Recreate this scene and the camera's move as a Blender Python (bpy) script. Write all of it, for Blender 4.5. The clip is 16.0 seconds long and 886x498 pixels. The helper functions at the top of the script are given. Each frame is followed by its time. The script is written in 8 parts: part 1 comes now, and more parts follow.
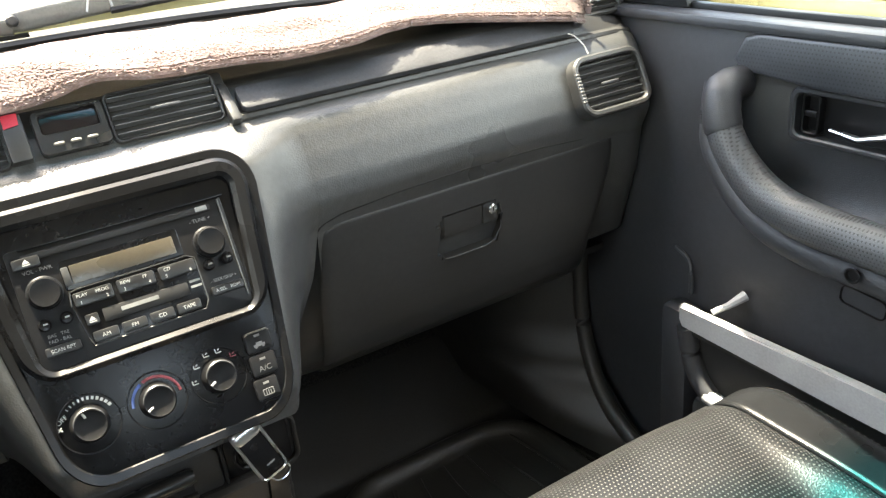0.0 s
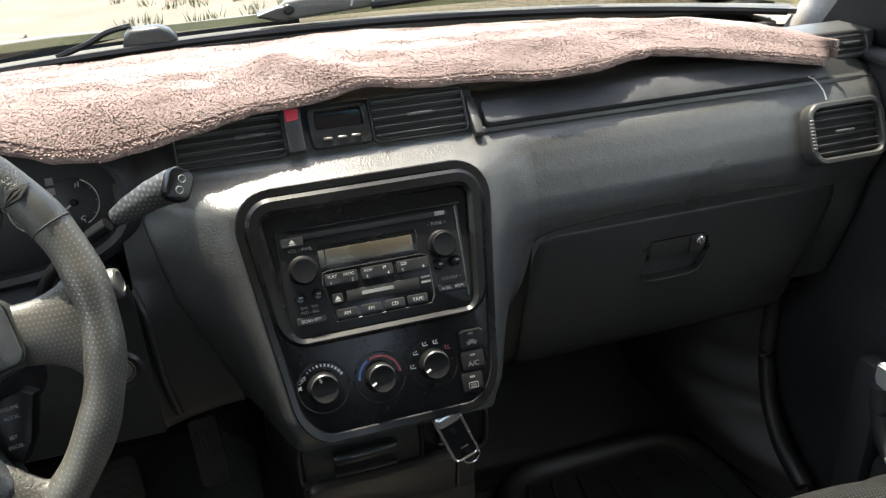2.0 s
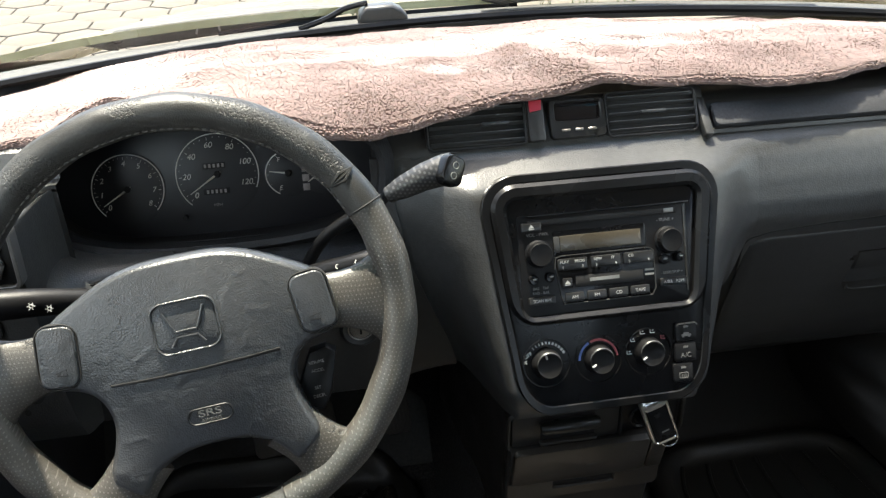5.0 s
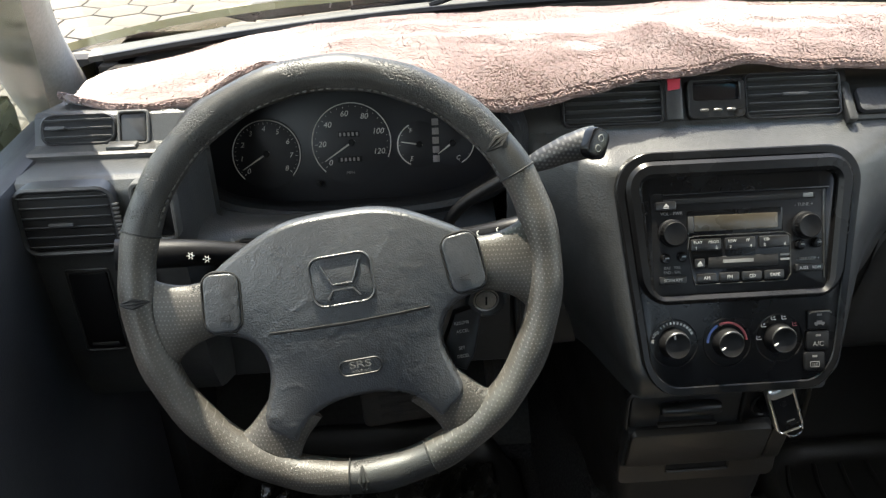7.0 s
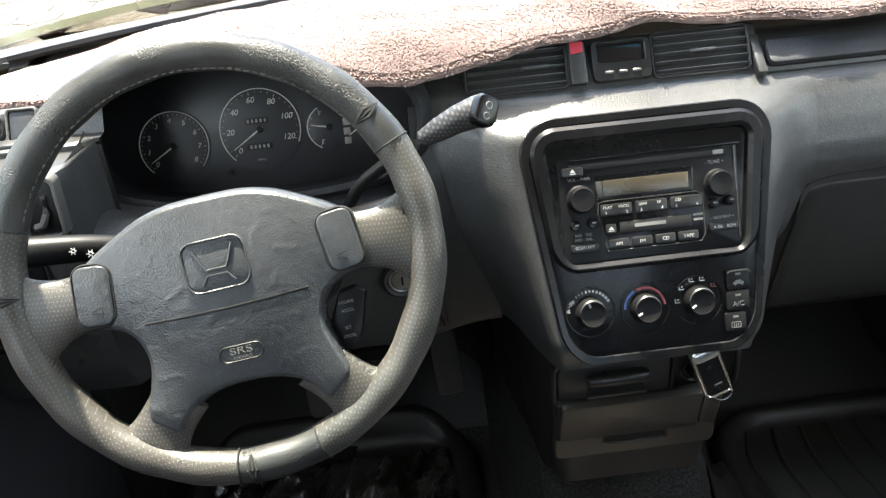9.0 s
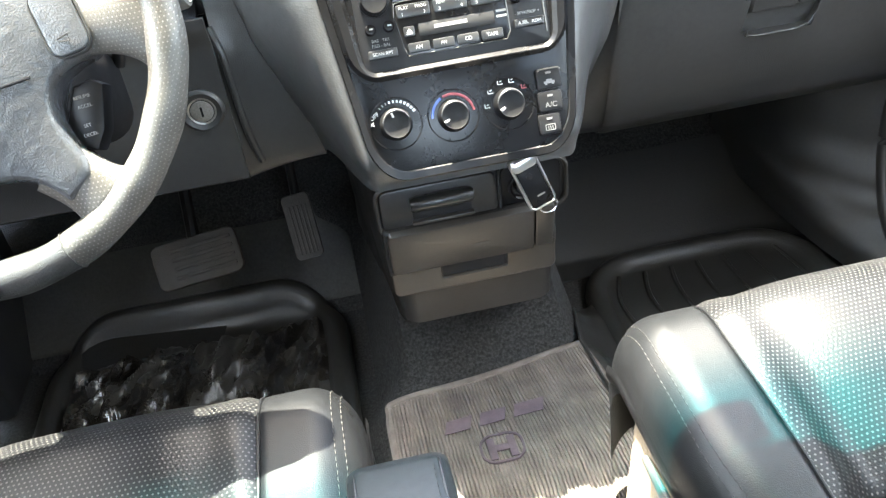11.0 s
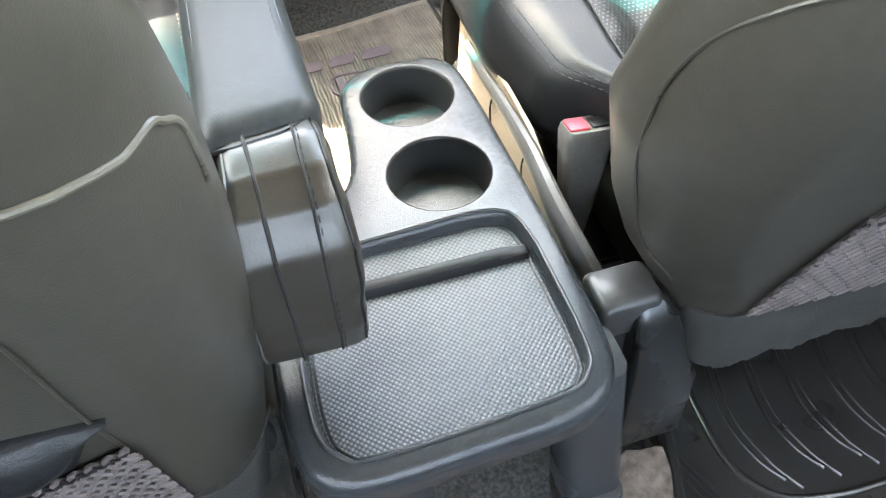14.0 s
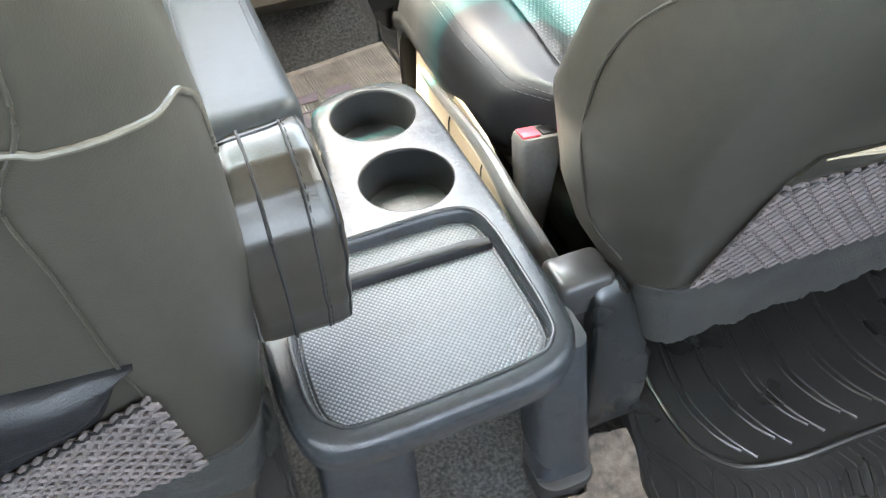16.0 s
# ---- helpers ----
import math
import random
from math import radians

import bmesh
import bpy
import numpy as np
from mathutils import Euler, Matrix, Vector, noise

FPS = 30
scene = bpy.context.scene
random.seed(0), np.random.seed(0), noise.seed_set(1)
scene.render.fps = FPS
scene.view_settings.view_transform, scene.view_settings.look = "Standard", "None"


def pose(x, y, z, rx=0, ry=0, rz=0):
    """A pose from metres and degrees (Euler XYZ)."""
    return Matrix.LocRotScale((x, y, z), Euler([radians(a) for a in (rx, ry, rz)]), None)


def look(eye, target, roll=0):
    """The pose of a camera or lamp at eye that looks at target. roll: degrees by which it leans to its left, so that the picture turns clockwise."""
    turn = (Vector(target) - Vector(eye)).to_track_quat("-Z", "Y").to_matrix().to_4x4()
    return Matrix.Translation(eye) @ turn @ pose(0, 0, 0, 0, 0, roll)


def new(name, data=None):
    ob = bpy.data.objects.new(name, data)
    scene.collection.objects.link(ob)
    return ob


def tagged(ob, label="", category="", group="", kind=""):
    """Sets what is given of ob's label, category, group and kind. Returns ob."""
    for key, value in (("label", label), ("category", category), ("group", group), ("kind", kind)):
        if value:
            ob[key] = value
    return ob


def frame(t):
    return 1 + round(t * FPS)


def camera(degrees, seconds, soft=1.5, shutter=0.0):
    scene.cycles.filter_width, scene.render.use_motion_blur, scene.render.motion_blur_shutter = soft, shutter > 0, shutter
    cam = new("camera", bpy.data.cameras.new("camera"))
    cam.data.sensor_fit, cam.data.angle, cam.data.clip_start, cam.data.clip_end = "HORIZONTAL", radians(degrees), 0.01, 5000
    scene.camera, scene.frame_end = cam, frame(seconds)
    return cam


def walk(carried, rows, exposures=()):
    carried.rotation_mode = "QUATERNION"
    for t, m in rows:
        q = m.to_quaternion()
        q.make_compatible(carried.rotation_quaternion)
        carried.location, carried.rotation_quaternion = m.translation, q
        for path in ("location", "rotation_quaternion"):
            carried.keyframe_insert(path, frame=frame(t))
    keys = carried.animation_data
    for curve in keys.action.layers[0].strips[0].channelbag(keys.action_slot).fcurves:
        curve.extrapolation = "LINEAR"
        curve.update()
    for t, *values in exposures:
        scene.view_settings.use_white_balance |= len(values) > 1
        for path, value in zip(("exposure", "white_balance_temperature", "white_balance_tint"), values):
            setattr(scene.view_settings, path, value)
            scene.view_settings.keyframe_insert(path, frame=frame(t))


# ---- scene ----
cam = camera(57.2, 16.0, 1.3)
PATH = [
    (0, (-0.08, 0.088, 0.895), (0.809, 1.67, 0.054), -6.1),
    (0.5, (-0.096, 0.078, 0.929), (0.617, 1.73, 0.056), -5.3),
    (1, (-0.116, 0.077, 0.951), (0.48, 1.767, 0.063), -4.0),
    (1.5, (-0.124, 0.078, 0.969), (0.415, 1.785, 0.076), -3.3),
    (2, (-0.14, 0.082, 0.977), (0.37, 1.794, 0.077), -2.8),
    (2.5, (-0.152, 0.081, 0.983), (0.321, 1.798, 0.073), -2.4),
    (3, (-0.172, 0.086, 0.991), (0.269, 1.805, 0.069), -1.9),
    (3.5, (-0.197, 0.085, 0.997), (0.206, 1.806, 0.061), -1.6),
    (4, (-0.223, 0.083, 1.006), (0.143, 1.801, 0.05), -1.1),
    (4.5, (-0.252, 0.082, 1.016), (0.072, 1.8, 0.045), -1.0),
    (5, (-0.287, 0.083, 1.034), (-0.015, 1.802, 0.047), -1.3),
    (5.2, (-0.304, 0.085, 1.032), (-0.055, 1.804, 0.041), -1.4),
    (7.3, (-0.354, 0.07, 1.02), (-0.261, 1.8, 0.021), -1.4),
    (7.5, (-0.349, 0.072, 1.022), (-0.248, 1.8, 0.021), -1.3),
    (8, (-0.315, 0.071, 1.026), (-0.235, 1.798, 0.019), -2.5),
    (8.2, (-0.306, 0.071, 1.024), (-0.231, 1.798, 0.019), -3.0),
    (10.3, (-0.146, 0.067, 0.893), (-0.009, 1.759, -0.166), -7.9),
    (10.5, (-0.134, 0.055, 0.876), (0.007, 1.737, -0.197), -8.1),
    (11, (-0.12, 0.026, 0.854), (0.055, 1.648, -0.303), -7.8),
    (11.5, (-0.116, -0.018, 0.822), (0.097, 1.538, -0.416), -7.0),
    (12, (-0.112, -0.05, 0.81), (0.124, 1.453, -0.487), -6.4),
    (12.5, (-0.12, -0.08, 0.79), (0.139, 1.361, -0.572), -5.6),
    (13, (-0.129, -0.128, 0.772), (0.166, 1.233, -0.663), -4.2),
    (13.5, (-0.122, -0.164, 0.758), (0.197, 1.129, -0.733), -3.1),
    (14, (-0.125, -0.19, 0.747), (0.208, 1.065, -0.774), -2.7),
    (14.5, (-0.127, -0.21, 0.741), (0.221, 1.034, -0.787), -2.7),
    (15, (-0.129, -0.225, 0.734), (0.228, 1.013, -0.796), -2.7),
    (15.5, (-0.142, -0.242, 0.732), (0.214, 1.015, -0.782), -3.1),
    (16, (-0.157, -0.264, 0.758), (0.302, 1.06, -0.669), -2.7),
]
EXPOSURES = [(0.0, 3.95, 7700, 10), (1.0, 3.2, 7450, 10), (1.5, 2.78, 7150, 10), (3.0, 2.58, 7050, 10), (8.2, 2.65, 7050, 10), (10.3, 5.0, 7000, 10), (11.0, 5.18, 7000, 10), (12.0, 4.97, 7000, 10), (13.0, 5.32, 7300, 10), (13.5, 5.55, 7600, 10), (14.5, 5.82, 8000, 10), (16.0, 5.98, 8100, 10)]
walk(cam, [(t, look(eye, target, roll)) for t, eye, target, roll in PATH], EXPOSURES)


# ---------------------------------------------------------------- light
SUN_EL, SUN_AZ = 72.0, -20.0
world = bpy.data.worlds.new("sky")
scene.world = world
world.use_nodes = True
wn = world.node_tree.nodes
sky = wn.new("ShaderNodeTexSky")
sky.sky_type, sky.sun_disc = "NISHITA", False
sky.dust_density = 2.5
sky.sun_elevation, sky.sun_rotation = radians(SUN_EL), radians(SUN_AZ)
world.node_tree.links.new(sky.outputs[0], wn["Background"].inputs[0])
wn["Background"].inputs[1].default_value = 0.15
sun = new("sun", bpy.data.lights.new("sun", "SUN"))
sun.data.energy, sun.data.angle, sun.data.color = 3.6, radians(0.5), (1.0, 0.95, 0.87)
se, sa = radians(SUN_EL), radians(SUN_AZ)
sun_way = Vector((math.sin(sa) * math.cos(se), math.cos(sa) * math.cos(se), math.sin(se)))
sun.matrix_world = look(sun_way * 20, (0, 0, 0))


def window_light(eye, target, w, h, watts):
    """The sky's light in a window's opening."""
    ob = new("window_light", bpy.data.lights.new("window_light", "AREA"))
    ob.data.shape, ob.data.size, ob.data.size_y, ob.data.energy, ob.data.color = "RECTANGLE", w, h, watts, (1.0, 0.98, 0.94)
    ob.matrix_world = look(eye, target)


for side in (-1, 1):
    window_light((side * 0.76, 0.42, 0.94), (0, 0.42, 0.80), 0.72, 0.40, 0.45)
    window_light((side * 0.76, -0.45, 0.94), (0, -0.45, 0.80), 0.72, 0.40, 0.13)
window_light((0, -1.66, 0.98), (0, 0, 0.85), 1.1, 0.42, 0.16)


# ---------------------------------------------------------------- materials
def mat(name, color, rough=0.5, metal=0.0, var=0.18, vscale=9.0, bump=0.0, bscale=600.0, cells=False, spec=0.5, coat=0.0, rvar=0.12, sheen=0.0, wrinkle=0.0, wscale=60.0):
    """A surface with broad patches, fine grain, uneven gloss and relief, in metres."""
    m = bpy.data.materials.new(name)
    m.use_nodes = True
    nt = m.node_tree
    p = nt.nodes["Principled BSDF"]
    tc = nt.nodes.new("ShaderNodeTexCoord")

    def noise_of(scale, detail=3.0):
        n = nt.nodes.new("ShaderNodeTexNoise")
        n.inputs["Scale"].default_value, n.inputs["Detail"].default_value = scale, detail
        nt.links.new(tc.outputs["Object"], n.inputs["Vector"])
        return n.outputs["Fac"]

    def ramp(fac, lo, hi, a=0.3, b=0.7):
        r = nt.nodes.new("ShaderNodeMapRange")
        r.inputs["From Min"].default_value, r.inputs["From Max"].default_value = a, b
        r.inputs["To Min"].default_value, r.inputs["To Max"].default_value = lo, hi
        nt.links.new(fac, r.inputs["Value"])
        return r.outputs["Result"]

    broad, fine = noise_of(vscale), noise_of(vscale * 23.0, 2.0)
    mixed = nt.nodes.new("ShaderNodeMath")
    mixed.operation = "MULTIPLY"
    nt.links.new(ramp(broad, 1 - var, 1 + var), mixed.inputs[0])
    nt.links.new(ramp(fine, 1 - var * 0.6, 1 + var * 0.6), mixed.inputs[1])
    sc = nt.nodes.new("ShaderNodeVectorMath")
    sc.operation = "SCALE"
    sc.inputs[0].default_value = color
    nt.links.new(mixed.outputs[0], sc.inputs["Scale"])
    nt.links.new(sc.outputs[0], p.inputs["Base Color"])
    nt.links.new(ramp(broad, rough - rvar * 0.5, rough + rvar), p.inputs["Roughness"])
    p.inputs["Metallic"].default_value = metal
    p.inputs["Specular IOR Level"].default_value = spec
    p.inputs["Coat Weight"].default_value = coat
    p.inputs["Coat Roughness"].default_value = 0.12
    p.inputs["Sheen Weight"].default_value = sheen
    if bump:
        if cells:
            v = nt.nodes.new("ShaderNodeTexVoronoi")
            v.inputs["Scale"].default_value = bscale
            nt.links.new(tc.outputs["Object"], v.inputs["Vector"])
            h = v.outputs["Distance"]
        else:
            h = noise_of(bscale, 3.0)
        b = nt.nodes.new("ShaderNodeBump")
        b.inputs["Strength"].default_value, b.inputs["Distance"].default_value = bump, 0.0012
        nt.links.new(h, b.inputs["Height"])
        nt.links.new(b.outputs[0], p.inputs["Normal"])
    if wrinkle:
        n = nt.nodes.new("ShaderNodeTexNoise")
        n.noise_type = "RIDGED_MULTIFRACTAL"
        n.inputs["Scale"].default_value, n.inputs["Detail"].default_value, n.inputs["Distortion"].default_value = wscale, 3.0, 0.8
        nt.links.new(tc.outputs["Object"], n.inputs["Vector"])
        c = nt.nodes.new("ShaderNodeBump")
        c.inputs["Strength"].default_value, c.inputs["Distance"].default_value = wrinkle, 0.002
        nt.links.new(n.outputs["Fac"], c.inputs["Height"])
        if p.inputs["Normal"].links:
            nt.links.new(p.inputs["Normal"].links[0].from_socket, c.inputs["Normal"])
        nt.links.new(c.outputs[0], p.inputs["Normal"])
    return m


def dotted(m, pitch, dot, size=0.2, axes=(0, 1), squash=1.0, deep=True):
    """Adds rows of small round holes, staggered, to a material made by mat()."""
    nt = m.node_tree
    p = nt.nodes["Principled BSDF"]
    tc = nt.nodes.new("ShaderNodeTexCoord")
    sep = nt.nodes.new("ShaderNodeSeparateXYZ")
    nt.links.new(tc.outputs["Object"], sep.inputs[0])

    def op(kind, a, b=None):
        n = nt.nodes.new("ShaderNodeMath")
        n.operation = kind
        for i, q in enumerate((a, b)):
            if q is None:
                continue
            if isinstance(q, (int, float)):
                n.inputs[i].default_value = q
            else:
                nt.links.new(q, n.inputs[i])
        return n.outputs[0]

    a, b = op("DIVIDE", sep.outputs[axes[0]], pitch), op("DIVIDE", sep.outputs[axes[1]], pitch * squash)
    row = op("FLOOR", b)
    half = op("MULTIPLY", op("MODULO", op("ABSOLUTE", row), 2.0), 0.5)
    fa = op("SUBTRACT", op("FRACT", op("ADD", a, half)), 0.5)
    fb = op("SUBTRACT", op("FRACT", b), 0.5)
    d = op("SQRT", op("ADD", op("MULTIPLY", fa, fa), op("MULTIPLY", fb, fb)))
    on = op("LESS_THAN", d, size)
    mix = nt.nodes.new("ShaderNodeMix")
    mix.data_type = "RGBA"
    nt.links.new(on, mix.inputs["Factor"])
    old = p.inputs["Base Color"].links[0].from_socket
    nt.links.new(old, mix.inputs["A"])
    mix.inputs["B"].default_value = (*dot, 1)
    nt.links.new(mix.outputs["Result"], p.inputs["Base Color"])
    bp = nt.nodes.new("ShaderNodeBump")
    bp.inputs["Strength"].default_value, bp.inputs["Distance"].default_value = 0.7, 0.0008
    if deep:
        bp.invert = True
    nt.links.new(on, bp.inputs["Height"])
    if p.inputs["Normal"].links:
        nt.links.new(p.inputs["Normal"].links[0].from_socket, bp.inputs["Normal"])
    nt.links.new(bp.outputs[0], p.inputs["Normal"])
    return m


def glass_mat(name, band=False):
    """Thin clear glass: mostly seen through, with a faint gloss; the screen has a teal shade band along its top."""
    m = bpy.data.materials.new(name)
    m.use_nodes = True
    nt = m.node_tree
    nt.nodes.remove(nt.nodes["Principled BSDF"])
    out = nt.nodes["Material Output"]
    tr, gl, mx = nt.nodes.new("ShaderNodeBsdfTransparent"), nt.nodes.new("ShaderNodeBsdfGlossy"), nt.nodes.new("ShaderNodeMixShader")
    gl.inputs["Roughness"].default_value = 0.02
    tr.inputs["Color"].default_value = (0.80, 0.83, 0.81, 1)
    mx.inputs[0].default_value = 0.05
    nt.links.new(tr.outputs[0], mx.inputs[1])
    nt.links.new(gl.outputs[0], mx.inputs[2])
    nt.links.new(mx.outputs[0], out.inputs[0])
    if band:
        tc, sep, mr = nt.nodes.new("ShaderNodeTexCoord"), nt.nodes.new("ShaderNodeSeparateXYZ"), nt.nodes.new("ShaderNodeMapRange")
        nt.links.new(tc.outputs["Object"], sep.inputs[0])
        nt.links.new(sep.outputs[2], mr.inputs["Value"])
        mr.inputs["From Min"].default_value, mr.inputs["From Max"].default_value = 1.120, 1.162
        mc = nt.nodes.new("ShaderNodeMix")
        mc.data_type = "RGBA"
        nt.links.new(mr.outputs[0], mc.inputs["Factor"])
        mc.inputs["A"].default_value, mc.inputs["B"].default_value = (0.80, 0.83, 0.81, 1), (0.02, 0.36, 0.40, 1)
        nt.links.new(mc.outputs["Result"], tr.inputs["Color"])
    return m


M_DASH = mat("dash_vinyl", (0.046, 0.047, 0.0462), 0.33, bump=0.16, bscale=520, cells=True, vscale=6, wrinkle=0.12, wscale=38.0)
M_DASHLOW = mat("lower_dash_plastic", (0.0225, 0.0225, 0.0220), 0.40, bump=0.25, bscale=700, vscale=7)
M_TRIM = mat("grey_trim_plastic", (0.032, 0.032, 0.031), 0.40, bump=0.15, bscale=900, vscale=12)
M_BLACK = mat("black_plastic", (0.007, 0.007, 0.0075), 0.36, bump=0.08, bscale=900, vscale=14, spec=0.22)
M_GLOSS = mat("smooth_black_plastic", (0.006, 0.006, 0.0065), 0.2, bump=0.03, bscale=500, vscale=14, spec=0.25)
M_BEZEL = mat("bezel_grey_plastic", (0.04, 0.04, 0.039), 0.26, bump=0.1, bscale=900, vscale=20)
# near-black: paints the shade in gaps and recesses, also covers some plain black parts
M_VOID = mat("shade_and_trim_black", (0.006, 0.006, 0.006), 0.8)
M_CONSOLE = mat("console_plastic", (0.024, 0.0228, 0.0208), 0.40, bump=0.2, bscale=800, vscale=12)
M_SHELF = mat("dusty_dark_shelf", (0.018, 0.019, 0.022), 0.6, var=0.45, vscale=16, bump=0.25, bscale=250)
M_KNOB = mat("knob_rubber", (0.006, 0.006, 0.0064), 0.40, bump=0.1, bscale=900, spec=0.2)
M_PRINT = mat("pale_print", (0.46, 0.46, 0.44), 0.6, var=0.15, vscale=60)
M_PRINTDIM = mat("dim_print", (0.20, 0.20, 0.19), 0.6, var=0.2, vscale=60)
M_PRINTFAINT = mat("faded_print", (0.13, 0.13, 0.125), 0.6, var=0.3, vscale=60)
M_RED = mat("red_plastic", (0.42, 0.03, 0.05), 0.4, var=0.2, vscale=40)
M_BLUEP = mat("blue_print", (0.05, 0.09, 0.26), 0.5)
M_REDP = mat("red_print", (0.22, 0.045, 0.055), 0.5)
M_LCD = mat("amber_grey_display", (0.058, 0.049, 0.035), 0.25, var=0.1, vscale=30)
M_RIMDARK = mat("charcoal_bezel_plastic", (0.012, 0.0122, 0.0125), 0.25, bump=0.05, bscale=900, vscale=14)
M_CLOCK = mat("clock_display", (0.010, 0.008, 0.0085), 0.12)
M_CHROME = mat("chrome", (0.80, 0.80, 0.79), 0.26, metal=1.0, var=0.05, rvar=0.08)
M_LEATHER = mat("black_leather", (0.0080, 0.0086, 0.0095), 0.32, bump=0.14, bscale=900, cells=True, vscale=8, spec=0.22, wrinkle=0.14, wscale=30.0)
M_PERF = dotted(mat("perforated_leather", (0.0078, 0.0083, 0.0092), 0.33, bump=0.2, bscale=520, cells=True, vscale=8, spec=0.2), 0.0046, (0.075, 0.074, 0.070), 0.20)
M_BACK = mat("seat_back_vinyl", (0.0235, 0.0218, 0.0172), 0.35, bump=0.10, bscale=900, cells=True, vscale=4, spec=0.5, wrinkle=0.05, wscale=14.0)
M_ARM = mat("blue_black_leather", (0.019, 0.0215, 0.0222), 0.40, bump=0.10, bscale=1300, cells=True, vscale=8, spec=0.16, rvar=0.05)
M_STITCH = mat("grey_thread", (0.014, 0.0138, 0.0132), 0.8, var=0.3, vscale=80)
M_THREADLIGHT = mat("pale_thread", (0.5, 0.48, 0.44), 0.8, var=0.3, vscale=80)
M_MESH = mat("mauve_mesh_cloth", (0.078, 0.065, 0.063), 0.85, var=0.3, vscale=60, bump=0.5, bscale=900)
M_MESHBACK = mat("net_gap_mauve", (0.030, 0.025, 0.026), 0.9, var=0.3, vscale=60)
M_HINGE = mat("hinge_grey_plastic", (0.07, 0.068, 0.064), 0.4, var=0.2, vscale=20)
M_FELT = mat("worn_grey_felt", (0.0155, 0.0158, 0.0138), 0.95, var=0.35, vscale=22, bump=0.9, bscale=700)
M_BEIGE = mat("beige_seat_plastic", (0.27, 0.22, 0.16), 0.5, var=0.2, vscale=14, bump=0.1, bscale=700)
M_TABLE = mat("blue_grey_table_plastic", (0.024, 0.0272, 0.0292), 0.23, bump=0.2, bscale=1000, cells=True, vscale=9, spec=0.42, rvar=0.06)
M_TRAY = mat("dimpled_tray_rubber", (0.088, 0.096, 0.103), 0.38, vscale=10)


def studded(m, pitch, dark):
    """Rows of small raised studs, staggered; the shade in the hollows between is painted as a darker colour."""
    nt = m.node_tree
    p = nt.nodes["Principled BSDF"]
    tc, mp, sep = (nt.nodes.new("ShaderNode" + k) for k in ("TexCoord", "Mapping", "SeparateXYZ"))
    mp.inputs["Rotation"].default_value = (0, 0, radians(45))
    mp.inputs["Scale"].default_value = (math.pi / pitch, math.pi / pitch, 1)
    nt.links.new(tc.outputs["Object"], mp.inputs[0])
    nt.links.new(mp.outputs[0], sep.inputs[0])

    def op(kind, a, b=None):
        n = nt.nodes.new("ShaderNodeMath")
        n.operation = kind
        for i, q in enumerate((a, b)):
            if q is not None:
                if isinstance(q, (int, float)):
                    n.inputs[i].default_value = q
                else:
                    nt.links.new(q, n.inputs[i])
        return n.outputs[0]
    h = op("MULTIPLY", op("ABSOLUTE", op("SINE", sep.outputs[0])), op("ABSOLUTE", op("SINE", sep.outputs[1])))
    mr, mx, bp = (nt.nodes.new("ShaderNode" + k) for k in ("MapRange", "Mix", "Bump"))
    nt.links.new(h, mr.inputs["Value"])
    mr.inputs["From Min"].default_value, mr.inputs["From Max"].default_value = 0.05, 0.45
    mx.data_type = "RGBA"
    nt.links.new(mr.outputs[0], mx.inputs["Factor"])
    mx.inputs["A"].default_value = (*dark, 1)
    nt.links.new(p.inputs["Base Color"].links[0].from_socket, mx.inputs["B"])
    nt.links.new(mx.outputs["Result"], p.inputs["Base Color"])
    bp.inputs["Strength"].default_value, bp.inputs["Distance"].default_value = 0.8, 0.0005
    nt.links.new(h, bp.inputs["Height"])
    nt.links.new(bp.outputs[0], p.inputs["Normal"])
    return m


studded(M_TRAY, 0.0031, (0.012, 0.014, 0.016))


def cracked(m, dark, lo=0.50, scale=330.0):
    """Patches where the skin has crazed: dark pits and cracks, with relief."""
    nt = m.node_tree
    p = nt.nodes["Principled BSDF"]
    tc, n1, n2, r1, r2, mul, mx, bp = (nt.nodes.new("ShaderNode" + k) for k in ("TexCoord", "TexNoise", "TexNoise", "MapRange", "MapRange", "Math", "Mix", "Bump"))
    for n, s, d in ((n1, scale, 4.0), (n2, 24.0, 2.0)):
        n.inputs["Scale"].default_value, n.inputs["Detail"].default_value = s, d
        nt.links.new(tc.outputs["Object"], n.inputs["Vector"])
    for r, n, a, b in ((r1, n1, 0.50, 0.60), (r2, n2, lo, lo + 0.10)):
        r.inputs["From Min"].default_value, r.inputs["From Max"].default_value = a, b
        nt.links.new(n.outputs["Fac"], r.inputs["Value"])
    mul.operation = "MULTIPLY"
    nt.links.new(r1.outputs["Result"], mul.inputs[0])
    nt.links.new(r2.outputs["Result"], mul.inputs[1])
    mx.data_type = "RGBA"
    nt.links.new(mul.outputs[0], mx.inputs["Factor"])
    nt.links.new(p.inputs["Base Color"].links[0].from_socket, mx.inputs["A"])
    mx.inputs["B"].default_value = (*dark, 1)
    nt.links.new(mx.outputs["Result"], p.inputs["Base Color"])
    bp.inputs["Strength"].default_value, bp.inputs["Distance"].default_value = 0.6, 0.0010
    bp.invert = True
    nt.links.new(mul.outputs[0], bp.inputs["Height"])
    if p.inputs["Normal"].links:
        nt.links.new(p.inputs["Normal"].links[0].from_socket, bp.inputs["Normal"])
    nt.links.new(bp.outputs["Normal"], p.inputs["Normal"])
    return m


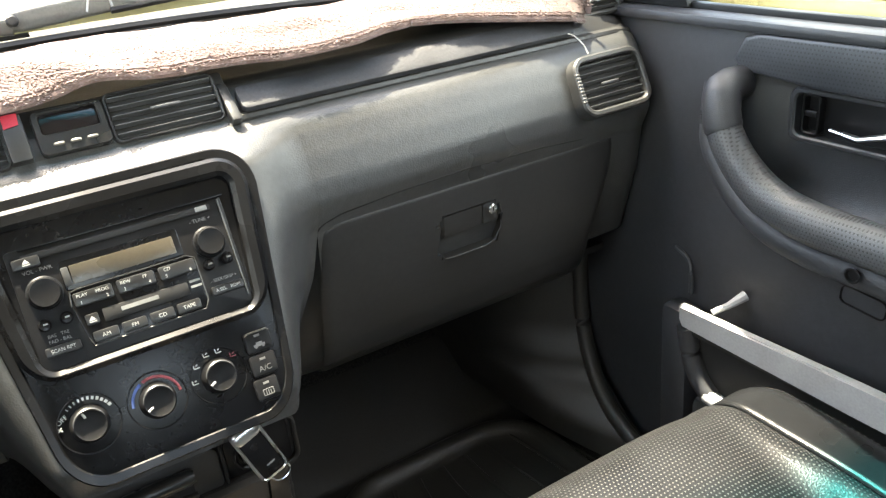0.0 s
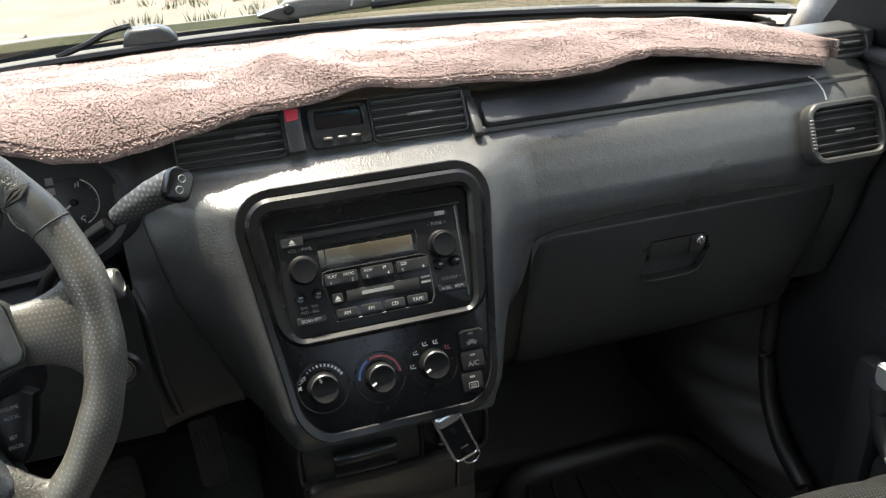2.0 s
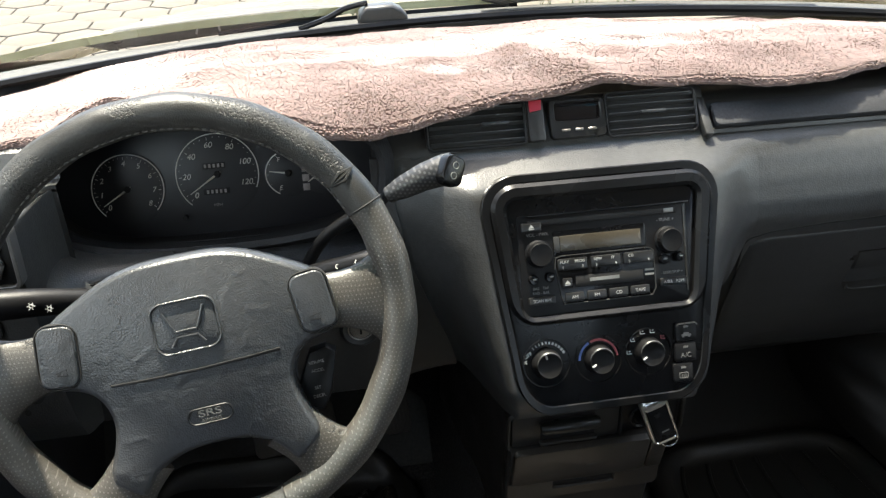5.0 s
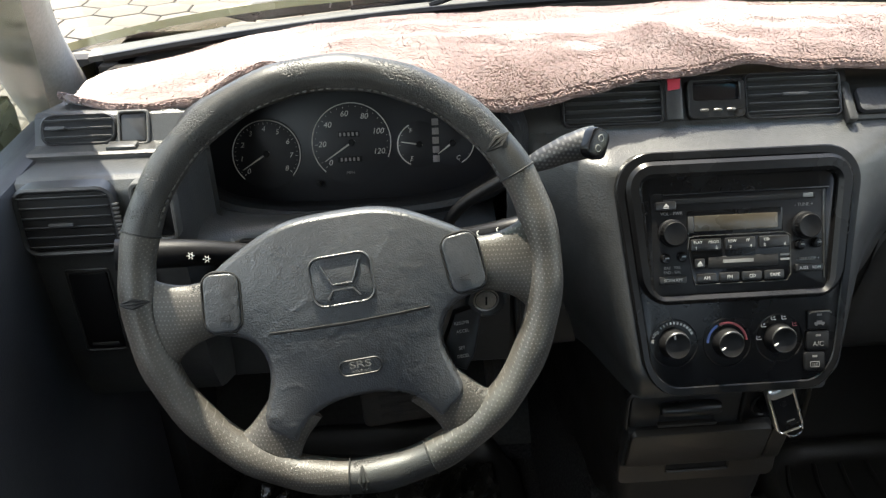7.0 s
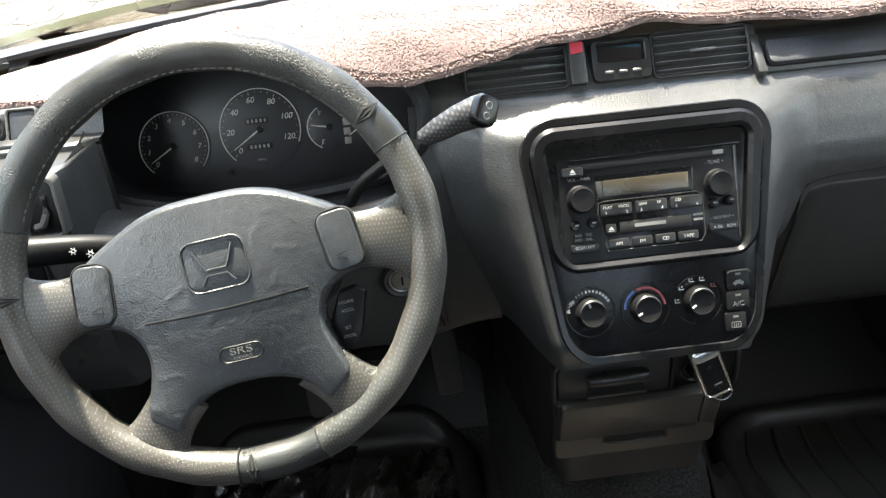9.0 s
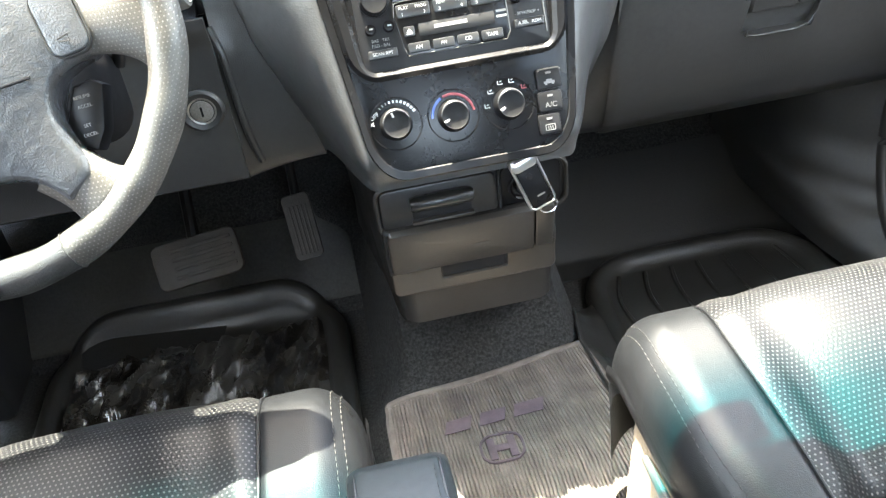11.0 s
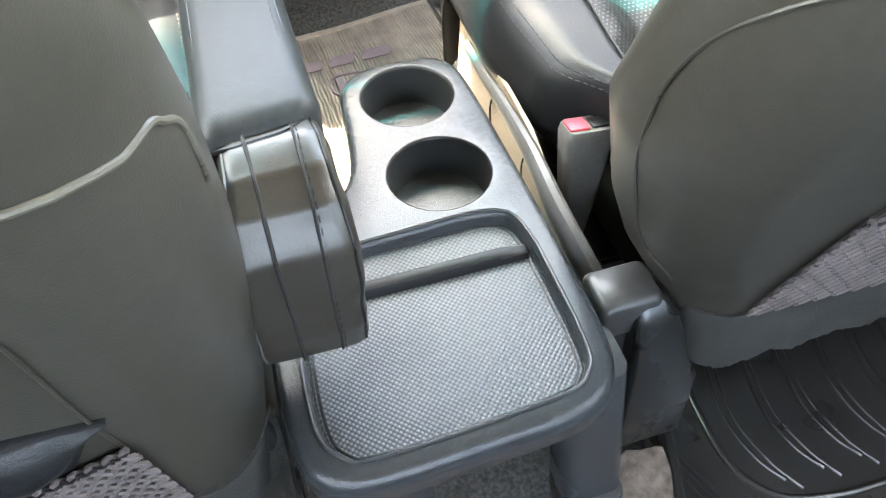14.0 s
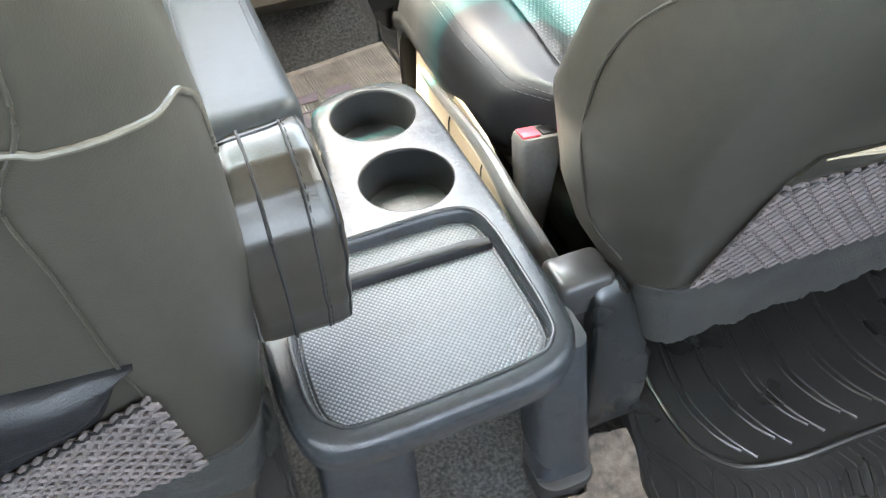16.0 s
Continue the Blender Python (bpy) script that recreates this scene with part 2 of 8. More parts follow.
M_WHEEL = cracked(mat("worn_wheel_leather", (0.027, 0.0265, 0.0252), 0.40, var=0.36, vscale=26, bump=0.16, bscale=900, cells=True), (0.008, 0.008, 0.0075), 0.49, 560.0)
M_WPERF = cracked(dotted(mat("perforated_wheel_leather", (0.050, 0.0455, 0.0395), 0.40, var=0.3, vscale=26, bump=0.16, bscale=900, cells=True), 0.0032, (0.115, 0.108, 0.097), 0.17, axes=(0, 2)), (0.016, 0.016, 0.015), 0.64)
M_PAD = mat("wheel_pad_vinyl", (0.041, 0.0430, 0.0462), 0.28, bump=0.22, bscale=700, cells=True, vscale=9, wrinkle=0.42, wscale=60.0)
M_HOOD = mat("cluster_hood_vinyl", (0.013, 0.0138, 0.016), 0.5, bump=0.35, bscale=420, cells=True)
M_VENT = mat("dark_vent_plastic", (0.020, 0.0203, 0.0212), 0.38, bump=0.08, bscale=900, vscale=14)
M_SLAT = mat("grey_slat_plastic", (0.045, 0.046, 0.047), 0.4, bump=0.05, bscale=900, vscale=14)
M_GAUGEDIM = mat("faint_gauge_print", (0.26, 0.235, 0.225), 0.6, var=0.3, vscale=60)
M_GAUGEPRINT = mat("cream_gauge_print", (0.60, 0.57, 0.52), 0.6, var=0.15, vscale=60)
M_GAUGE = mat("gauge_face", (0.009, 0.0098, 0.012), 0.35, var=0.1)
M_DOOR = mat("door_vinyl", (0.027, 0.0285, 0.032), 0.44, bump=0.2, bscale=700, cells=True, vscale=6, wrinkle=0.04, wscale=20.0)
M_DOORDIM = dotted(mat("dimpled_door_vinyl", (0.034, 0.037, 0.042), 0.42, bump=0.1, bscale=700, vscale=6), 0.0046, (0.014, 0.015, 0.017), 0.25, axes=(1, 2))
M_POCKET = mat("pale_grey_pocket_plastic", (0.30, 0.305, 0.31), 0.42, var=0.12, vscale=14, bump=0.1, bscale=800)
M_CARPET = mat("dark_carpet", (0.026, 0.0265, 0.0265), 0.97, var=0.85, vscale=260, bump=1.0, bscale=420)
M_MATCLOTH = mat("grey_brown_ribbed_mat", (0.165, 0.145, 0.13), 0.95, var=0.3, vscale=30, bump=0.9, bscale=600)
M_MATEDGE = mat("mat_binding", (0.17, 0.15, 0.135), 0.9, var=0.2, vscale=60, bump=0.6, bscale=900)
M_MAUVE = mat("mauve_mat_print", (0.115, 0.09, 0.105), 0.9, var=0.25, vscale=60)
M_RUBBER = mat("black_rubber", (0.026, 0.0262, 0.025), 0.36, var=0.2, vscale=12, bump=0.2, bscale=300)
M_APRON = mat("dull_black_rubber", (0.019, 0.0192, 0.0185), 0.62, var=0.2, vscale=12, bump=0.2, bscale=300)
# paler copy of the apron rubber: glare haze in the footwell put into its colour
M_TOEMAT = mat("hazed_black_rubber", (0.046, 0.0463, 0.043), 0.7, var=0.35, vscale=9, bump=0.2, bscale=300)
M_REARMAT = mat("shiny_black_rubber", (0.0145, 0.0147, 0.0141), 0.29, var=0.12, vscale=14, bump=0.05, bscale=700, spec=0.6, rvar=0.05)
M_FOAM = mat("exposed_tan_carpet", (0.115, 0.092, 0.074), 0.95, var=0.5, vscale=90, bump=1.0, bscale=350)
M_HEADLINER = mat("headliner_cloth", (0.30, 0.295, 0.275), 0.95, vscale=12, bump=0.4, bscale=900)
M_PILLAR = mat("pillar_plastic", (0.25, 0.245, 0.225), 0.55, vscale=10, bump=0.2, bscale=800)
M_PAINT = mat("gold_olive_car_paint", (0.27, 0.25, 0.13), 0.22, metal=0.3, var=0.05, coat=0.8)


def bleached(m, pale, stretch=(2.6, 9.0, 4.0)):
    """Pale streaks with a ragged outline, sunlight and brushed-pile sheen painted into the colour: a band along the
    cloth and most of its driver's end.
    """
    nt = m.node_tree
    p = nt.nodes["Principled BSDF"]
    tc, mp, n1, n2, sep = (nt.nodes.new("ShaderNode" + k) for k in ("TexCoord", "Mapping", "TexNoise", "TexNoise", "SeparateXYZ"))
    mp.inputs["Scale"].default_value = stretch
    n1.inputs["Scale"].default_value, n1.inputs["Detail"].default_value, n1.inputs["Distortion"].default_value = 1.7, 5.0, 0.7
    n2.inputs["Scale"].default_value, n2.inputs["Detail"].default_value = 55.0, 2.0
    nt.links.new(tc.outputs["Object"], mp.inputs[0])
    nt.links.new(mp.outputs[0], n1.inputs["Vector"])
    nt.links.new(tc.outputs["Object"], n2.inputs["Vector"])
    nt.links.new(tc.outputs["Object"], sep.inputs[0])

    def op(kind, a, b, c=None):
        n = nt.nodes.new("ShaderNodeMath")
        n.operation = kind
        for i, q in enumerate((a, b, c)):
            if q is None:
                continue
            if isinstance(q, (int, float)):
                n.inputs[i].default_value = q
            else:
                nt.links.new(q, n.inputs[i])
        return n.outputs[0]

    def span(v, a, b, lo, hi):
        r = nt.nodes.new("ShaderNodeMapRange")
        r.interpolation_type = "SMOOTHSTEP"
        nt.links.new(v, r.inputs["Value"])
        for key, q in (("From Min", a), ("From Max", b), ("To Min", lo), ("To Max", hi)):
            r.inputs[key].default_value = q
        return r.outputs["Result"]
    x, y = sep.outputs[0], sep.outputs[1]
    off = op("ABSOLUTE", op("SUBTRACT", y, 1.050), 0)
    v = op("ADD", n1.outputs["Fac"], op("MULTIPLY", off, -1.5))
    v = op("ADD", v, span(x, -0.38, -0.52, 0.0, 0.19))
    v = op("ADD", v, span(x, 0.22, 0.42, 0.0, 0.05))
    v = op("ADD", v, op("MULTIPLY", op("SUBTRACT", n2.outputs["Fac"], 0.5), 0.14))
    mx = nt.nodes.new("ShaderNodeMix")
    mx.data_type = "RGBA"
    nt.links.new(span(v, 0.42, 0.58, 0.0, 1.0), mx.inputs["Factor"])
    nt.links.new(p.inputs["Base Color"].links[0].from_socket, mx.inputs["A"])
    mx.inputs["B"].default_value = (*pale, 1)
    nt.links.new(mx.outputs["Result"], p.inputs["Base Color"])
    return m


# the second colour paints the sunlit, brushed pile paler
M_TOWEL = bleached(mat("dusty_pink_terry", (0.185, 0.123, 0.109), 0.95, var=0.25, vscale=16, bump=0.7, bscale=380, sheen=0.25), (0.33, 0.28, 0.26))
M_TUFT = bleached(mat("pink_terry_pile", (0.190, 0.129, 0.115), 0.9, var=0.22, vscale=120, sheen=0.2), (0.38, 0.325, 0.305))
M_FILM = mat("crumpled_dusty_film", (0.030, 0.0295, 0.027), 0.22, var=0.8, vscale=22, bump=0.12, bscale=160, spec=0.9)
M_PAVER = mat("concrete_paver", (0.098, 0.087, 0.068), 0.85, var=0.22, vscale=6, bump=0.6, bscale=120)
M_SAND = mat("sandy_ground", (0.102, 0.089, 0.066), 0.95, var=0.25, vscale=1.6, bump=0.7, bscale=60)
M_WEED = mat("dry_weeds", (0.075, 0.085, 0.03), 0.8, var=0.4, vscale=9)
M_BUCKLE = mat("buckle_grey_plastic", (0.075, 0.073, 0.068), 0.4, bump=0.1, bscale=700)
M_STEEL = mat("dull_steel", (0.35, 0.33, 0.3), 0.4, metal=1.0, var=0.3, vscale=30)
M_GLASS = glass_mat("window_glass")
M_SCREEN = glass_mat("windscreen_glass", True)


# ---------------------------------------------------------------- mesh tools
def face(o, rake=0.0, roll=0.0):
    """The frame of a raked face: x across, y up the face, z out of it to the rear of the car."""
    r = radians(rake)
    m = Matrix(((1, 0, 0, o[0]), (0, math.sin(r), -math.cos(r), o[1]), (0, math.cos(r), math.sin(r), o[2]), (0, 0, 0, 1)))
    return m @ Matrix.Rotation(radians(roll), 4, "Z")


I4 = Matrix.Identity(4)


def thing(name, base, label, category, group="", kind=""):
    ob = new(name)
    ob.location = base
    ob.empty_display_size = 0.05
    ob["base"] = list(base)
    return tagged(ob, label, category, group, kind)


def finish(me, material, sharp=38.0):
    me.materials.append(material)
    for f in me.polygons:
        f.use_smooth = True
    me.set_sharp_from_angle(angle=radians(sharp))


def root_of(ob):
    while ob.parent:
        ob = ob.parent
    return ob


def part(name, bm, material, parent=None, label="", sharp=38.0):
    """One mesh object out of a bmesh in world places, under a thing or under a part."""
    bmesh.ops.recalc_face_normals(bm, faces=bm.faces[:])
    me = bpy.data.meshes.new(name)
    bm.to_mesh(me)
    bm.free()
    finish(me, material, sharp)
    ob = new(name, me)
    if parent is not None:
        ob.parent = parent
        top = root_of(parent)
        if parent is top and "base" in top:
            ob.matrix_parent_inverse = Matrix.Translation(-Vector(top["base"]))
    if label:
        ob["label"] = label
    return ob


def single(name, bm, material, label, category, group="", kind="", sharp=38.0):
    return tagged(part(name, bm, material, None, "", sharp), label, category, group, kind)


def rrect(w, h, r, n=5, cx=0.0, cy=0.0):
    r = min(r, w / 2 - 1e-5, h / 2 - 1e-5)
    pts = []
    for k, (sx, sy) in enumerate(((1, 1), (-1, 1), (-1, -1), (1, -1))):
        for i in range(n + 1):
            a = math.pi / 2 * (k + i / n)
            pts.append((cx + sx * (w / 2 - r) + r * math.cos(a), cy + sy * (h / 2 - r) + r * math.sin(a)))
    return pts


def circle(r, n=24, cx=0.0, cy=0.0, squash=1.0):
    return [(cx + r * math.cos(2 * math.pi * i / n), cy + squash * r * math.sin(2 * math.pi * i / n)) for i in range(n)]


def inset(pts, d):
    """The outline moved inwards by d (counter-clockwise outlines)."""
    out, n = [], len(pts)
    for i in range(n):
        p, q, s = Vector(pts[i - 1]), Vector(pts[i]), Vector(pts[(i + 1) % n])
        a, b = (q - p), (s - q)
        if a.length < 1e-9:
            a = b
        if b.length < 1e-9:
            b = a
        na, nb = Vector((-a.y, a.x)).normalized(), Vector((-b.y, b.x)).normalized()
        k = na + nb
        k = k / max(0.35, k.length_squared / 2)
        out.append((q.x + k.x * d, q.y + k.y * d))
    return out


def loft(bm, rings, cap=True, closed=True):
    rows = [[bm.verts.new(p) for p in ring] for ring in rings]
    n = len(rows[0])
    for a, b in zip(rows, rows[1:]):
        for i in range(n if closed else n - 1):
            j = (i + 1) % n
            bm.faces.new((a[i], a[j], b[j], b[i]))
    if cap and closed:
        bm.faces.new(rows[0][::-1])
        bm.faces.new(rows[-1])
    return rows


def plate(bm, pts, z0, z1, m=I4, b=0.001, steps=2):
    """A slab with an outline in the frame m, from z0 to z1, its upper rim rounded by b."""
    rings = [[m @ Vector((x, y, z0)) for x, y in pts]]
    for i in range(steps + 1):
        a = math.pi / 2 * i / steps
        o = inset(pts, b * (1 - math.cos(a)))
        rings.append([m @ Vector((x, y, z1 - b + b * math.sin(a))) for x, y in o])
    loft(bm, rings)
    return bm


def frame_ring(bm, outer, inner, z0, z1, m=I4, b=0.001, zin=None):
    """A frame between two outlines of as many points, with a hole through it."""
    zin = z0 if zin is None else zin
    seq = [(outer, z0), (outer, z1 - b), (inset(outer, b), z1), (inset(inner, -b), z1), (inner, z1 - b), (inner, zin)]
    rows = [[bm.verts.new(m @ Vector((x, y, z))) for x, y in o] for o, z in seq]
    n = len(outer)
    for a, c in zip(rows, rows[1:] + rows[:1]):
        for i in range(n):
            j = (i + 1) % n
            bm.faces.new((a[i], a[j], c[j], c[i]))
    return bm


def box(bm, c, s, b=0.003, m=I4, seg=2):
    r = bmesh.ops.create_cube(bm, size=1.0, matrix=m @ Matrix.Translation(c) @ Matrix.Diagonal((*s, 1)))
    if b:
        es = list({e for v in r["verts"] for e in v.link_edges})
        bmesh.ops.bevel(bm, geom=es, offset=b, segments=seg, affect="EDGES", profile=0.5)
    return bm


def tube(bm, pts, rad, n=8, cap=True, flat=1.0, up=(0, 0, 1), loop=False):
    """A round (or flattened) rod through points; rad may be a list."""
    pts = [Vector(p) for p in pts]
    rads = rad if isinstance(rad, (list, tuple)) else [rad] * len(pts)
    rings = []
    for i, p in enumerate(pts):
        if loop:
            d = pts[(i + 1) % len(pts)] - pts[i - 1]
        else:
            d = pts[min(i + 1, len(pts) - 1)] - pts[max(i - 1, 0)]
        d.normalize()
        u = Vector(up)
        if abs(d.dot(u)) > 0.97:
            u = Vector((1, 0, 0))
        s = d.cross(u).normalized()
        t = s.cross(d)
        rings.append([p + (s * math.cos(2 * math.pi * k / n) + t * math.sin(2 * math.pi * k / n) * flat) * rads[i] for k in range(n)])
    if loop:
        rings.append(rings[0])
        loft(bm, rings, cap=False)
        bmesh.ops.remove_doubles(bm, verts=bm.verts[:], dist=1e-6)
    else:
        loft(bm, rings, cap=cap)
    return bm


def spin(bm, prof, m=I4, n=28):
    """A turned body: (radius, height) pairs round the z axis of m; ends are capped."""
    rings = [[m @ Vector((max(r, 1e-5) * math.cos(2 * math.pi * i / n), max(r, 1e-5) * math.sin(2 * math.pi * i / n), z)) for i in range(n)] for r, z in prof]
    loft(bm, rings)
    return bm


def sheet(bm, fn, nu, nv):
    """A grid surface: fn(u, v) with both from 0 to 1."""
    rows = [[bm.verts.new(fn(i / nu, j / nv)) for j in range(nv + 1)] for i in range(nu + 1)]
    for i in range(nu):
        for j in range(nv):
            bm.faces.new((rows[i][j], rows[i + 1][j], rows[i + 1][j + 1], rows[i][j + 1]))
    return rows


def thicken(bm, d):
    """Gives a sheet depth along its normals."""
    bmesh.ops.recalc_face_normals(bm, faces=bm.faces[:])
    bmesh.ops.solidify(bm, geom=bm.faces[:], thickness=d)
    return bm


def slab(bm, way):
    """Gives a sheet depth by pushing a copy of it along a vector and closing the rim."""
    faces = bm.faces[:]
    r = bmesh.ops.extrude_face_region(bm, geom=faces, use_keep_orig=True)
    bmesh.ops.translate(bm, verts=[v for v in r["geom"] if isinstance(v, bmesh.types.BMVert)], vec=way)
    return bm


def bez(p, n=24):
    """A smooth curve through points (Catmull-Rom)."""
    p = [Vector(q) for q in p]
    out = []
    for i in range(len(p) - 1):
        a, b, c, d = p[max(i - 1, 0)], p[i], p[i + 1], p[min(i + 2, len(p) - 1)]
        for k in range(n):
            t = k / n
            out.append(0.5 * ((2 * b) + (c - a) * t + (2 * a - 5 * b + 4 * c - d) * t * t + (3 * b - a - 3 * c + d) * t ** 3))
    out.append(p[-1])
    return out


def interp(x, table):
    """Piecewise-linear, eased, value from (x, value) pairs."""
    if x <= table[0][0]:
        return table[0][1]
    for (a, p), (b, q) in zip(table, table[1:]):
        if x <= b:
            t = (x - a) / (b - a)
            t = t * t * (3 - 2 * t)
            return p + (q - p) * t
    return table[-1][1]


def lin(x, table):
    if x <= table[0][0]:
        return table[0][1]
    for (a, p), (b, q) in zip(table, table[1:]):
        if x <= b:
            return p + (q - p) * (x - a) / (b - a)
    return table[-1][1]


def smooth(t):
    t = max(0.0, min(1.0, t))
    return t * t * (3 - 2 * t)


def words(s, size, m, material, parent, name="lettering", align="CENTER", stretch=1.0, depth=0.0002):
    cu = bpy.data.curves.new(name, "FONT")
    cu.body, cu.size, cu.align_x, cu.align_y, cu.extrude = s, size, align, "CENTER", depth
    tmp = new(name, cu)
    bpy.context.view_layer.update()
    me = bpy.data.meshes.new_from_object(tmp)
    bpy.data.objects.remove(tmp)
    me.transform(m @ Matrix.Diagonal((stretch, 1, 1, 1)))
    me.name = name
    me.materials.append(material)
    ob = new(name, me)
    ob.parent = parent
    top = root_of(parent)
    if parent is top and "base" in top:
        ob.matrix_parent_inverse = Matrix.Translation(-Vector(top["base"]))
    return ob


def stitches(bm, pts, length=0.005, gap=0.003, rad=0.0006):
    """Short thread stitches along a line."""
    pts = [Vector(p) for p in pts]
    cum = [0.0]
    for a, b in zip(pts, pts[1:]):
        cum.append(cum[-1] + (b - a).length)

    def at(s):
        for i in range(len(pts) - 1):
            if s <= cum[i + 1]:
                return pts[i].lerp(pts[i + 1], (s - cum[i]) / max(1e-9, cum[i + 1] - cum[i]))
        return pts[-1]
    s = 0.0
    while s + length < cum[-1]:
        tube(bm, [at(s), at(s + length * 0.5), at(s + length)], [rad * 0.6, rad, rad * 0.6], n=5)
        s += length + gap
    return bm


# ---------------------------------------------------------------- the ground outside
def ground():
    bm = bmesh.new()
    sheet(bm, lambda u, v: Vector(((u - 0.5) * 4000, (v - 0.5) * 4000, -0.52)), 8, 8)
    single("ground", bm, M_SAND, "pale sandy ground round the parked car", "ground", kind="structure")


def bonnet():
    t = thing("bonnet", (0, 1.6, 0.5), "gold-olive painted car bonnet with a rounded front edge", "car bonnet")
    bm = bmesh.new()

    def f(u, v):
        x = (u - 0.5) * 1.6
        k = abs(x) / 0.8
        y0, y1 = 1.250 - 0.09 * k * k, 1.95 - 0.22 * k ** 3
        y = y0 + (y1 - y0) * v
        z = 0.762 - 0.125 * v - 0.045 * k ** 4 - 0.16 * max(0, v - 0.86) ** 1.6 / 0.14 ** 0.6
        return Vector((x, y, z))
    sheet(bm, f, 40, 30)
    thicken(bm, -0.01)
    part("panel", bm, M_PAINT, t)
    for s in (-1, 1):
        bm = bmesh.new()

        def side(u, v, s=s):
            y = 1.19 + u * 0.62
            top = 0.695 - 0.10 * u
            return Vector((s * (0.802 + 0.05 * math.sin(v * math.pi / 2)), y, top - 0.011 - v * 0.5))
        sheet(bm, side, 14, 8)
        part("wing", bm, M_PAINT, t)


ground()
bonnet()


# ---------------------------------------------------------------- the body shell
def floor_z(x, y):
    """Height of the carpet: a low tunnel in the middle and a toe board ahead."""
    k = max(0.0, min(1.0, (0.20 - 0.035 * smooth((y - 0.80) / 0.08) - abs(x - 0.015)) / 0.055))
    k = k * k * (3 - 2 * k)
    crown = interp(y, [(-1.0, 0.0), (0.10, 0.005), (0.45, 0.045), (0.75, 0.054), (0.845, 0.061), (0.885, 0.10), (0.93, 0.15), (1.0, 0.19), (1.2, 0.24)])
    toe = max(0.0, y - 1.10) * 1.1
    return max(k * crown, toe)


def shell():
    bm = bmesh.new()
    sheet(bm, lambda u, v: Vector((-0.80 + 1.6 * u, -1.6 + 3.0 * v, floor_z(-0.80 + 1.6 * u, -1.6 + 3.0 * v))), 64, 90)
    thicken(bm, -0.03)
    single("floor", bm, M_CARPET, "dark grey carpeted car floor with a low tunnel", "floor", kind="structure")
    bm = bmesh.new()
    box(bm, (0, 1.32, 0.43), (1.7, 0.03, 0.48), 0)
    single("wall_front", bm, M_VOID, "dark bulkhead behind the dashboard", "wall", kind="structure")
    bm = bmesh.new()
    box(bm, (0, 1.25, 0.69), (1.5, 0.17, 0.02), 0.004)
    single("trim_screen_ledge", bm, M_TRIM, "grey plastic ledge below the windscreen", "trim", kind="structure")
    # roof with its lining
    bm = bmesh.new()
    sheet(bm, lambda u, v: Vector((-0.66 + 1.32 * u, -1.6 + (2.29 - 0.08 * (2 * u - 1) ** 2) * v, 1.235 - 0.05 * (2 * u - 1) ** 4 - 0.03 * max(0, v - 0.8) / 0.2)), 16, 20)
    thicken(bm, 0.03)
    single("ceiling", bm, M_HEADLINER, "pale grey cloth headliner", "ceiling", kind="structure")
    # rear wall with its opening
    bm = bmesh.new()
    box(bm, (0, -1.6, 0.35), (1.6, 0.05, 0.8), 0.01)
    for s in (-1, 1):
        box(bm, (s * 0.70, -1.6, 0.98), (0.16, 0.05, 0.48), 0.01)
    single("wall_back", bm, M_DOOR, "grey lower tailgate trim", "wall", kind="structure")
    # pillars
    for s, nm in ((-1, "wall_pillar_left"), (1, "wall_pillar_right")):
        bm = bmesh.new()
        if s < 0:
            post = [(-0.81, 1.17, 0.64), (-0.806, 1.10, 0.74), (-0.788, 1.03, 0.83), (-0.758, 0.95, 0.92), (-0.735, 0.88, 1.00), (-0.700, 0.80, 1.08), (-0.650, 0.70, 1.20)]
            fat = [0.046, 0.046, 0.048, 0.056, 0.070, 0.080, 0.090]
        else:
            post = [(0.81, 1.17, 0.64), (0.806, 1.10, 0.74), (0.772, 1.03, 0.83), (0.718, 0.96, 0.91), (0.672, 0.90, 0.98), (0.630, 0.83, 1.065), (0.585, 0.70, 1.20)]
            fat = [0.046, 0.046, 0.050, 0.058, 0.068, 0.080, 0.095]
        post = bez(post, 8)
        tube(bm, post, [fat[min(i // 8, 5)] + (fat[min(i // 8, 5) + 1] - fat[min(i // 8, 5)]) * (i - 8 * min(i // 8, 5)) / 8 for i in range(len(post))], n=14, flat=1.1)
        tube(bm, bez([(s * 0.76, 0.02, 0.0), (s * 0.76, 0.0, 0.6), (s * 0.72, -0.04, 1.0), (s * 0.66, -0.06, 1.2)], 6), 0.05, n=10)
        tube(bm, bez([(s * 0.78, -0.85, 0.0), (s * 0.78, -0.9, 0.6), (s * 0.73, -0.98, 1.0), (s * 0.66, -1.0, 1.2)], 6), 0.055, n=10)
        tube(bm, bez([(s * 0.68, 0.70, 1.20), (s * 0.68, 0.2, 1.22), (s * 0.68, -0.8, 1.22), (s * 0.68, -1.6, 1.2)], 6), 0.045, n=10)
        single(nm, bm, M_PILLAR, "pale grey plastic windscreen and door pillars", "pillar", kind="structure")
    # windscreen
    t = thing("window_1", (0, 1.2, 0.77), "clear windscreen with a teal shade band along its top", "windscreen", kind="structure")
    bm = bmesh.new()

    def scr(u, v):
        k = (2 * u - 1) ** 2
        return Vector((-0.72 + 1.44 * u + (0.5 - u) * 0.19 * v, 1.215 - 0.10 * k - (0.530 - 0.04 * k) * v, 0.751 + 0.454 * v - 0.030 * k * (1 - v)))
    sheet(bm, scr, 24, 10)
    part("pane", bm, M_SCREEN, t)
    bm = bmesh.new()
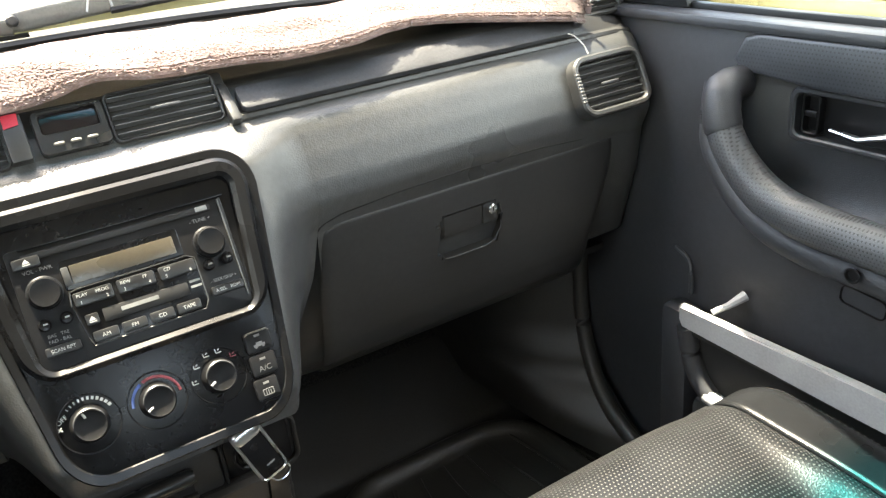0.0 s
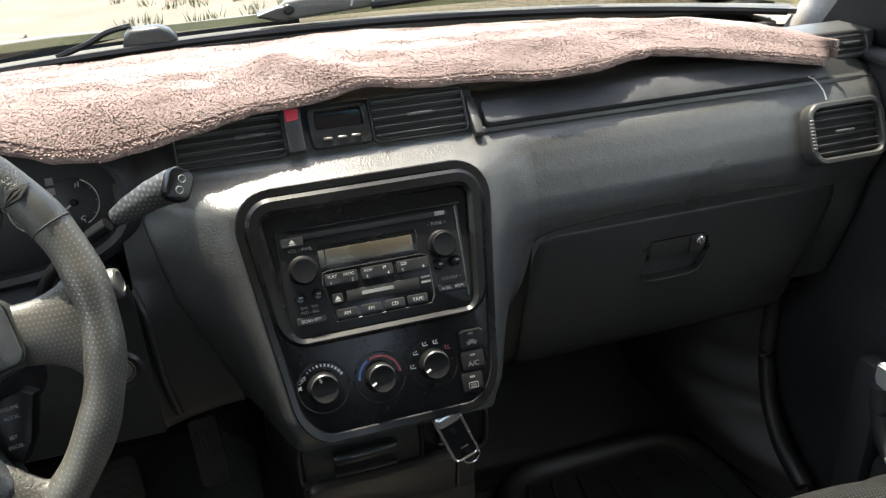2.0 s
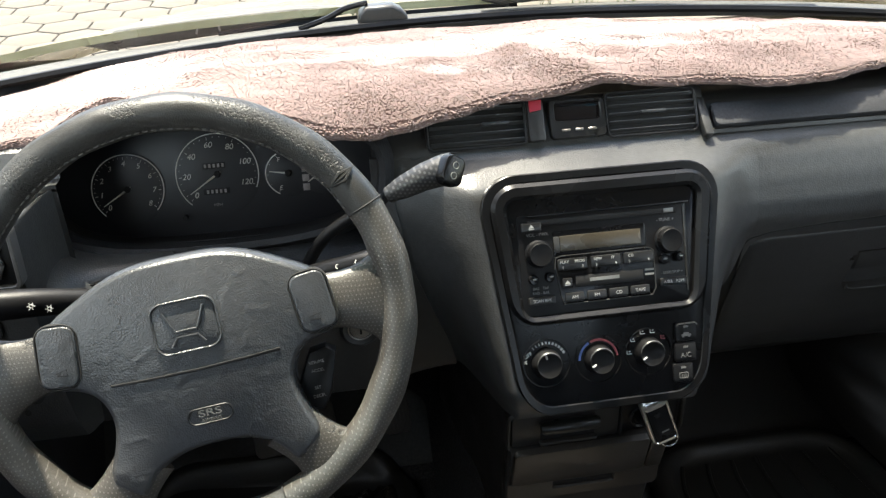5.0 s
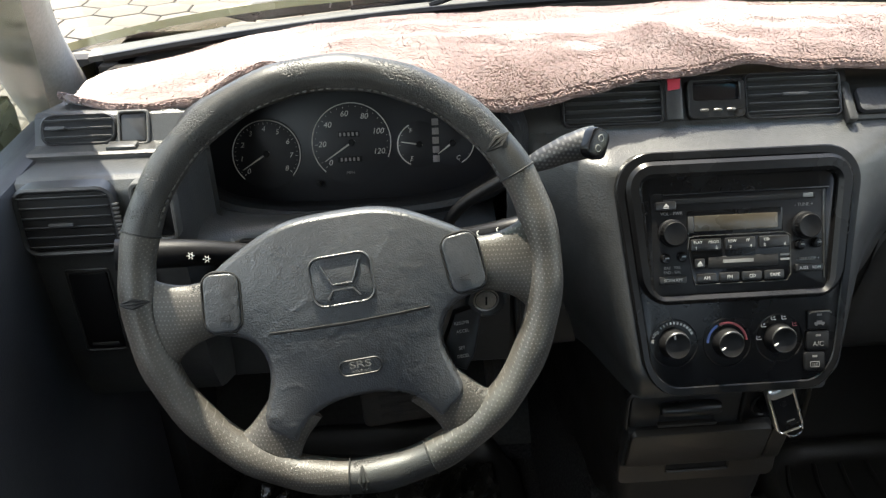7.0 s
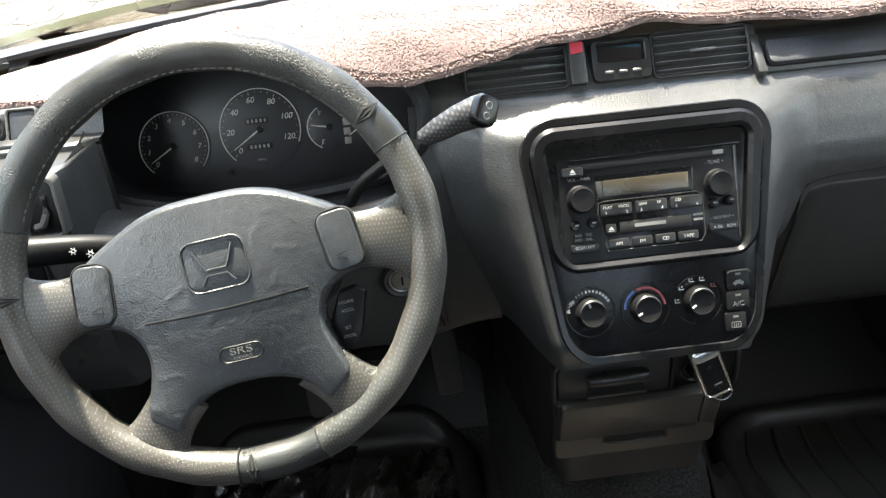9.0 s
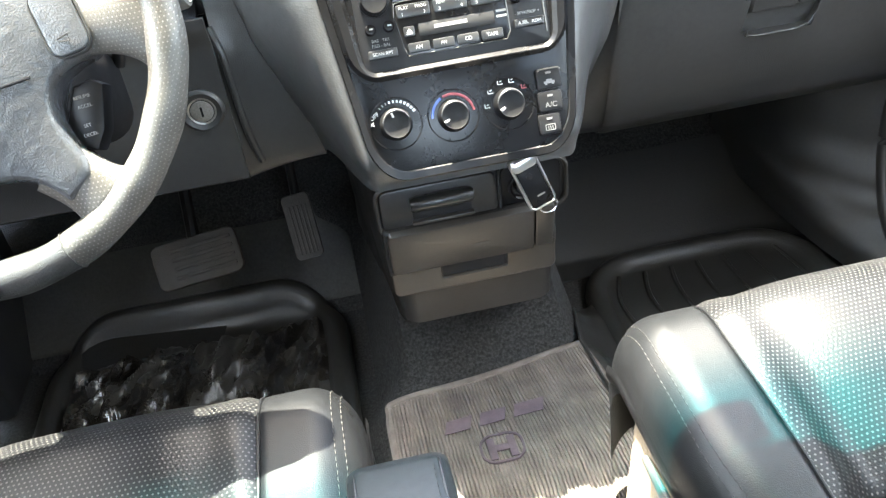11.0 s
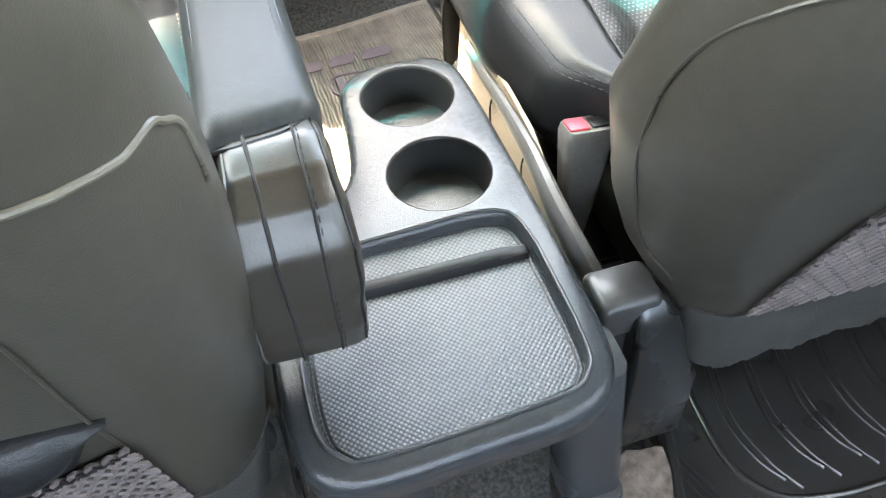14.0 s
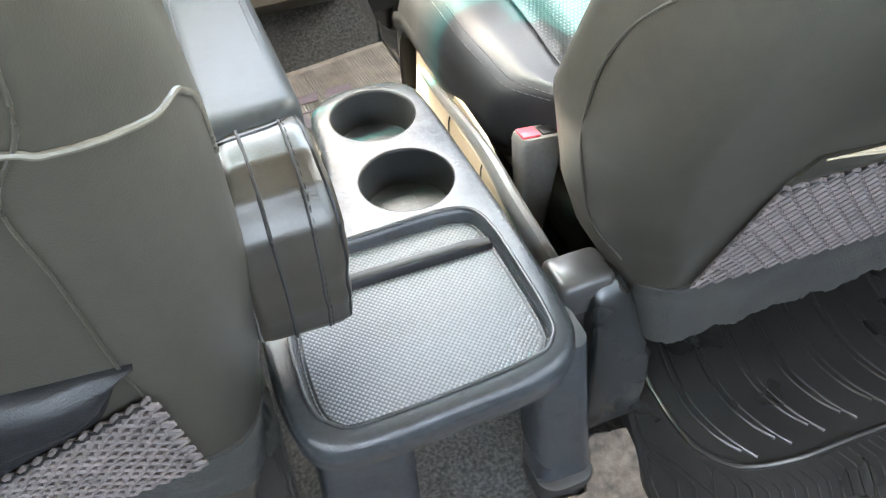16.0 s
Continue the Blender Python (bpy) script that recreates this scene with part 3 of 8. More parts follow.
    tube(bm, [scr(i / 24, 0.0) + Vector((0, -0.004, 0.004)) for i in range(25)], 0.0055, n=6)
    part("rubber_seal", bm, M_BLACK, t, "black rubber seal")


shell()


def rear_view_mirror():
    # out of view; added so that its shadow cuts the sun on the passenger bolster
    t = thing("rear_view_mirror", (-0.03, 0.70, 1.10), "unseen rear-view mirror added to shade the passenger seat", "mirror")
    m = face((-0.035, 0.672, 1.108), 12)
    bm = bmesh.new()
    plate(bm, rrect(0.235, 0.074, 0.026, 6)[::-1], 0.0, -0.036, m, 0.0)
    part("housing", bm, M_BLACK, t)
    bm = bmesh.new()
    plate(bm, rrect(0.222, 0.062, 0.022, 6), 0.0, 0.002, m, 0.0005)
    part("glass", bm, M_CHROME, t, "mirror glass")
    bm = bmesh.new()
    tube(bm, [(-0.035, 0.70, 1.115), (-0.035, 0.705, 1.150), (-0.035, 0.700, 1.185)], [0.010, 0.009, 0.014], n=10)
    part("stalk", bm, M_BLACK, t)


rear_view_mirror()


M_COWL = mat("weathered_grey_cowl", (0.060, 0.062, 0.060), 0.6, var=0.25, vscale=14, bump=0.2, bscale=500)


def cowl_and_wipers():
    bm = bmesh.new()

    def f(u, v):
        x = -0.74 + 1.48 * u
        k = (x / 0.74) ** 2
        return Vector((x, 1.215 - 0.10 * k + 0.040 * v, 0.741 + 0.008 * math.sin(v * math.pi * 0.7) - 0.022 * k - 0.008 * k * v))
    sheet(bm, f, 30, 4)
    thicken(bm, -0.008)
    single("wall_cowl", bm, M_COWL, "weathered grey plastic cowl below the windscreen", "cowl", kind="structure")
    for px, pz, l in ((-0.542, 0.750, 0.53), (-0.004, 0.779, 0.46)):
        p = Vector((px, 1.232, pz))
        t = thing("windscreen_wiper", p, "weathered grey windscreen wiper arm, parked along the cowl", "wiper", "wipers on the windscreen")

        def arm_at(k, p=p, l=l):
            x = p.x + l * k
            return Vector((x, 1.232 - 0.11 * ((x / 0.74) ** 2 - (p.x / 0.74) ** 2) * 0.6, p.z + 0.030 * k - 0.012 * k * k))
        bm = bmesh.new()
        rings = []
        for k, h, d in ((-0.02, 0.006, 0.006), (0.0, 0.012, 0.010), (0.04, 0.0135, 0.012), (0.20, 0.013, 0.011), (0.45, 0.011, 0.010), (0.55, 0.007, 0.007), (0.62, 0.004, 0.005), (0.98, 0.0035, 0.004)):
            c = arm_at(k)
            rings.append([c + Vector((0, y, z)) for y, z in rrect(2 * d, 2 * h, min(d, h) * 0.45, 4)])
        loft(bm, rings)
        part("arm", bm, M_COWL, t, "weathered grey channel arm", 45)
        bm = bmesh.new()
        spin(bm, [(0.0075, 0.0), (0.0075, 0.004), (0.005, 0.006)], face(p + Vector((0.002, -0.010, 0.001)), 20), 16)
        part("pivot_screw", bm, M_BLACK, t)
        bm = bmesh.new()
        rings = [[p + Vector((dx, y, z - 0.004)) for y, z in rrect(0.022, h, 0.004, 3)] for dx, h in ((-0.040, 0.004), (-0.030, 0.010), (-0.012, 0.020), (0.0, 0.022))]
        loft(bm, rings)
        part("pivot_cover", bm, M_TRIM, t)
        bm = bmesh.new()
        c = arm_at(0.225)
        tube(bm, [c + Vector(q) for q in ((-0.016, -0.0125, -0.007), (-0.011, -0.0125, 0.007), (-0.006, -0.0125, 0.0085), (0.010, -0.0125, 0.0085), (0.014, -0.0125, 0.007), (0.016, -0.0125, -0.007))], 0.0016, n=6)
        part("wire_clip", bm, M_POCKET, t, "pale wire clip")
        bm = bmesh.new()
        tube(bm, [arm_at(k) + Vector((0, -0.016, -0.010)) for k in (0.25, 0.5, 0.75, 1.05)], 0.0035, n=6, flat=1.4)
        part("blade", bm, M_BLACK, t, "black rubber blade")
    t = thing("cowl_cap", (-0.183, 1.225, 0.76), "rounded grey plastic cap on the cowl", "cowl cap")
    bm = bmesh.new()
    rings = [[Vector((-0.185 + dx, 1.222, 0.752)) + Vector((0, y, z)) for y, z in rrect(0.03, h, 0.006, 4)] for dx, h in ((-0.034, 0.012), (-0.031, 0.034), (-0.022, 0.050), (0.014, 0.052), (0.026, 0.040), (0.034, 0.022))]
    loft(bm, rings)
    part("cap", bm, M_TRIM, t, "", 45)
    bm = bmesh.new()
    tube(bm, bez([(-0.30, 1.212, 0.752), (-0.262, 1.212, 0.764), (-0.235, 1.214, 0.776), (-0.205, 1.218, 0.781)], 6), 0.004, n=6)
    part("hose", bm, M_BLACK, t, "black washer hose")
    t = thing("washer_nozzle", (-0.27, 1.33, 0.735), "small black washer nozzle on the bonnet", "nozzle")
    bm = bmesh.new()
    spin(bm, [(0.009, 0.0), (0.009, 0.006), (0.005, 0.012)], Matrix.Translation((-0.27, 1.33, 0.728)), 12)
    part("jet", bm, M_BLACK, t)


cowl_and_wipers()


# ---------------------------------------------------------------- doors
def door_right():
    t = thing("door_1", (0.72, 0.4, 0.05), "grey vinyl front passenger door, shut, with a pale map pocket", "car door", kind="structure")
    X = 0.685

    def panel_x(y, z):
        # the panel stands back inside the sweep of the grip and at the top
        x = X + 0.012 * interp(z, [(0.0, 1.0), (0.2, 0.4), (0.45, 0.0), (0.60, 0.35), (0.705, 0.9)])
        sw = interp(y, [(0.30, 0.0), (0.50, 1.0), (0.66, 1.0), (0.72, 0.0)]) * interp(z, [(0.47, 0.0), (0.53, 1.0), (0.645, 1.0), (0.67, 0.0)])
        return x + 0.03 * sw
    bm = bmesh.new()
    sheet(bm, lambda u, v: Vector((panel_x(-0.1 + 1.12 * u, 0.02 + 0.685 * v), -0.1 + 1.12 * u, 0.02 + 0.685 * v)), 90, 56)
    slab(bm, (0.02, 0, 0))
    part("inner_panel", bm, M_DOOR, t)
    # window sill and its rubber
    bm = bmesh.new()
    box(bm, (0.705, 0.45, 0.704), (0.034, 1.1, 0.014), 0.005)
    part("sill", bm, M_DOOR, t)
    bm = bmesh.new()
    box(bm, (0.727, 0.45, 0.707), (0.012, 1.1, 0.022), 0.003)
    part("window_rubber", bm, M_BLACK, t, "black rubber window strip")
    bm = bmesh.new()
    box(bm, (0.737, 0.42, 0.93), (0.004, 0.84, 0.5), 0)
    g = part("window_glass", bm, M_GLASS, t)
    g.visible_shadow = False
    bm = bmesh.new()
    box(bm, (0.80, 0.45, 0.35), (0.03, 1.2, 0.75), 0.02)
    part("outer_skin", bm, M_PAINT, t)
    # mirror sail trim
    bm = bmesh.new()
    loft(bm, [[Vector((x, y, z)) for y, z in ((0.82, 0.712), (1.04, 0.712), (0.985, 0.79), (0.86, 0.83))] for x in (0.715, 0.735)])
    part("corner_trim", bm, M_BLACK, t)
    # dimpled upper pad
    bm = bmesh.new()
    pts = [(0.712, 0.692), (0.727, 0.665), (0.715, 0.653), (0.62, 0.645), (0.3, 0.642), (-0.06, 0.64), (-0.06, 0.70), (0.3, 0.70), (0.69, 0.698)]
    m = Matrix(((0, 0, -1, 0.699), (1, 0, 0, 0), (0, 1, 0, 0), (0, 0, 0, 1)))
    plate(bm, [tuple(p) for p in pts][::-1], -0.01, 0.010, m, 0.006, 3)
    part("upper_pad", bm, M_DOORDIM, t, "dimpled grey upper pad")
    # grip: a swept bar from near the hinge side running back as an armrest
    run = bez([(0.656, 0.709, 0.637), (0.648, 0.704, 0.618), (0.645, 0.696, 0.596), (0.644, 0.676, 0.567), (0.643, 0.645, 0.541), (0.642, 0.612, 0.5265), (0.642, 0.572, 0.5190), (0.642, 0.53, 0.517), (0.642, 0.42, 0.513), (0.644, 0.2, 0.51)], 8)
    bm = bmesh.new()
    tube(bm, run[16:], [0.0195 + 0.003 * min(1, i / 20) for i in range(len(run[16:]))], n=16, flat=1.05)
    part("grip", bm, dotted_grip, t, "dimpled grey door grip")
    bm = bmesh.new()
    tube(bm, [Vector((0.69, 0.712, 0.640)), Vector((0.668, 0.711, 0.640))] + run[:17], [0.019, 0.0205] + [0.0215] * 16 + [0.0205], n=16, flat=1.05)
    part("grip_cap", bm, M_DOOR, t, "smooth grey end cap of the grip")
    # armrest body sweeping below the grip
    bm = bmesh.new()
    sweep = bez([(0.674, 0.742, 0.640), (0.668, 0.737, 0.612), (0.662, 0.727, 0.572), (0.660, 0.702, 0.537), (0.658, 0.670, 0.507), (0.657, 0.632, 0.488), (0.656, 0.594, 0.480), (0.655, 0.525, 0.476), (0.655, 0.2, 0.468)], 8)
    tube(bm, sweep, [0.008 + 0.010 * min(1.0, i / 24) for i in range(len(sweep))], n=12, flat=1.0)
    part("armrest", bm, M_DOOR, t)
    # inner handle set
    mh = Matrix(((0, 0, -1, 0.712), (1, 0, 0, 0.567), (0, 1, 0, 0.612), (0, 0, 0, 1)))
    bm = bmesh.new()
    frame_ring(bm, rrect(0.175, 0.062, 0.012, 4), rrect(0.160, 0.048, 0.009, 4), -0.004, 0.012, mh, 0.002)
    part("handle_frame", bm, M_DOOR, t)
    bm = bmesh.new()
    plate(bm, rrect(0.162, 0.05, 0.009, 4), -0.006, -0.003, mh, 0.001)
    part("handle_recess", bm, M_BLACK, t)
    bm = bmesh.new()
    tube(bm, [mh @ Vector(p) for p in ((0.035, -0.010, 0.010), (0.0, -0.013, 0.013), (-0.025, -0.006, 0.012), (-0.055, 0.002, 0.007), (-0.075, 0.004, 0.003))], [0.0035, 0.0045, 0.0055, 0.006, 0.005], n=10, flat=0.6)
    part("door_handle", bm, M_CHROME, t, "chrome inner door handle")
    bm = bmesh.new()
    frame_ring(bm, rrect(0.022, 0.046, 0.005, 4, 0.063, 0.001), rrect(0.017, 0.041, 0.004, 4, 0.063, 0.001), -0.004, 0.008, mh, 0.001)
    box(bm, (0.063, 0.002, 0.004), (0.016, 0.008, 0.008), 0.002, mh)
    part("lock_slide", bm, M_BLACK, t, "black lock slide")
    # screw recess and access flap
    bm = bmesh.new()
    mm = Matrix(((0, 0, -1, 0.632), (1, 0, 0, 0.515), (0, 1, 0, 0.482), (0, 0, 0, 1)))
    spin(bm, [(0.007, -0.004), (0.009, 0.0005), (0.007, 0.001), (0.006, -0.002)], mm, 14)
    part("screw_hole", bm, M_BLACK, t)
    bm = bmesh.new()
    mm = Matrix(((0, 0, -1, 0.684), (1, 0, 0, 0.53), (0, 1, 0, 0.425), (0, 0, 0, 1))) @ Matrix.Rotation(radians(6), 4, "Z")
    frame_ring(bm, rrect(0.055, 0.024, 0.008, 4), rrect(0.052, 0.021, 0.007, 4), -0.002, 0.0015, mm, 0.0004)
    part("access_flap", bm, M_BLACK, t)
    # map pocket: a pale rail standing off the door, open above, its mouth's shade painted as near-black blocks, and a
    # lower edge
    bm = bmesh.new()
    rings = []
    for x in (0.634, 0.647):
        rings.append([Vector((x + 0.005 * (z < 0.33), y, z)) for y, z in ((0.748, 0.350), (0.750, 0.328), (0.747, 0.314), (0.50, 0.312), (0.2, 0.310), (-0.05, 0.308), (-0.05, 0.358), (0.2, 0.357), (0.50, 0.354))])
    loft(bm, rings)
    bmesh.ops.bevel(bm, geom=bm.edges[:], offset=0.003, segments=2, affect="EDGES")
    part("pocket_rail", bm, M_POCKET, t, "pale grey scuffed pocket rail")
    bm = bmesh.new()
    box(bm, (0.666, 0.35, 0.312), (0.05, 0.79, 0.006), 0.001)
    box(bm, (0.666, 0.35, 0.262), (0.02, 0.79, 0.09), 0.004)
    part("mouth_shade", bm, M_VOID, t, "near-black block painting the shade in the pocket mouth")
    bm = bmesh.new()
    tube(bm, bez([(0.646, 0.742, 0.315), (0.648, 0.735, 0.275), (0.650, 0.720, 0.240), (0.652, 0.70, 0.222)], 6), 0.014, n=10)
    box(bm, (0.668, 0.77, 0.21), (0.04, 0.05, 0.24), 0.012)
    part("pocket_end", bm, M_DOOR, t)
    bm = bmesh.new()
    tube(bm, [(0.648, 0.705, 0.224), (0.647, 0.66, 0.220), (0.646, 0.3, 0.218), (0.646, -0.05, 0.218)], 0.011, n=10)
    part("lower_rail", bm, M_POCKET, t, "pale grey lower pocket edge")
    bm = bmesh.new()
    box(bm, (0.662, 0.33, 0.12), (0.04, 0.80, 0.18), 0.012)
    part("lower_pocket", bm, M_DOOR, t)
    bm = bmesh.new()
    tube(bm, [(0.684, 0.682, 0.372), (0.662, 0.690, 0.362), (0.648, 0.703, 0.352)], [0.007, 0.0045, 0.004], n=8)
    part("check_strap", bm, M_POCKET, t, "pale loose clip above the pocket")
    bm = bmesh.new()
    tube(bm, bez([(0.684, 0.80, 0.40), (0.680, 0.775, 0.392), (0.676, 0.765, 0.375), (0.676, 0.764, 0.345)], 6), 0.003, n=7)
    part("wire_clip", bm, M_DOOR, t)


dotted_grip = dotted(mat("dimpled_grip_vinyl", (0.055, 0.058, 0.062), 0.45, bump=0.1, bscale=700), 0.0042, (0.018, 0.018, 0.02), 0.25, axes=(1, 2))
door_right()


def door_plain(s, y0, y1, nm):
    t = thing(nm, (s * 0.72, y0, 0.05), "plain grey vinyl car door, shut", "car door", kind="structure")
    bm = bmesh.new()
    box(bm, (s * 0.738, (y0 + y1) / 2, 0.36), (0.05, y1 - y0, 0.69), 0.012)
    part("inner_panel", bm, M_DOOR, t)
    bm = bmesh.new()
    box(bm, (s * 0.80, (y0 + y1) / 2, 0.35), (0.03, y1 - y0, 0.75), 0.02)
    part("outer_skin", bm, M_PAINT, t)
    bm = bmesh.new()
    box(bm, (s * 0.735, (y0 + y1) / 2, 0.94), (0.004, y1 - y0 - 0.1, 0.5), 0)
    g = part("window_glass", bm, M_GLASS, t)
    g.visible_shadow = False


door_plain(-1, -0.1, 1.0, "door_2")
door_plain(-1, -0.9, -0.1, "door_3")
door_plain(1, -0.9, -0.1, "door_4")
door_plain(-1, -1.6, -0.9, "wall_quarter_left")
door_plain(1, -1.6, -0.9, "wall_quarter_right")


def kick_panel():
    bm = bmesh.new()
    box(bm, (0.715, 1.12, 0.35), (0.05, 0.24, 0.7), 0.015)
    single("wall_kick_right", bm, M_DOOR, "dark grey plastic kick panel beside the footwell", "trim", kind="structure")
    bm = bmesh.new()

    seal = [(0.00, 0.660, 0.800), (0.05, 0.664, 0.845), (0.08, 0.666, 0.900), (0.125, 0.672, 0.950), (0.20, 0.680, 0.985), (0.30, 0.686, 0.998), (0.42, 0.688, 0.998)]

    def arch(u, v):
        z = 0.004 + 0.361 * v
        xs, ys = interp(z, [(a, b) for a, b, c in seal]), interp(z, [(a, c) for a, b, c in seal])
        x = xs - 0.150 * u ** 1.25 - 0.034 * math.sin(math.pi * min(1.0, u * 1.1)) * smooth((z + 0.05) / 0.15)
        return Vector((x, ys + (1.235 - ys) * u - 0.015 * math.sin(math.pi * u), z + 0.10 * u * u * (1 - v)))
    sheet(bm, arch, 22, 22)
    slab(bm, (0.012, 0.006, 0))
    single("trim_arch_panel", bm, M_ARCH, "smooth grey plastic wheel-arch panel in the footwell", "trim", kind="structure", sharp=60)
    bm = bmesh.new()
    tube(bm, bez([(0.684, 0.995, 0.42), (0.680, 0.998, 0.30), (0.672, 0.985, 0.20), (0.664, 0.950, 0.125), (0.656, 0.90, 0.080), (0.652, 0.84, 0.052)], 8), 0.013, n=10)
    single("trim_door_seal", bm, M_TRIM, "grey rubber door seal beside the footwell", "door seal", kind="structure")
    bm = bmesh.new()
    box(bm, (-0.715, 1.12, 0.35), (0.05, 0.24, 0.7), 0.015)
    single("wall_kick_left", bm, M_DASHLOW, "dark grey plastic kick panel beside the pedals", "trim", kind="structure")


M_ARCH = mat("grey_arch_plastic", (0.022, 0.0218, 0.0205), 0.46, bump=0.08, bscale=900, vscale=9)
kick_panel()


# ---------------------------------------------------------------- dashboard
PAD = [(0.400, 0.90), (0.50, 0.868), (0.560, 0.858), (0.578, 0.849), (0.592, 0.844), (0.612, 0.847), (0.640, 0.857), (0.664, 0.868), (0.677, 0.878), (0.684, 0.893), (0.690, 0.900)]
SF = face((0.0, 0.808, 0.60), 25)


def air_vent(parent, m, w, h, n, frame=0.008, wheel=None, r=0.01, proud=0.012, knob=0.0, frame_mat=None):
    bm = bmesh.new()
    frame_ring(bm, rrect(w + 2 * frame, h + 2 * frame, r + frame, 5), rrect(w, h, r, 5), -0.02, proud, m, 0.002)
    v = part("air_vent", bm, frame_mat or M_TRIM, parent, "grey air vent with dark slats")
    bm = bmesh.new()
    plate(bm, rrect(w + 0.001, h + 0.001, r, 5), -0.02, 0.0012, m, 0.0004)
    part("duct", bm, M_VOID, v)
    for i in range(n):
        y = -h / 2 + h * (i + 0.5) / n
        bm = bmesh.new()
        box(bm, (0, 0, 0), (w - 0.002, 0.0013, 0.006), 0.0005, m @ Matrix.Translation((0, y, min(0.0045, proud - 0.002))) @ Matrix.Rotation(radians(-26 if m.translation.z > 0.70 else -38), 4, "X"), 1)
        part("slat", bm, M_SLAT, v)
    bm = bmesh.new()
    box(bm, (knob, 0, 0.009), (w * 0.28, 0.0036, 0.004), 0.0012, m)
    part("slider", bm, M_SLAT, v, "grey slider")
    if wheel is not None:
        bm = bmesh.new()
        for i in range(9):
            box(bm, (wheel, -h * 0.28 + h * 0.56 * i / 8, proud - 0.001), (0.006, h * 0.05, 0.004), 0.0008, m, 1)
        part("thumb_wheel", bm, M_BUCKLE, v, "ribbed grey thumb wheel")
    return v


def dashboard():
    t = thing("dashboard", (0, 1.0, 0.4), "dark grey grained vinyl car dashboard with a glovebox", "dashboard")
    # upper deck, mostly below the towel, and the shelf strip
    bm = bmesh.new()
    prof = [(1.20, 0.715), (1.05, 0.715), (0.97, 0.715), (0.938, 0.718), (0.926, 0.716), (0.920, 0.714), (0.906, 0.700), (0.9, 0.692), (0.898, 0.684)]

    def top(u, v):
        x = -0.215 + 0.915 * u
        k = v * (len(prof) - 1)
        i = min(int(k), len(prof) - 2)
        y, z = (prof[i][a] + (prof[i + 1][a] - prof[i][a]) * (k - i) for a in (0, 1))
        e = max(0.0, abs(x) - 0.58) / 0.12
        return Vector((x, y - (0.09 if v < 0.3 else 0.0) * e * e * (1 - v), z - 0.022 * e * e))
    sheet(bm, top, 70, 16)
    part("top_deck", bm, M_DASHLOW, t)
    # passenger pad
    bm = bmesh.new()

    def pad(u, v):
        x = 0.20 + 0.495 * u
        z = 0.690 - 0.29 * v ** 1.0
        e = max(0.0, x - 0.665) / 0.03
        return Vector((x, lin(z, PAD) + 0.02 * e * e, z))
    sheet(bm, pad, 40, 60)
    part("pad", bm, M_DASH, t)
    # pad round the middle stack
    bm = bmesh.new()

    def stack(u, v):
        z = 0.690 - 0.268 * v
        xl = lin(z, [(0.42, -0.150), (0.45, -0.158), (0.50, -0.178), (0.56, -0.20), (0.69, -0.225)])
        xr = lin(z, [(0.42, 0.165), (0.45, 0.172), (0.50, 0.188), (0.56, 0.202), (0.69, 0.202)])
        x = xl + (xr - xl) * u
        front = 0.808 + (min(z, 0.684) - 0.60) * 0.466 + 0.006 + 0.022 * smooth((0.46 - z) / 0.04)
        front += smooth((z - 0.655) / 0.035) * 0.045
        core = lin(z, [(0.42, 0.100), (0.50, 0.112), (0.60, 0.124), (0.69, 0.128)])
        if x > 0.004:
            w = 1 - smooth((x - 0.004 - core) / max(0.012, xr - 0.004 - core))
            side = lin(z, PAD) - 0.004 * smooth((0.56 - z) / 0.05)
        else:
            w = 1 - smooth((0.004 - core - x - 0.002) / max(0.012, 0.004 - core - xl))
            side = 0.875 + 0.03 * smooth((z - 0.60) / 0.09)
        return Vector((x, side + (front - side) * w, z))
    sheet(bm, stack, 70, 50)
    part("centre_pad", bm, M_DASH, t)
    # return between the stack and the glovebox
    bm = bmesh.new()

    def cheek(u, v):
        z = 0.566 - 0.23 * v
        xa = lin(z, [(0.34, 0.10), (0.42, 0.155), (0.45, 0.164), (0.50, 0.182), (0.56, 0.197)])
        y = lin(z, [(0.336, 0.96), (0.35, 0.918), (0.37, 0.898), (0.40, 0.885), (0.43, 0.877), (0.46, 0.871), (0.49, 0.866), (0.52, 0.8635), (0.56, 0.860)])
        return Vector((xa + (0.222 - xa) * u, y + 0.022 * (1 - u) ** 2, z))
    sheet(bm, cheek, 12, 30)
    part("glovebox_cheek", bm, M_DASHLOW, t)
    for xa, xb, ya in ((0.09, 0.212, 0.90), (-0.245, -0.10, 0.925)):
        bm = bmesh.new()
        sheet(bm, lambda u, v: Vector((xa + (xb - xa) * u, ya + 0.05 * v * v, 0.62 - 0.25 * v)), 8, 14)
        slab(bm, (0, 0.01, 0))
        part("closing_panel", bm, M_DASHLOW, t)
    # shelf strip on the passenger side
    mS = face((0.375, 0.9015, 0.704), 52)
    bm = bmesh.new()
    plate(bm, rrect(0.435, 0.030, 0.006, 4), -0.004, 0.003, mS, 0.002)
    part("shelf_insert", bm, M_SHELF, t, "dark dusty shelf insert")
    bm = bmesh.new()
    box(bm, (0, 0, 0), (0.011, 0.050, 0.012), 0.003, mS @ Matrix.Translation((-0.2275, 0.000, -0.004)))
    part("divider", bm, M_TRIM, t)
    # light ledge below the strip
    bm = bmesh.new()
    tube(bm, [(0.145, 0.896, 0.686), (0.4, 0.896, 0.686), (0.66, 0.896, 0.684), (0.69, 0.902, 0.68)], 0.0055, n=8)
    part("ledge", bm, M_TRIM, t)
    # glovebox lid
    bm = bmesh.new()
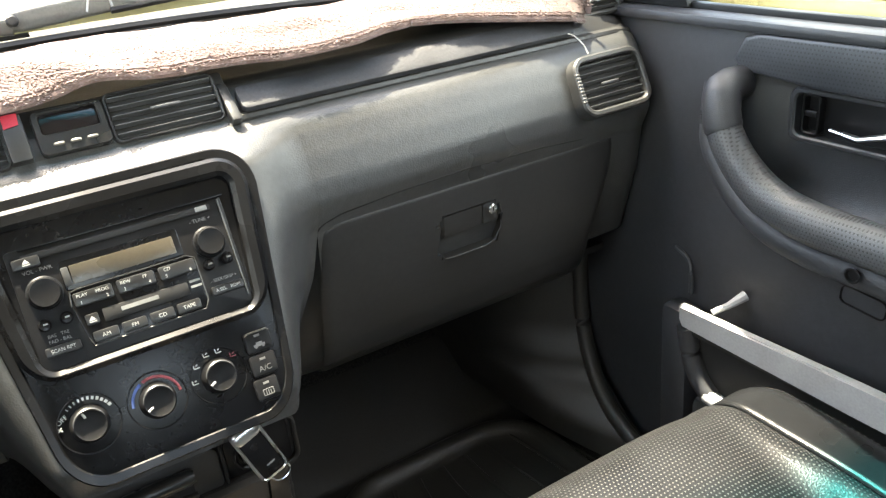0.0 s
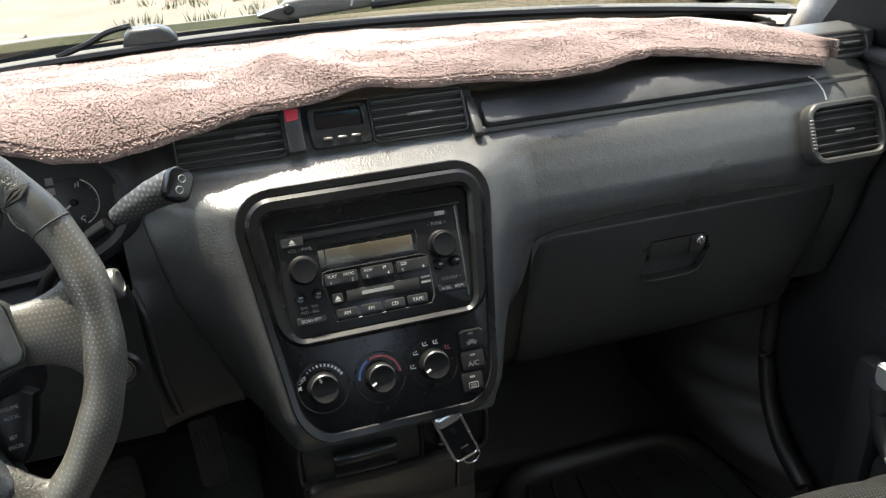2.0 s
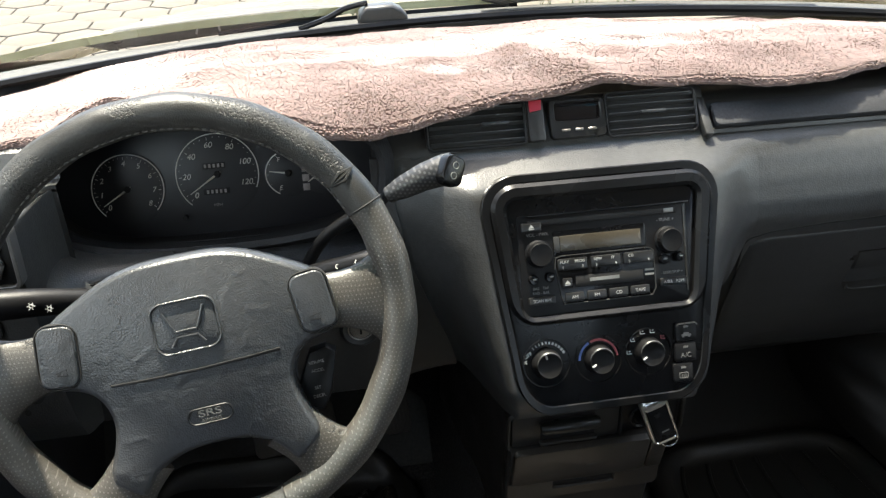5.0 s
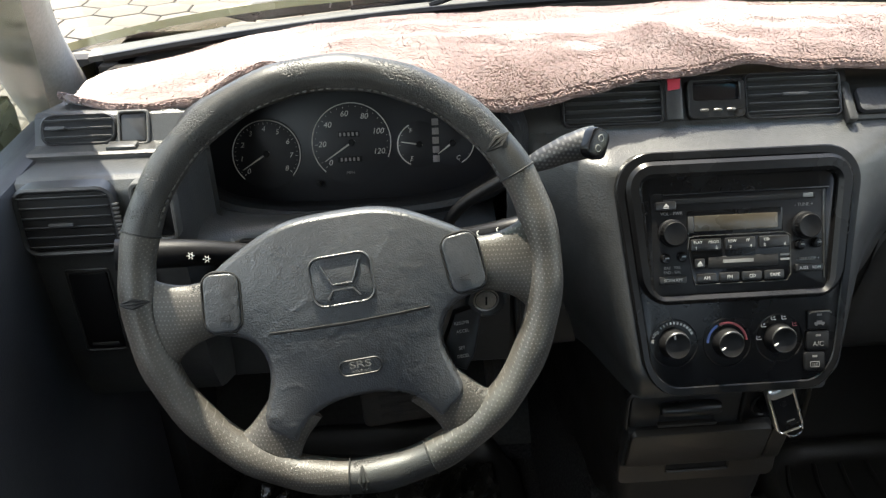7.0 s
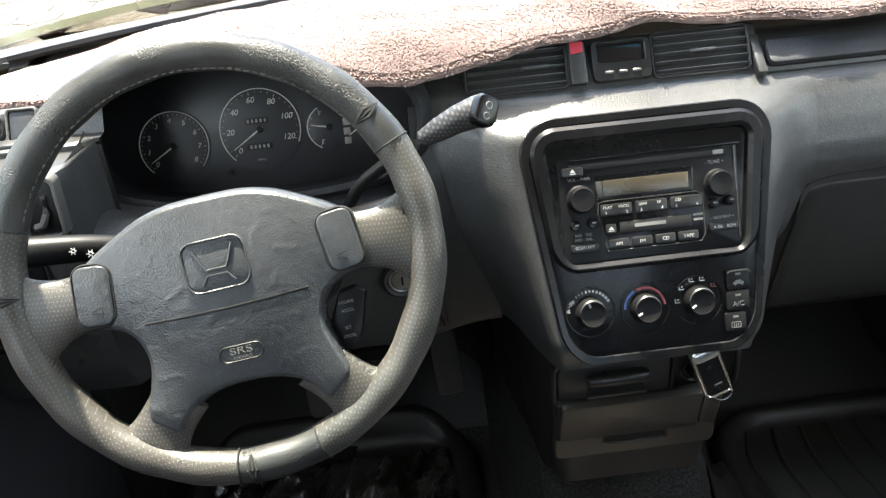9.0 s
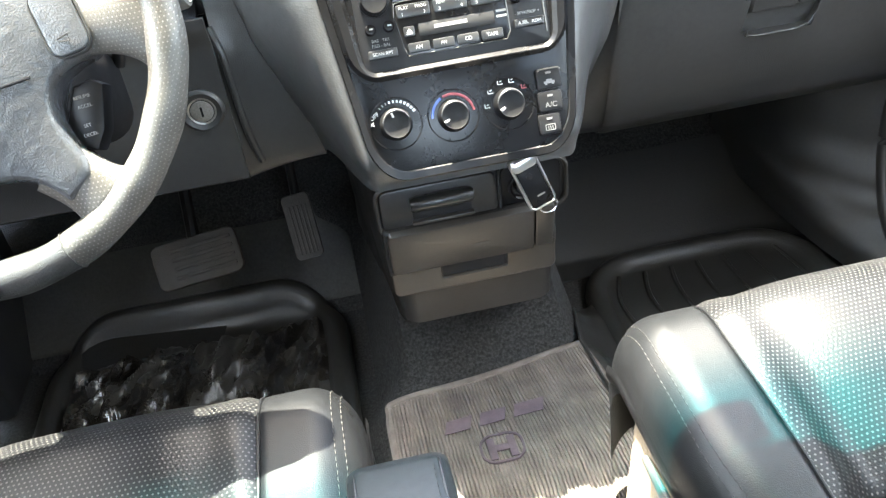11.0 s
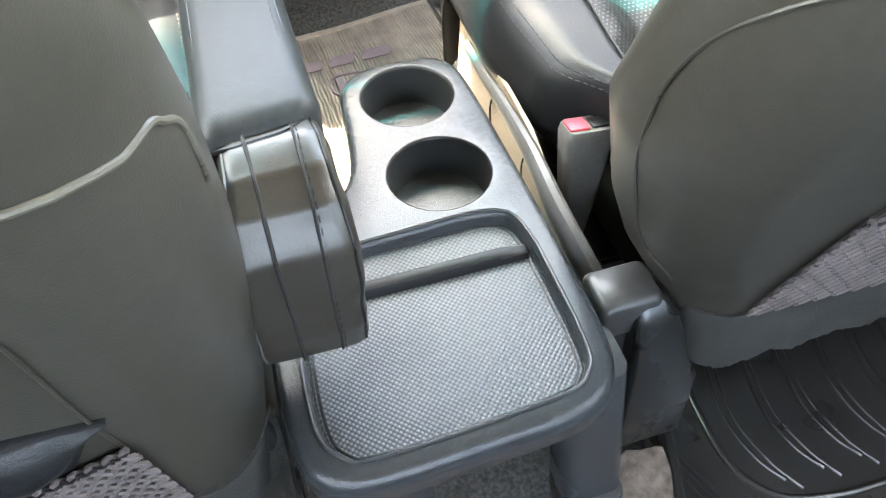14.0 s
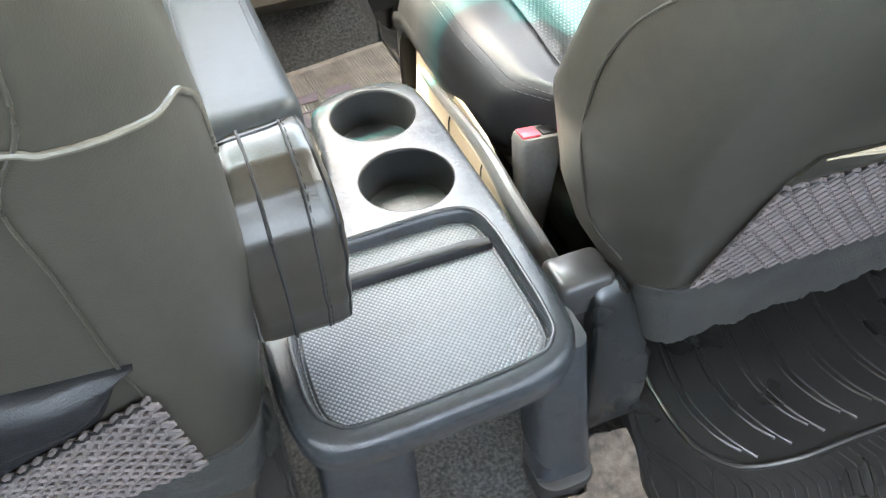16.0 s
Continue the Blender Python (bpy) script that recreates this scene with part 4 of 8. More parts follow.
    gp = [(0.872, 0.5665), (0.862, 0.5645), (0.8575, 0.558), (0.8575, 0.545), (0.8595, 0.52), (0.862, 0.49), (0.866, 0.46), (0.872, 0.43), (0.880, 0.40), (0.893, 0.370), (0.913, 0.350), (0.95, 0.338)]

    def lid(u, v):
        k = v * (len(gp) - 1)
        i = min(int(k), len(gp) - 2)
        y, z = (gp[i][a] + (gp[i + 1][a] - gp[i][a]) * (k - i) for a in (0, 1))
        s = (0.5 - u) * 2
        xl, xr = 0.203 - 0.010 * smooth((0.55 - z) / 0.1), 0.628 - 0.03 * smooth((0.56 - z) / 0.16)
        x = xl + (xr - xl) * u
        e = max(0.0, abs(s) - 0.93) / 0.07
        return Vector((x, y + 0.005 * e ** 3, z - 0.012 * (max(0.0, s - 0.86) / 0.14) ** 2 * (1 - v)))
    sheet(bm, lid, 60, 44)
    # the pull: faces inside its outline are pushed back
    cut = []
    for f in bm.faces:
        c = f.calc_center_median()
        if abs(c.x - 0.396) < 0.045 and abs(c.z - 0.497) < 0.028 and abs(c.x - 0.396) + abs(c.z - 0.497) < 0.066:
            cut.append(f)
    bmesh.ops.recalc_face_normals(bm, faces=bm.faces[:])
    r = bmesh.ops.extrude_face_region(bm, geom=cut)
    bmesh.ops.translate(bm, verts=[v for v in r["geom"] if isinstance(v, bmesh.types.BMVert)], vec=(0, 0.022, 0.002))
    bmesh.ops.delete(bm, geom=cut, context="FACES")
    lidp = part("glovebox_lid", bm, M_DASHLOW, t, "dark grey glovebox lid with a recessed pull", 50)
    mg = face((0.396, 0.8605, 0.497), -4)
    # near-black plate: shade inside the pull, as colour
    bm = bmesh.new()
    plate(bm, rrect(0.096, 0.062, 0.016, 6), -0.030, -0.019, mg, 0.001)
    part("pull_shade", bm, M_VOID, lidp, "near-black plate painting the shade inside the pull")
    bm = bmesh.new()
    tube(bm, [mg @ Vector(q) for q in ((-0.043, -0.020, 0.0), (-0.041, -0.0265, 0.0005), (-0.030, -0.0285, 0.001), (0.020, -0.0285, 0.001), (0.034, -0.024, 0.001), (0.043, -0.010, 0.0006), (0.0455, 0.010, 0.0), (0.043, 0.022, 0.0))], [0.0008, 0.0014, 0.0017, 0.0017, 0.0016, 0.0014, 0.001, 0.0006], n=7)
    part("pull_rim", bm, M_DASHLOW, lidp)
    bm = bmesh.new()
    tube(bm, [(0.1985, 0.862, 0.548), (0.2005, 0.860, 0.554), (0.204, 0.8585, 0.560), (0.210, 0.857, 0.5640), (0.228, 0.8535, 0.5705), (0.297, 0.8505, 0.577), (0.404, 0.8490, 0.5802), (0.50, 0.8503, 0.5775), (0.600, 0.8555, 0.568), (0.614, 0.861, 0.5640)], [0.0006, 0.0011, 0.0013, 0.0014, 0.0014, 0.0014, 0.0014, 0.0014, 0.0014, 0.001], n=6)
    part("lid_gap", bm, M_VOID, lidp)
    bm = bmesh.new()
    rings = []
    for x, k in ((-0.040, 0.0), (-0.036, 1.0), (0.016, 1.0), (0.0185, 0.8)):
        rings.append([mg @ Vector((x, y, z)) for y, z in ((0.0265, -0.018), (0.0265, -0.0015 - 0.004 * (1 - k)), (0.008, -0.002 - 0.004 * (1 - k)), (-0.001, -0.004 - 0.004 * (1 - k)), (-0.0035, -0.008), (-0.002, -0.018))])
    loft(bm, rings)
    part("latch_paddle", bm, M_DASHLOW, lidp, "grey latch paddle")
    bm = bmesh.new()
    plate(bm, rrect(0.022, 0.028, 0.004, 4, 0.0305, 0.013), -0.02, -0.0015, mg, 0.002)
    part("lock_plate", bm, M_DASHLOW, lidp)
    bm = bmesh.new()
    spin(bm, [(0.0062, -0.002), (0.0062, 0.0015), (0.0048, 0.0026), (0.0001, 0.0026)], mg @ Matrix.Translation((0.032, 0.019, 0.0005)), 18)
    part("lock", bm, M_CHROME, lidp, "chrome key lock")
    bm = bmesh.new()
    box(bm, (0.032, 0.019, 0.0032), (0.0012, 0.006, 0.0006), 0, mg)
    part("key_slot", bm, M_BLACK, lidp)
    # underside
    bm = bmesh.new()
    sheet(bm, lambda u, v: Vector((0.14 + 0.56 * u, 0.95 + 0.36 * v, 0.355 - 0.02 * v)), 4, 4)
    thicken(bm, 0.01)
    part("under_panel", bm, M_DASHLOW, t)
    # outer passenger vent
    air_vent(t, face((0.609, 0.849, 0.635), 25, 0), 0.096, 0.060, 6, 0.008, -0.0520, 0.012, 0.012, -0.004)
    # vent set high at the passenger's end, half under the towel
    bm = bmesh.new()
    box(bm, (0.650, 0.965, 0.706), (0.13, 0.07, 0.056), 0.008)
    part("end_block", bm, M_DASH, t)
    air_vent(t, face((0.648, 0.930, 0.7185), 25), 0.092, 0.024, 3, 0.006, None, 0.008, 0.006, 0.02)
    bm = bmesh.new()
    tube(bm, bez([(0.579, 0.888, 0.697), (0.583, 0.880, 0.694), (0.590, 0.872, 0.683), (0.592, 0.866, 0.672)], 6), 0.0009, n=5)
    part("loose_thread", bm, M_THREADLIGHT, t, "loose pale thread")
    # middle vents
    mv = face((0.0, 0.9115, 0.708), 32)
    bm = bmesh.new()
    box(bm, (-0.02, -0.001, -0.03), (0.345, 0.060, 0.056), 0.004, mv)
    part("vent_panel", bm, M_VENT, t)
    air_vent(t, mv @ Matrix.Translation((-0.116, 0.001, 0)), 0.108, 0.046, 5, 0.003, None, 0.005, 0.006, 0.02, M_VENT)
    air_vent(t, mv @ Matrix.Translation((0.086, 0.001, 0)), 0.104, 0.046, 5, 0.003, None, 0.005, 0.006, 0.0, M_VENT)
    bm = bmesh.new()
    box(bm, (0, 0, 0), (0.019, 0.046, 0.018), 0.003, mv @ Matrix.Translation((-0.0505, 0.0, 0.004)))
    hz = part("hazard_switch", bm, M_TRIM, t, "grey hazard switch with a red top")
    bm = bmesh.new()
    loft(bm, [[mv @ Vector((-0.0505 + x, 0.014 + y, z)) for x, y in ((-0.007, -0.005), (0.006, -0.003), (0.007, 0.008), (-0.007, 0.008))] for z in (0.011, 0.0142)])
    part("red_cap", bm, M_RED, hz, "red triangle cap")
    bm = bmesh.new()
    frame_ring(bm, rrect(0.064, 0.044, 0.006, 4, -0.002, 0), rrect(0.052, 0.020, 0.003, 4, -0.002, 0.008), -0.006, 0.009, mv, 0.001)
    ck = part("clock", bm, M_RIMDARK, t, "grey clock bezel with a dark display")
    bm = bmesh.new()
    plate(bm, rrect(0.053, 0.021, 0.003, 4, -0.002, 0.008), -0.006, 0.0045, mv, 0.0005)
    part("clock_display", bm, M_CLOCK, ck, "dark clock display")
    for dx in (-0.017, -0.002, 0.013):
        bm = bmesh.new()
        box(bm, (dx, -0.013, 0.0095), (0.010, 0.0030, 0.003), 0.001, mv, 1)
        part("clock_button", bm, M_STEEL, ck, "silver clock button")
    # left end block
    bm = bmesh.new()
    lp = [(0.97, 0.718), (0.912, 0.7275), (0.896, 0.7315), (0.889, 0.7285), (0.873, 0.705), (0.866, 0.7045), (0.848, 0.706), (0.844, 0.704), (0.845, 0.699), (0.842, 0.6985), (0.80, 0.702), (0.790, 0.700), (0.783, 0.691), (0.780, 0.66), (0.780, 0.63), (0.783, 0.58), (0.79, 0.52), (0.80, 0.46), (0.82, 0.42), (0.95, 0.40)]

    def left(u, v):
        k = v * (len(lp) - 1)
        i = min(int(k), len(lp) - 2)
        y, z = (lp[i][a] + (lp[i + 1][a] - lp[i][a]) * (k - i) for a in (0, 1))
        x = -0.725 + 0.180 * u
        w = smooth((x + 0.570) / 0.02)
        return Vector((x, y + (max(y, 0.855) - y) * w, z))
    sheet(bm, left, 36, 90)
    part("left_end", bm, M_DASH, t, "", 30)
    air_vent(t, face((-0.668, 0.7735, 0.6670), 4), 0.084, 0.060, 6, 0.005, 0.0475, 0.010, 0.005, -0.004, M_VENT)
    air_vent(t, face((-0.680, 0.8805, 0.7180), 33), 0.070, 0.026, 3, 0.004, None, 0.010, 0.003, -0.02, M_VENT)
    bm = bmesh.new()
    box(bm, (-0.632, 0.857, 0.7075), (0.030, 0.016, 0.005), 0.002)
    part("vent_tab", bm, M_BEZEL, t, "pale vent tab")
    mk = face((-0.624, 0.8795, 0.7175), 33)
    bm = bmesh.new()
    frame_ring(bm, rrect(0.032, 0.036, 0.004, 4), rrect(0.027, 0.031, 0.003, 4), -0.006, 0.004, mk, 0.001)
    sw = part("blank_switch", bm, M_BUCKLE, t, "blank switch with a pale rim")
    bm = bmesh.new()
    plate(bm, rrect(0.026, 0.030, 0.003, 4), -0.006, 0.002, mk, 0.002)
    part("blank", bm, M_VENT, sw)
    mk = face((-0.586, 0.773, 0.674), 6)
    bm = bmesh.new()
    frame_ring(bm, rrect(0.040, 0.060, 0.007, 4), rrect(0.032, 0.052, 0.005, 4), -0.01, 0.006, mk, 0.001)
    sw = part("mirror_switch", bm, M_BUCKLE, t, "mirror switch with a pale rim")
    bm = bmesh.new()
    plate(bm, rrect(0.031, 0.051, 0.005, 4), -0.008, 0.001, mk, 0.001)
    part("switch_field", bm, M_BLACK, sw)
    bm = bmesh.new()
    tube(bm, [mk @ Vector(q) for q in ((0.006, 0.012, 0.003), (0.006, -0.004, 0.005), (0.0, -0.016, 0.004), (-0.008, -0.018, 0.003))], [0.003, 0.0035, 0.004, 0.0035], n=8)
    part("selector", bm, M_BUCKLE, sw, "pale selector knob")
    for px, pz, w, h, bar in ((-0.618, 0.606, 0.030, 0.040, 0.006), (-0.612, 0.555, 0.030, 0.044, -0.010), (-0.668, 0.560, 0.044, 0.100, -0.040)):
        mk = face((px, 0.7795 if pz > 0.58 else 0.7815, pz), 0)
        bm = bmesh.new()
        frame_ring(bm, rrect(w, h, 0.004, 4), rrect(w - 0.005, h - 0.005, 0.003, 4), -0.006, 0.002, mk, 0.001)
        sw = part("switch", bm, M_VENT, t, "dark rocker switch")
        bm = bmesh.new()
        box(bm, (0, 0, -0.001), (w - 0.006, h - 0.010, 0.006), 0.002, mk)
        part("rocker", bm, M_BLACK, sw)
        bm = bmesh.new()
        box(bm, (0, bar, 0.0025), (w * 0.62, 0.0035, 0.002), 0.0008, mk)
        part("rocker_edge", bm, M_BEZEL, sw)
    # flange between the end block and the instrument opening
    bm = bmesh.new()
    oc = bez([(-0.568, 0.800, 0.700), (-0.570, 0.795, 0.660), (-0.566, 0.800, 0.625), (-0.548, 0.815, 0.606), (-0.515, 0.835, 0.599), (-0.465, 0.850, 0.596)], 8)
    ic = bez([(-0.574, 0.900, 0.705), (-0.580, 0.897, 0.668), (-0.573, 0.894, 0.640), (-0.553, 0.892, 0.622), (-0.512, 0.890, 0.612), (-0.460, 0.888, 0.610)], 8)

    def flange(u, v):
        k = min(int(u * 40), 39)
        f = u * 40 - k
        a, c = oc[k].lerp(oc[k + 1], f), ic[k].lerp(ic[k + 1], f)
        return a.lerp(c, v) + Vector((0.010 * math.sin(v * math.pi), -0.004 * math.sin(v * math.pi), 0.006 * math.sin(v * math.pi)))
    sheet(bm, flange, 40, 8)
    slab(bm, (0.0, 0.004, -0.004))
    part("instrument_flange", bm, M_DASH, t, "", 60)
    # knee panel below the wheel, rolling under at its lower edge
    bm = bmesh.new()

    def knee(u, v):
        x = -0.70 + 0.465 * u
        if v < 0.75:
            z = 0.605 - 0.185 * v / 0.75
            y = 0.842 - 0.012 * smooth((z - 0.57) / 0.03)
        else:
            a = (v - 0.75) / 0.25
            z = 0.420 - 0.018 * math.sin(a * math.pi / 2)
            y = 0.842 + 0.20 * a * a + 0.01 * a
        c = smooth(1 - abs(x + 0.40) / 0.13)
        return Vector((x, y - 0.025 * c * smooth((z - 0.42) / 0.08), z))
    sheet(bm, knee, 44, 36)
    slab(bm, (0, 0.006, 0))
    part("knee_panel", bm, M_DASHLOW, t)
    # return from the knee panel to the stack
    bm = bmesh.new()

    def reveal(u, v):
        z = 0.685 - 0.30 * v
        xl = lin(z, [(0.42, -0.148), (0.45, -0.156), (0.50, -0.176), (0.56, -0.198), (0.69, -0.223)])
        x = -0.236 + (xl + 0.236) * u
        y = 0.872 + 0.03 * smooth((z - 0.60) / 0.09) + 0.10 * smooth((0.42 - z) / 0.05) - 0.022 * (1 - u) ** 2 * smooth((0.60 - z) / 0.05)
        return Vector((x, y, z))
    sheet(bm, reveal, 12, 40)
    slab(bm, (0, 0.006, 0))
    part("stack_return", bm, M_DASHLOW, t)
    bm = bmesh.new()
    tube(bm, bez([(-0.236, 0.862, 0.585), (-0.229, 0.851, 0.560), (-0.227, 0.850, 0.52), (-0.224, 0.850, 0.47), (-0.218, 0.856, 0.43)], 6), 0.0042, n=8)
    part("moulded_edge", bm, M_DASHLOW, t)
    # apron between the cluster and the knee panel
    bm = bmesh.new()
    sheet(bm, lambda u, v: Vector((-0.600 + 0.352 * u, 0.900 - 0.055 * v + 0.02 * (2 * u - 1) ** 4, 0.607 - 0.020 * v)), 24, 8)
    slab(bm, (0, 0.004, -0.006))
    part("apron", bm, M_HOOD, t)
    bm = bmesh.new()
    sheet(bm, lambda u, v: Vector((-0.72 + 0.60 * u, 0.94 + 0.37 * v, 0.41 - 0.01 * v)), 4, 4)
    slab(bm, (0, 0, 0.01))
    part("lower_closing_panel", bm, M_VOID, t)
    return t


DASH = dashboard()


# ---------------------------------------------------------------- instrument cluster
def cluster():
    t = thing("instrument_cluster", (-0.41, 0.95, 0.58), "dark instrument cluster with white dials under a hood", "instrument cluster")
    G = face((-0.40, 0.985, 0.645), 20)
    bm = bmesh.new()
    def ring_at(cx, hx, cz, hz, p, y, lean=0.0):
        out = []
        for k in range(64):
            a = 2 * math.pi * k / 64
            c, s = math.cos(a), math.sin(a)
            x = cx + hx * math.copysign(abs(c) ** p, c)
            z = cz + hz * math.copysign(abs(s) ** p, s) * (1 - 0.22 * max(0.0, c) * (s > 0))
            out.append(Vector((x, y + lean * (z - cz), z)))
        return out
    rings = [ring_at(-0.402, 0.198, 0.672, 0.086, 0.72, 0.93), ring_at(-0.402, 0.190, 0.678, 0.084, 0.72, 0.885), ring_at(-0.404, 0.182, 0.684, 0.078, 0.72, 0.873), ring_at(-0.404, 0.176, 0.684, 0.072, 0.72, 0.876),
             ring_at(-0.404, 0.176, 0.680, 0.074, 0.7, 0.90), ring_at(-0.410, 0.182, 0.662, 0.076, 0.6, 0.965, 0.3), ring_at(-0.410, 0.182, 0.660, 0.078, 0.6, 0.992, 0.36)]
    loft(bm, rings, cap=False)
    part("hood", bm, M_HOOD, t)
    bm = bmesh.new()
    plate(bm, rrect(0.41, 0.17, 0.05, 8, -0.005, 0.006), -0.012, -0.001, G, 0.001)
    part("face_panel", bm, M_GAUGE, t)

    def ring(r, cx, cy, a0, a1, rad=0.0006):
        bm = bmesh.new()
        n = 40
        tube(bm, [G @ Vector((cx + r * math.cos(radians(a0 + (a1 - a0) * i / n)), cy + r * math.sin(radians(a0 + (a1 - a0) * i / n)), 0.0)) for i in range(n + 1)], rad, n=5)
        return bm

    def dial(name, cx, cy, r, marks, a0, a1, needle, size, sub=4):
        bm = bmesh.new()
        spin(bm, [(r * 1.06, -0.004), (r * 1.06, -0.0005), (r * 1.0, 0.0)], G @ Matrix.Translation((cx, cy, 0)), 36)
        d = part(name, bm, M_GAUGE, t, "dark dial with pale figures")
        part("dial_ring", ring(r, cx, cy, a0 + 4, a1 - 4, 0.0007), M_GAUGEPRINT, d)
        n = len(marks)
        bm = bmesh.new()
        for k in range((n - 1) * sub + 1):
            a = radians(a0 + (a1 - a0) * k / ((n - 1) * sub))
            l = 0.0030 if k % sub == 0 else 0.0012
            box(bm, (r * 0.93 - l / 2, 0, 0.0008), (l, 0.0005, 0.0004), 0, G @ Matrix.Translation((cx, cy, 0)) @ Matrix.Rotation(a, 4, "Z"))
        part("scale", bm, M_GAUGEPRINT, d)
        for k, s in enumerate(marks):
            a = radians(a0 + (a1 - a0) * k / (n - 1))
            words(s, size, G @ Matrix.Translation((cx + r * 0.74 * math.cos(a), cy + r * 0.74 * math.sin(a), 0.0008)) @ Matrix(((1, 0.22, 0, 0), (0, 1, 0, 0), (0, 0, 1, 0), (0, 0, 0, 1))), M_GAUGEPRINT, d, "figure")
        bm = bmesh.new()
        a = radians(needle)
        mm = G @ Matrix.Translation((cx, cy, 0.002)) @ Matrix.Rotation(a, 4, "Z")
        tube(bm, [mm @ Vector(p) for p in ((-0.004, 0, 0), (r * 0.3, 0, 0), (r * 0.84, 0, 0))], [0.0013, 0.0011, 0.0005], n=5)
        part("needle", bm, M_GAUGEPRINT, d, "pale needle")
        bm = bmesh.new()
        spin(bm, [(0.004, 0.0), (0.004, 0.003), (0.003, 0.004)], G @ Matrix.Translation((cx, cy, 0)), 14)
        part("needle_cap", bm, M_BLACK, d)
        return d
    dial("rev_counter", -0.111, -0.007, 0.040, [str(i) for i in range(9)], 222, -38, 212, 0.0085)
    sp = dial("speedometer", -0.009, 0.002, 0.047, ["0", "20", "40", "60", "80", "100", "120"], 222, -20, 213, 0.0095)
    for dx, dy, w in ((0, 0.012, 0.026), (0, -0.018, 0.030)):
        bm = bmesh.new()
        plate(bm, rrect(w, 0.007, 0.001, 3, -0.012 + dx, dy), 0, 0.001, G, 0.0003)
        part("odometer", bm, M_BLACK, sp)
        bm = bmesh.new()
        for i in range(5):
            box(bm, (-0.012 + (i - 2) * 0.005, dy, 0.0013), (0.0026, 0.0042, 0.0003), 0, G)
        part("counter_bars", bm, M_GAUGEDIM, sp)
    words("MPH", 0.005, G @ Matrix.Translation((-0.012, -0.034, 0.0008)), M_GAUGEDIM, sp, "figure")
    dial("fuel_gauge", 0.072, -0.004, 0.026, ["E", "F"], 240, 120, 170, 0.007, 4)
    dial("temperature_gauge", 0.112, -0.004, 0.026, ["C", "H"], 290, 430, 215, 0.007, 4)
    bm = bmesh.new()
    for i in range(5):
        box(bm, (0.092, 0.022 - i * 0.011, 0.0006), (0.008, 0.008, 0.0006), 0, G)
    part("warning_lights", bm, M_GAUGEDIM, t)
    bm = bmesh.new()
    tube(bm, [G @ Vector((-0.050, -0.045, -0.002)), G @ Vector((-0.050, -0.045, 0.012))], 0.003, n=8)
    part("trip_knob", bm, M_BLACK, t)


cluster()


# ---------------------------------------------------------------- centre stack
def taper(pts, cx=0.004, cy=0.0):
    out = []
    for x, y in pts:
        v = y + cy
        k = lin(v, [(-0.18, 0.096), (-0.08, 0.1075), (0.0, 0.120), (0.08, 0.126)]) / 0.126
        out.append((x * k + cx, v))
    return out


M_RIM = mat("dark_rim_plastic", (0.008, 0.008, 0.0083), 0.24, bump=0.03, bscale=900, vscale=20, spec=0.2, rvar=0.05)


def panel_surround():
    bm = bmesh.new()
    plate(bm, taper(rrect(0.252, 0.245, 0.036, 8), 0.004, -0.045), -0.03, 0.002, SF, 0.002)
    t = part("centre_panel", bm, M_GLOSS, DASH, "black centre panel")
    bm = bmesh.new()
    frame_ring(bm, taper(rrect(0.270, 0.262, 0.042, 8), 0.004, -0.045), taper(rrect(0.250, 0.243, 0.036, 8), 0.004, -0.045), -0.03, 0.0035, SF, 0.0012)
    part("rim", bm, M_RIM, t, "dark plastic rim")
    bm = bmesh.new()
    frame_ring(bm, taper(rrect(0.250, 0.152, 0.030, 8), 0.004, 0.0), taper(rrect(0.216, 0.126, 0.012, 8), 0.004, -0.004), -0.012, 0.010, SF, 0.004)
    part("radio_bezel", bm, M_RIM, t, "shiny black bezel round the radio")


panel_surround()


M_KEY = mat("radio_key_plastic", (0.013, 0.013, 0.0132), 0.33, bump=0.08, bscale=900, vscale=20)


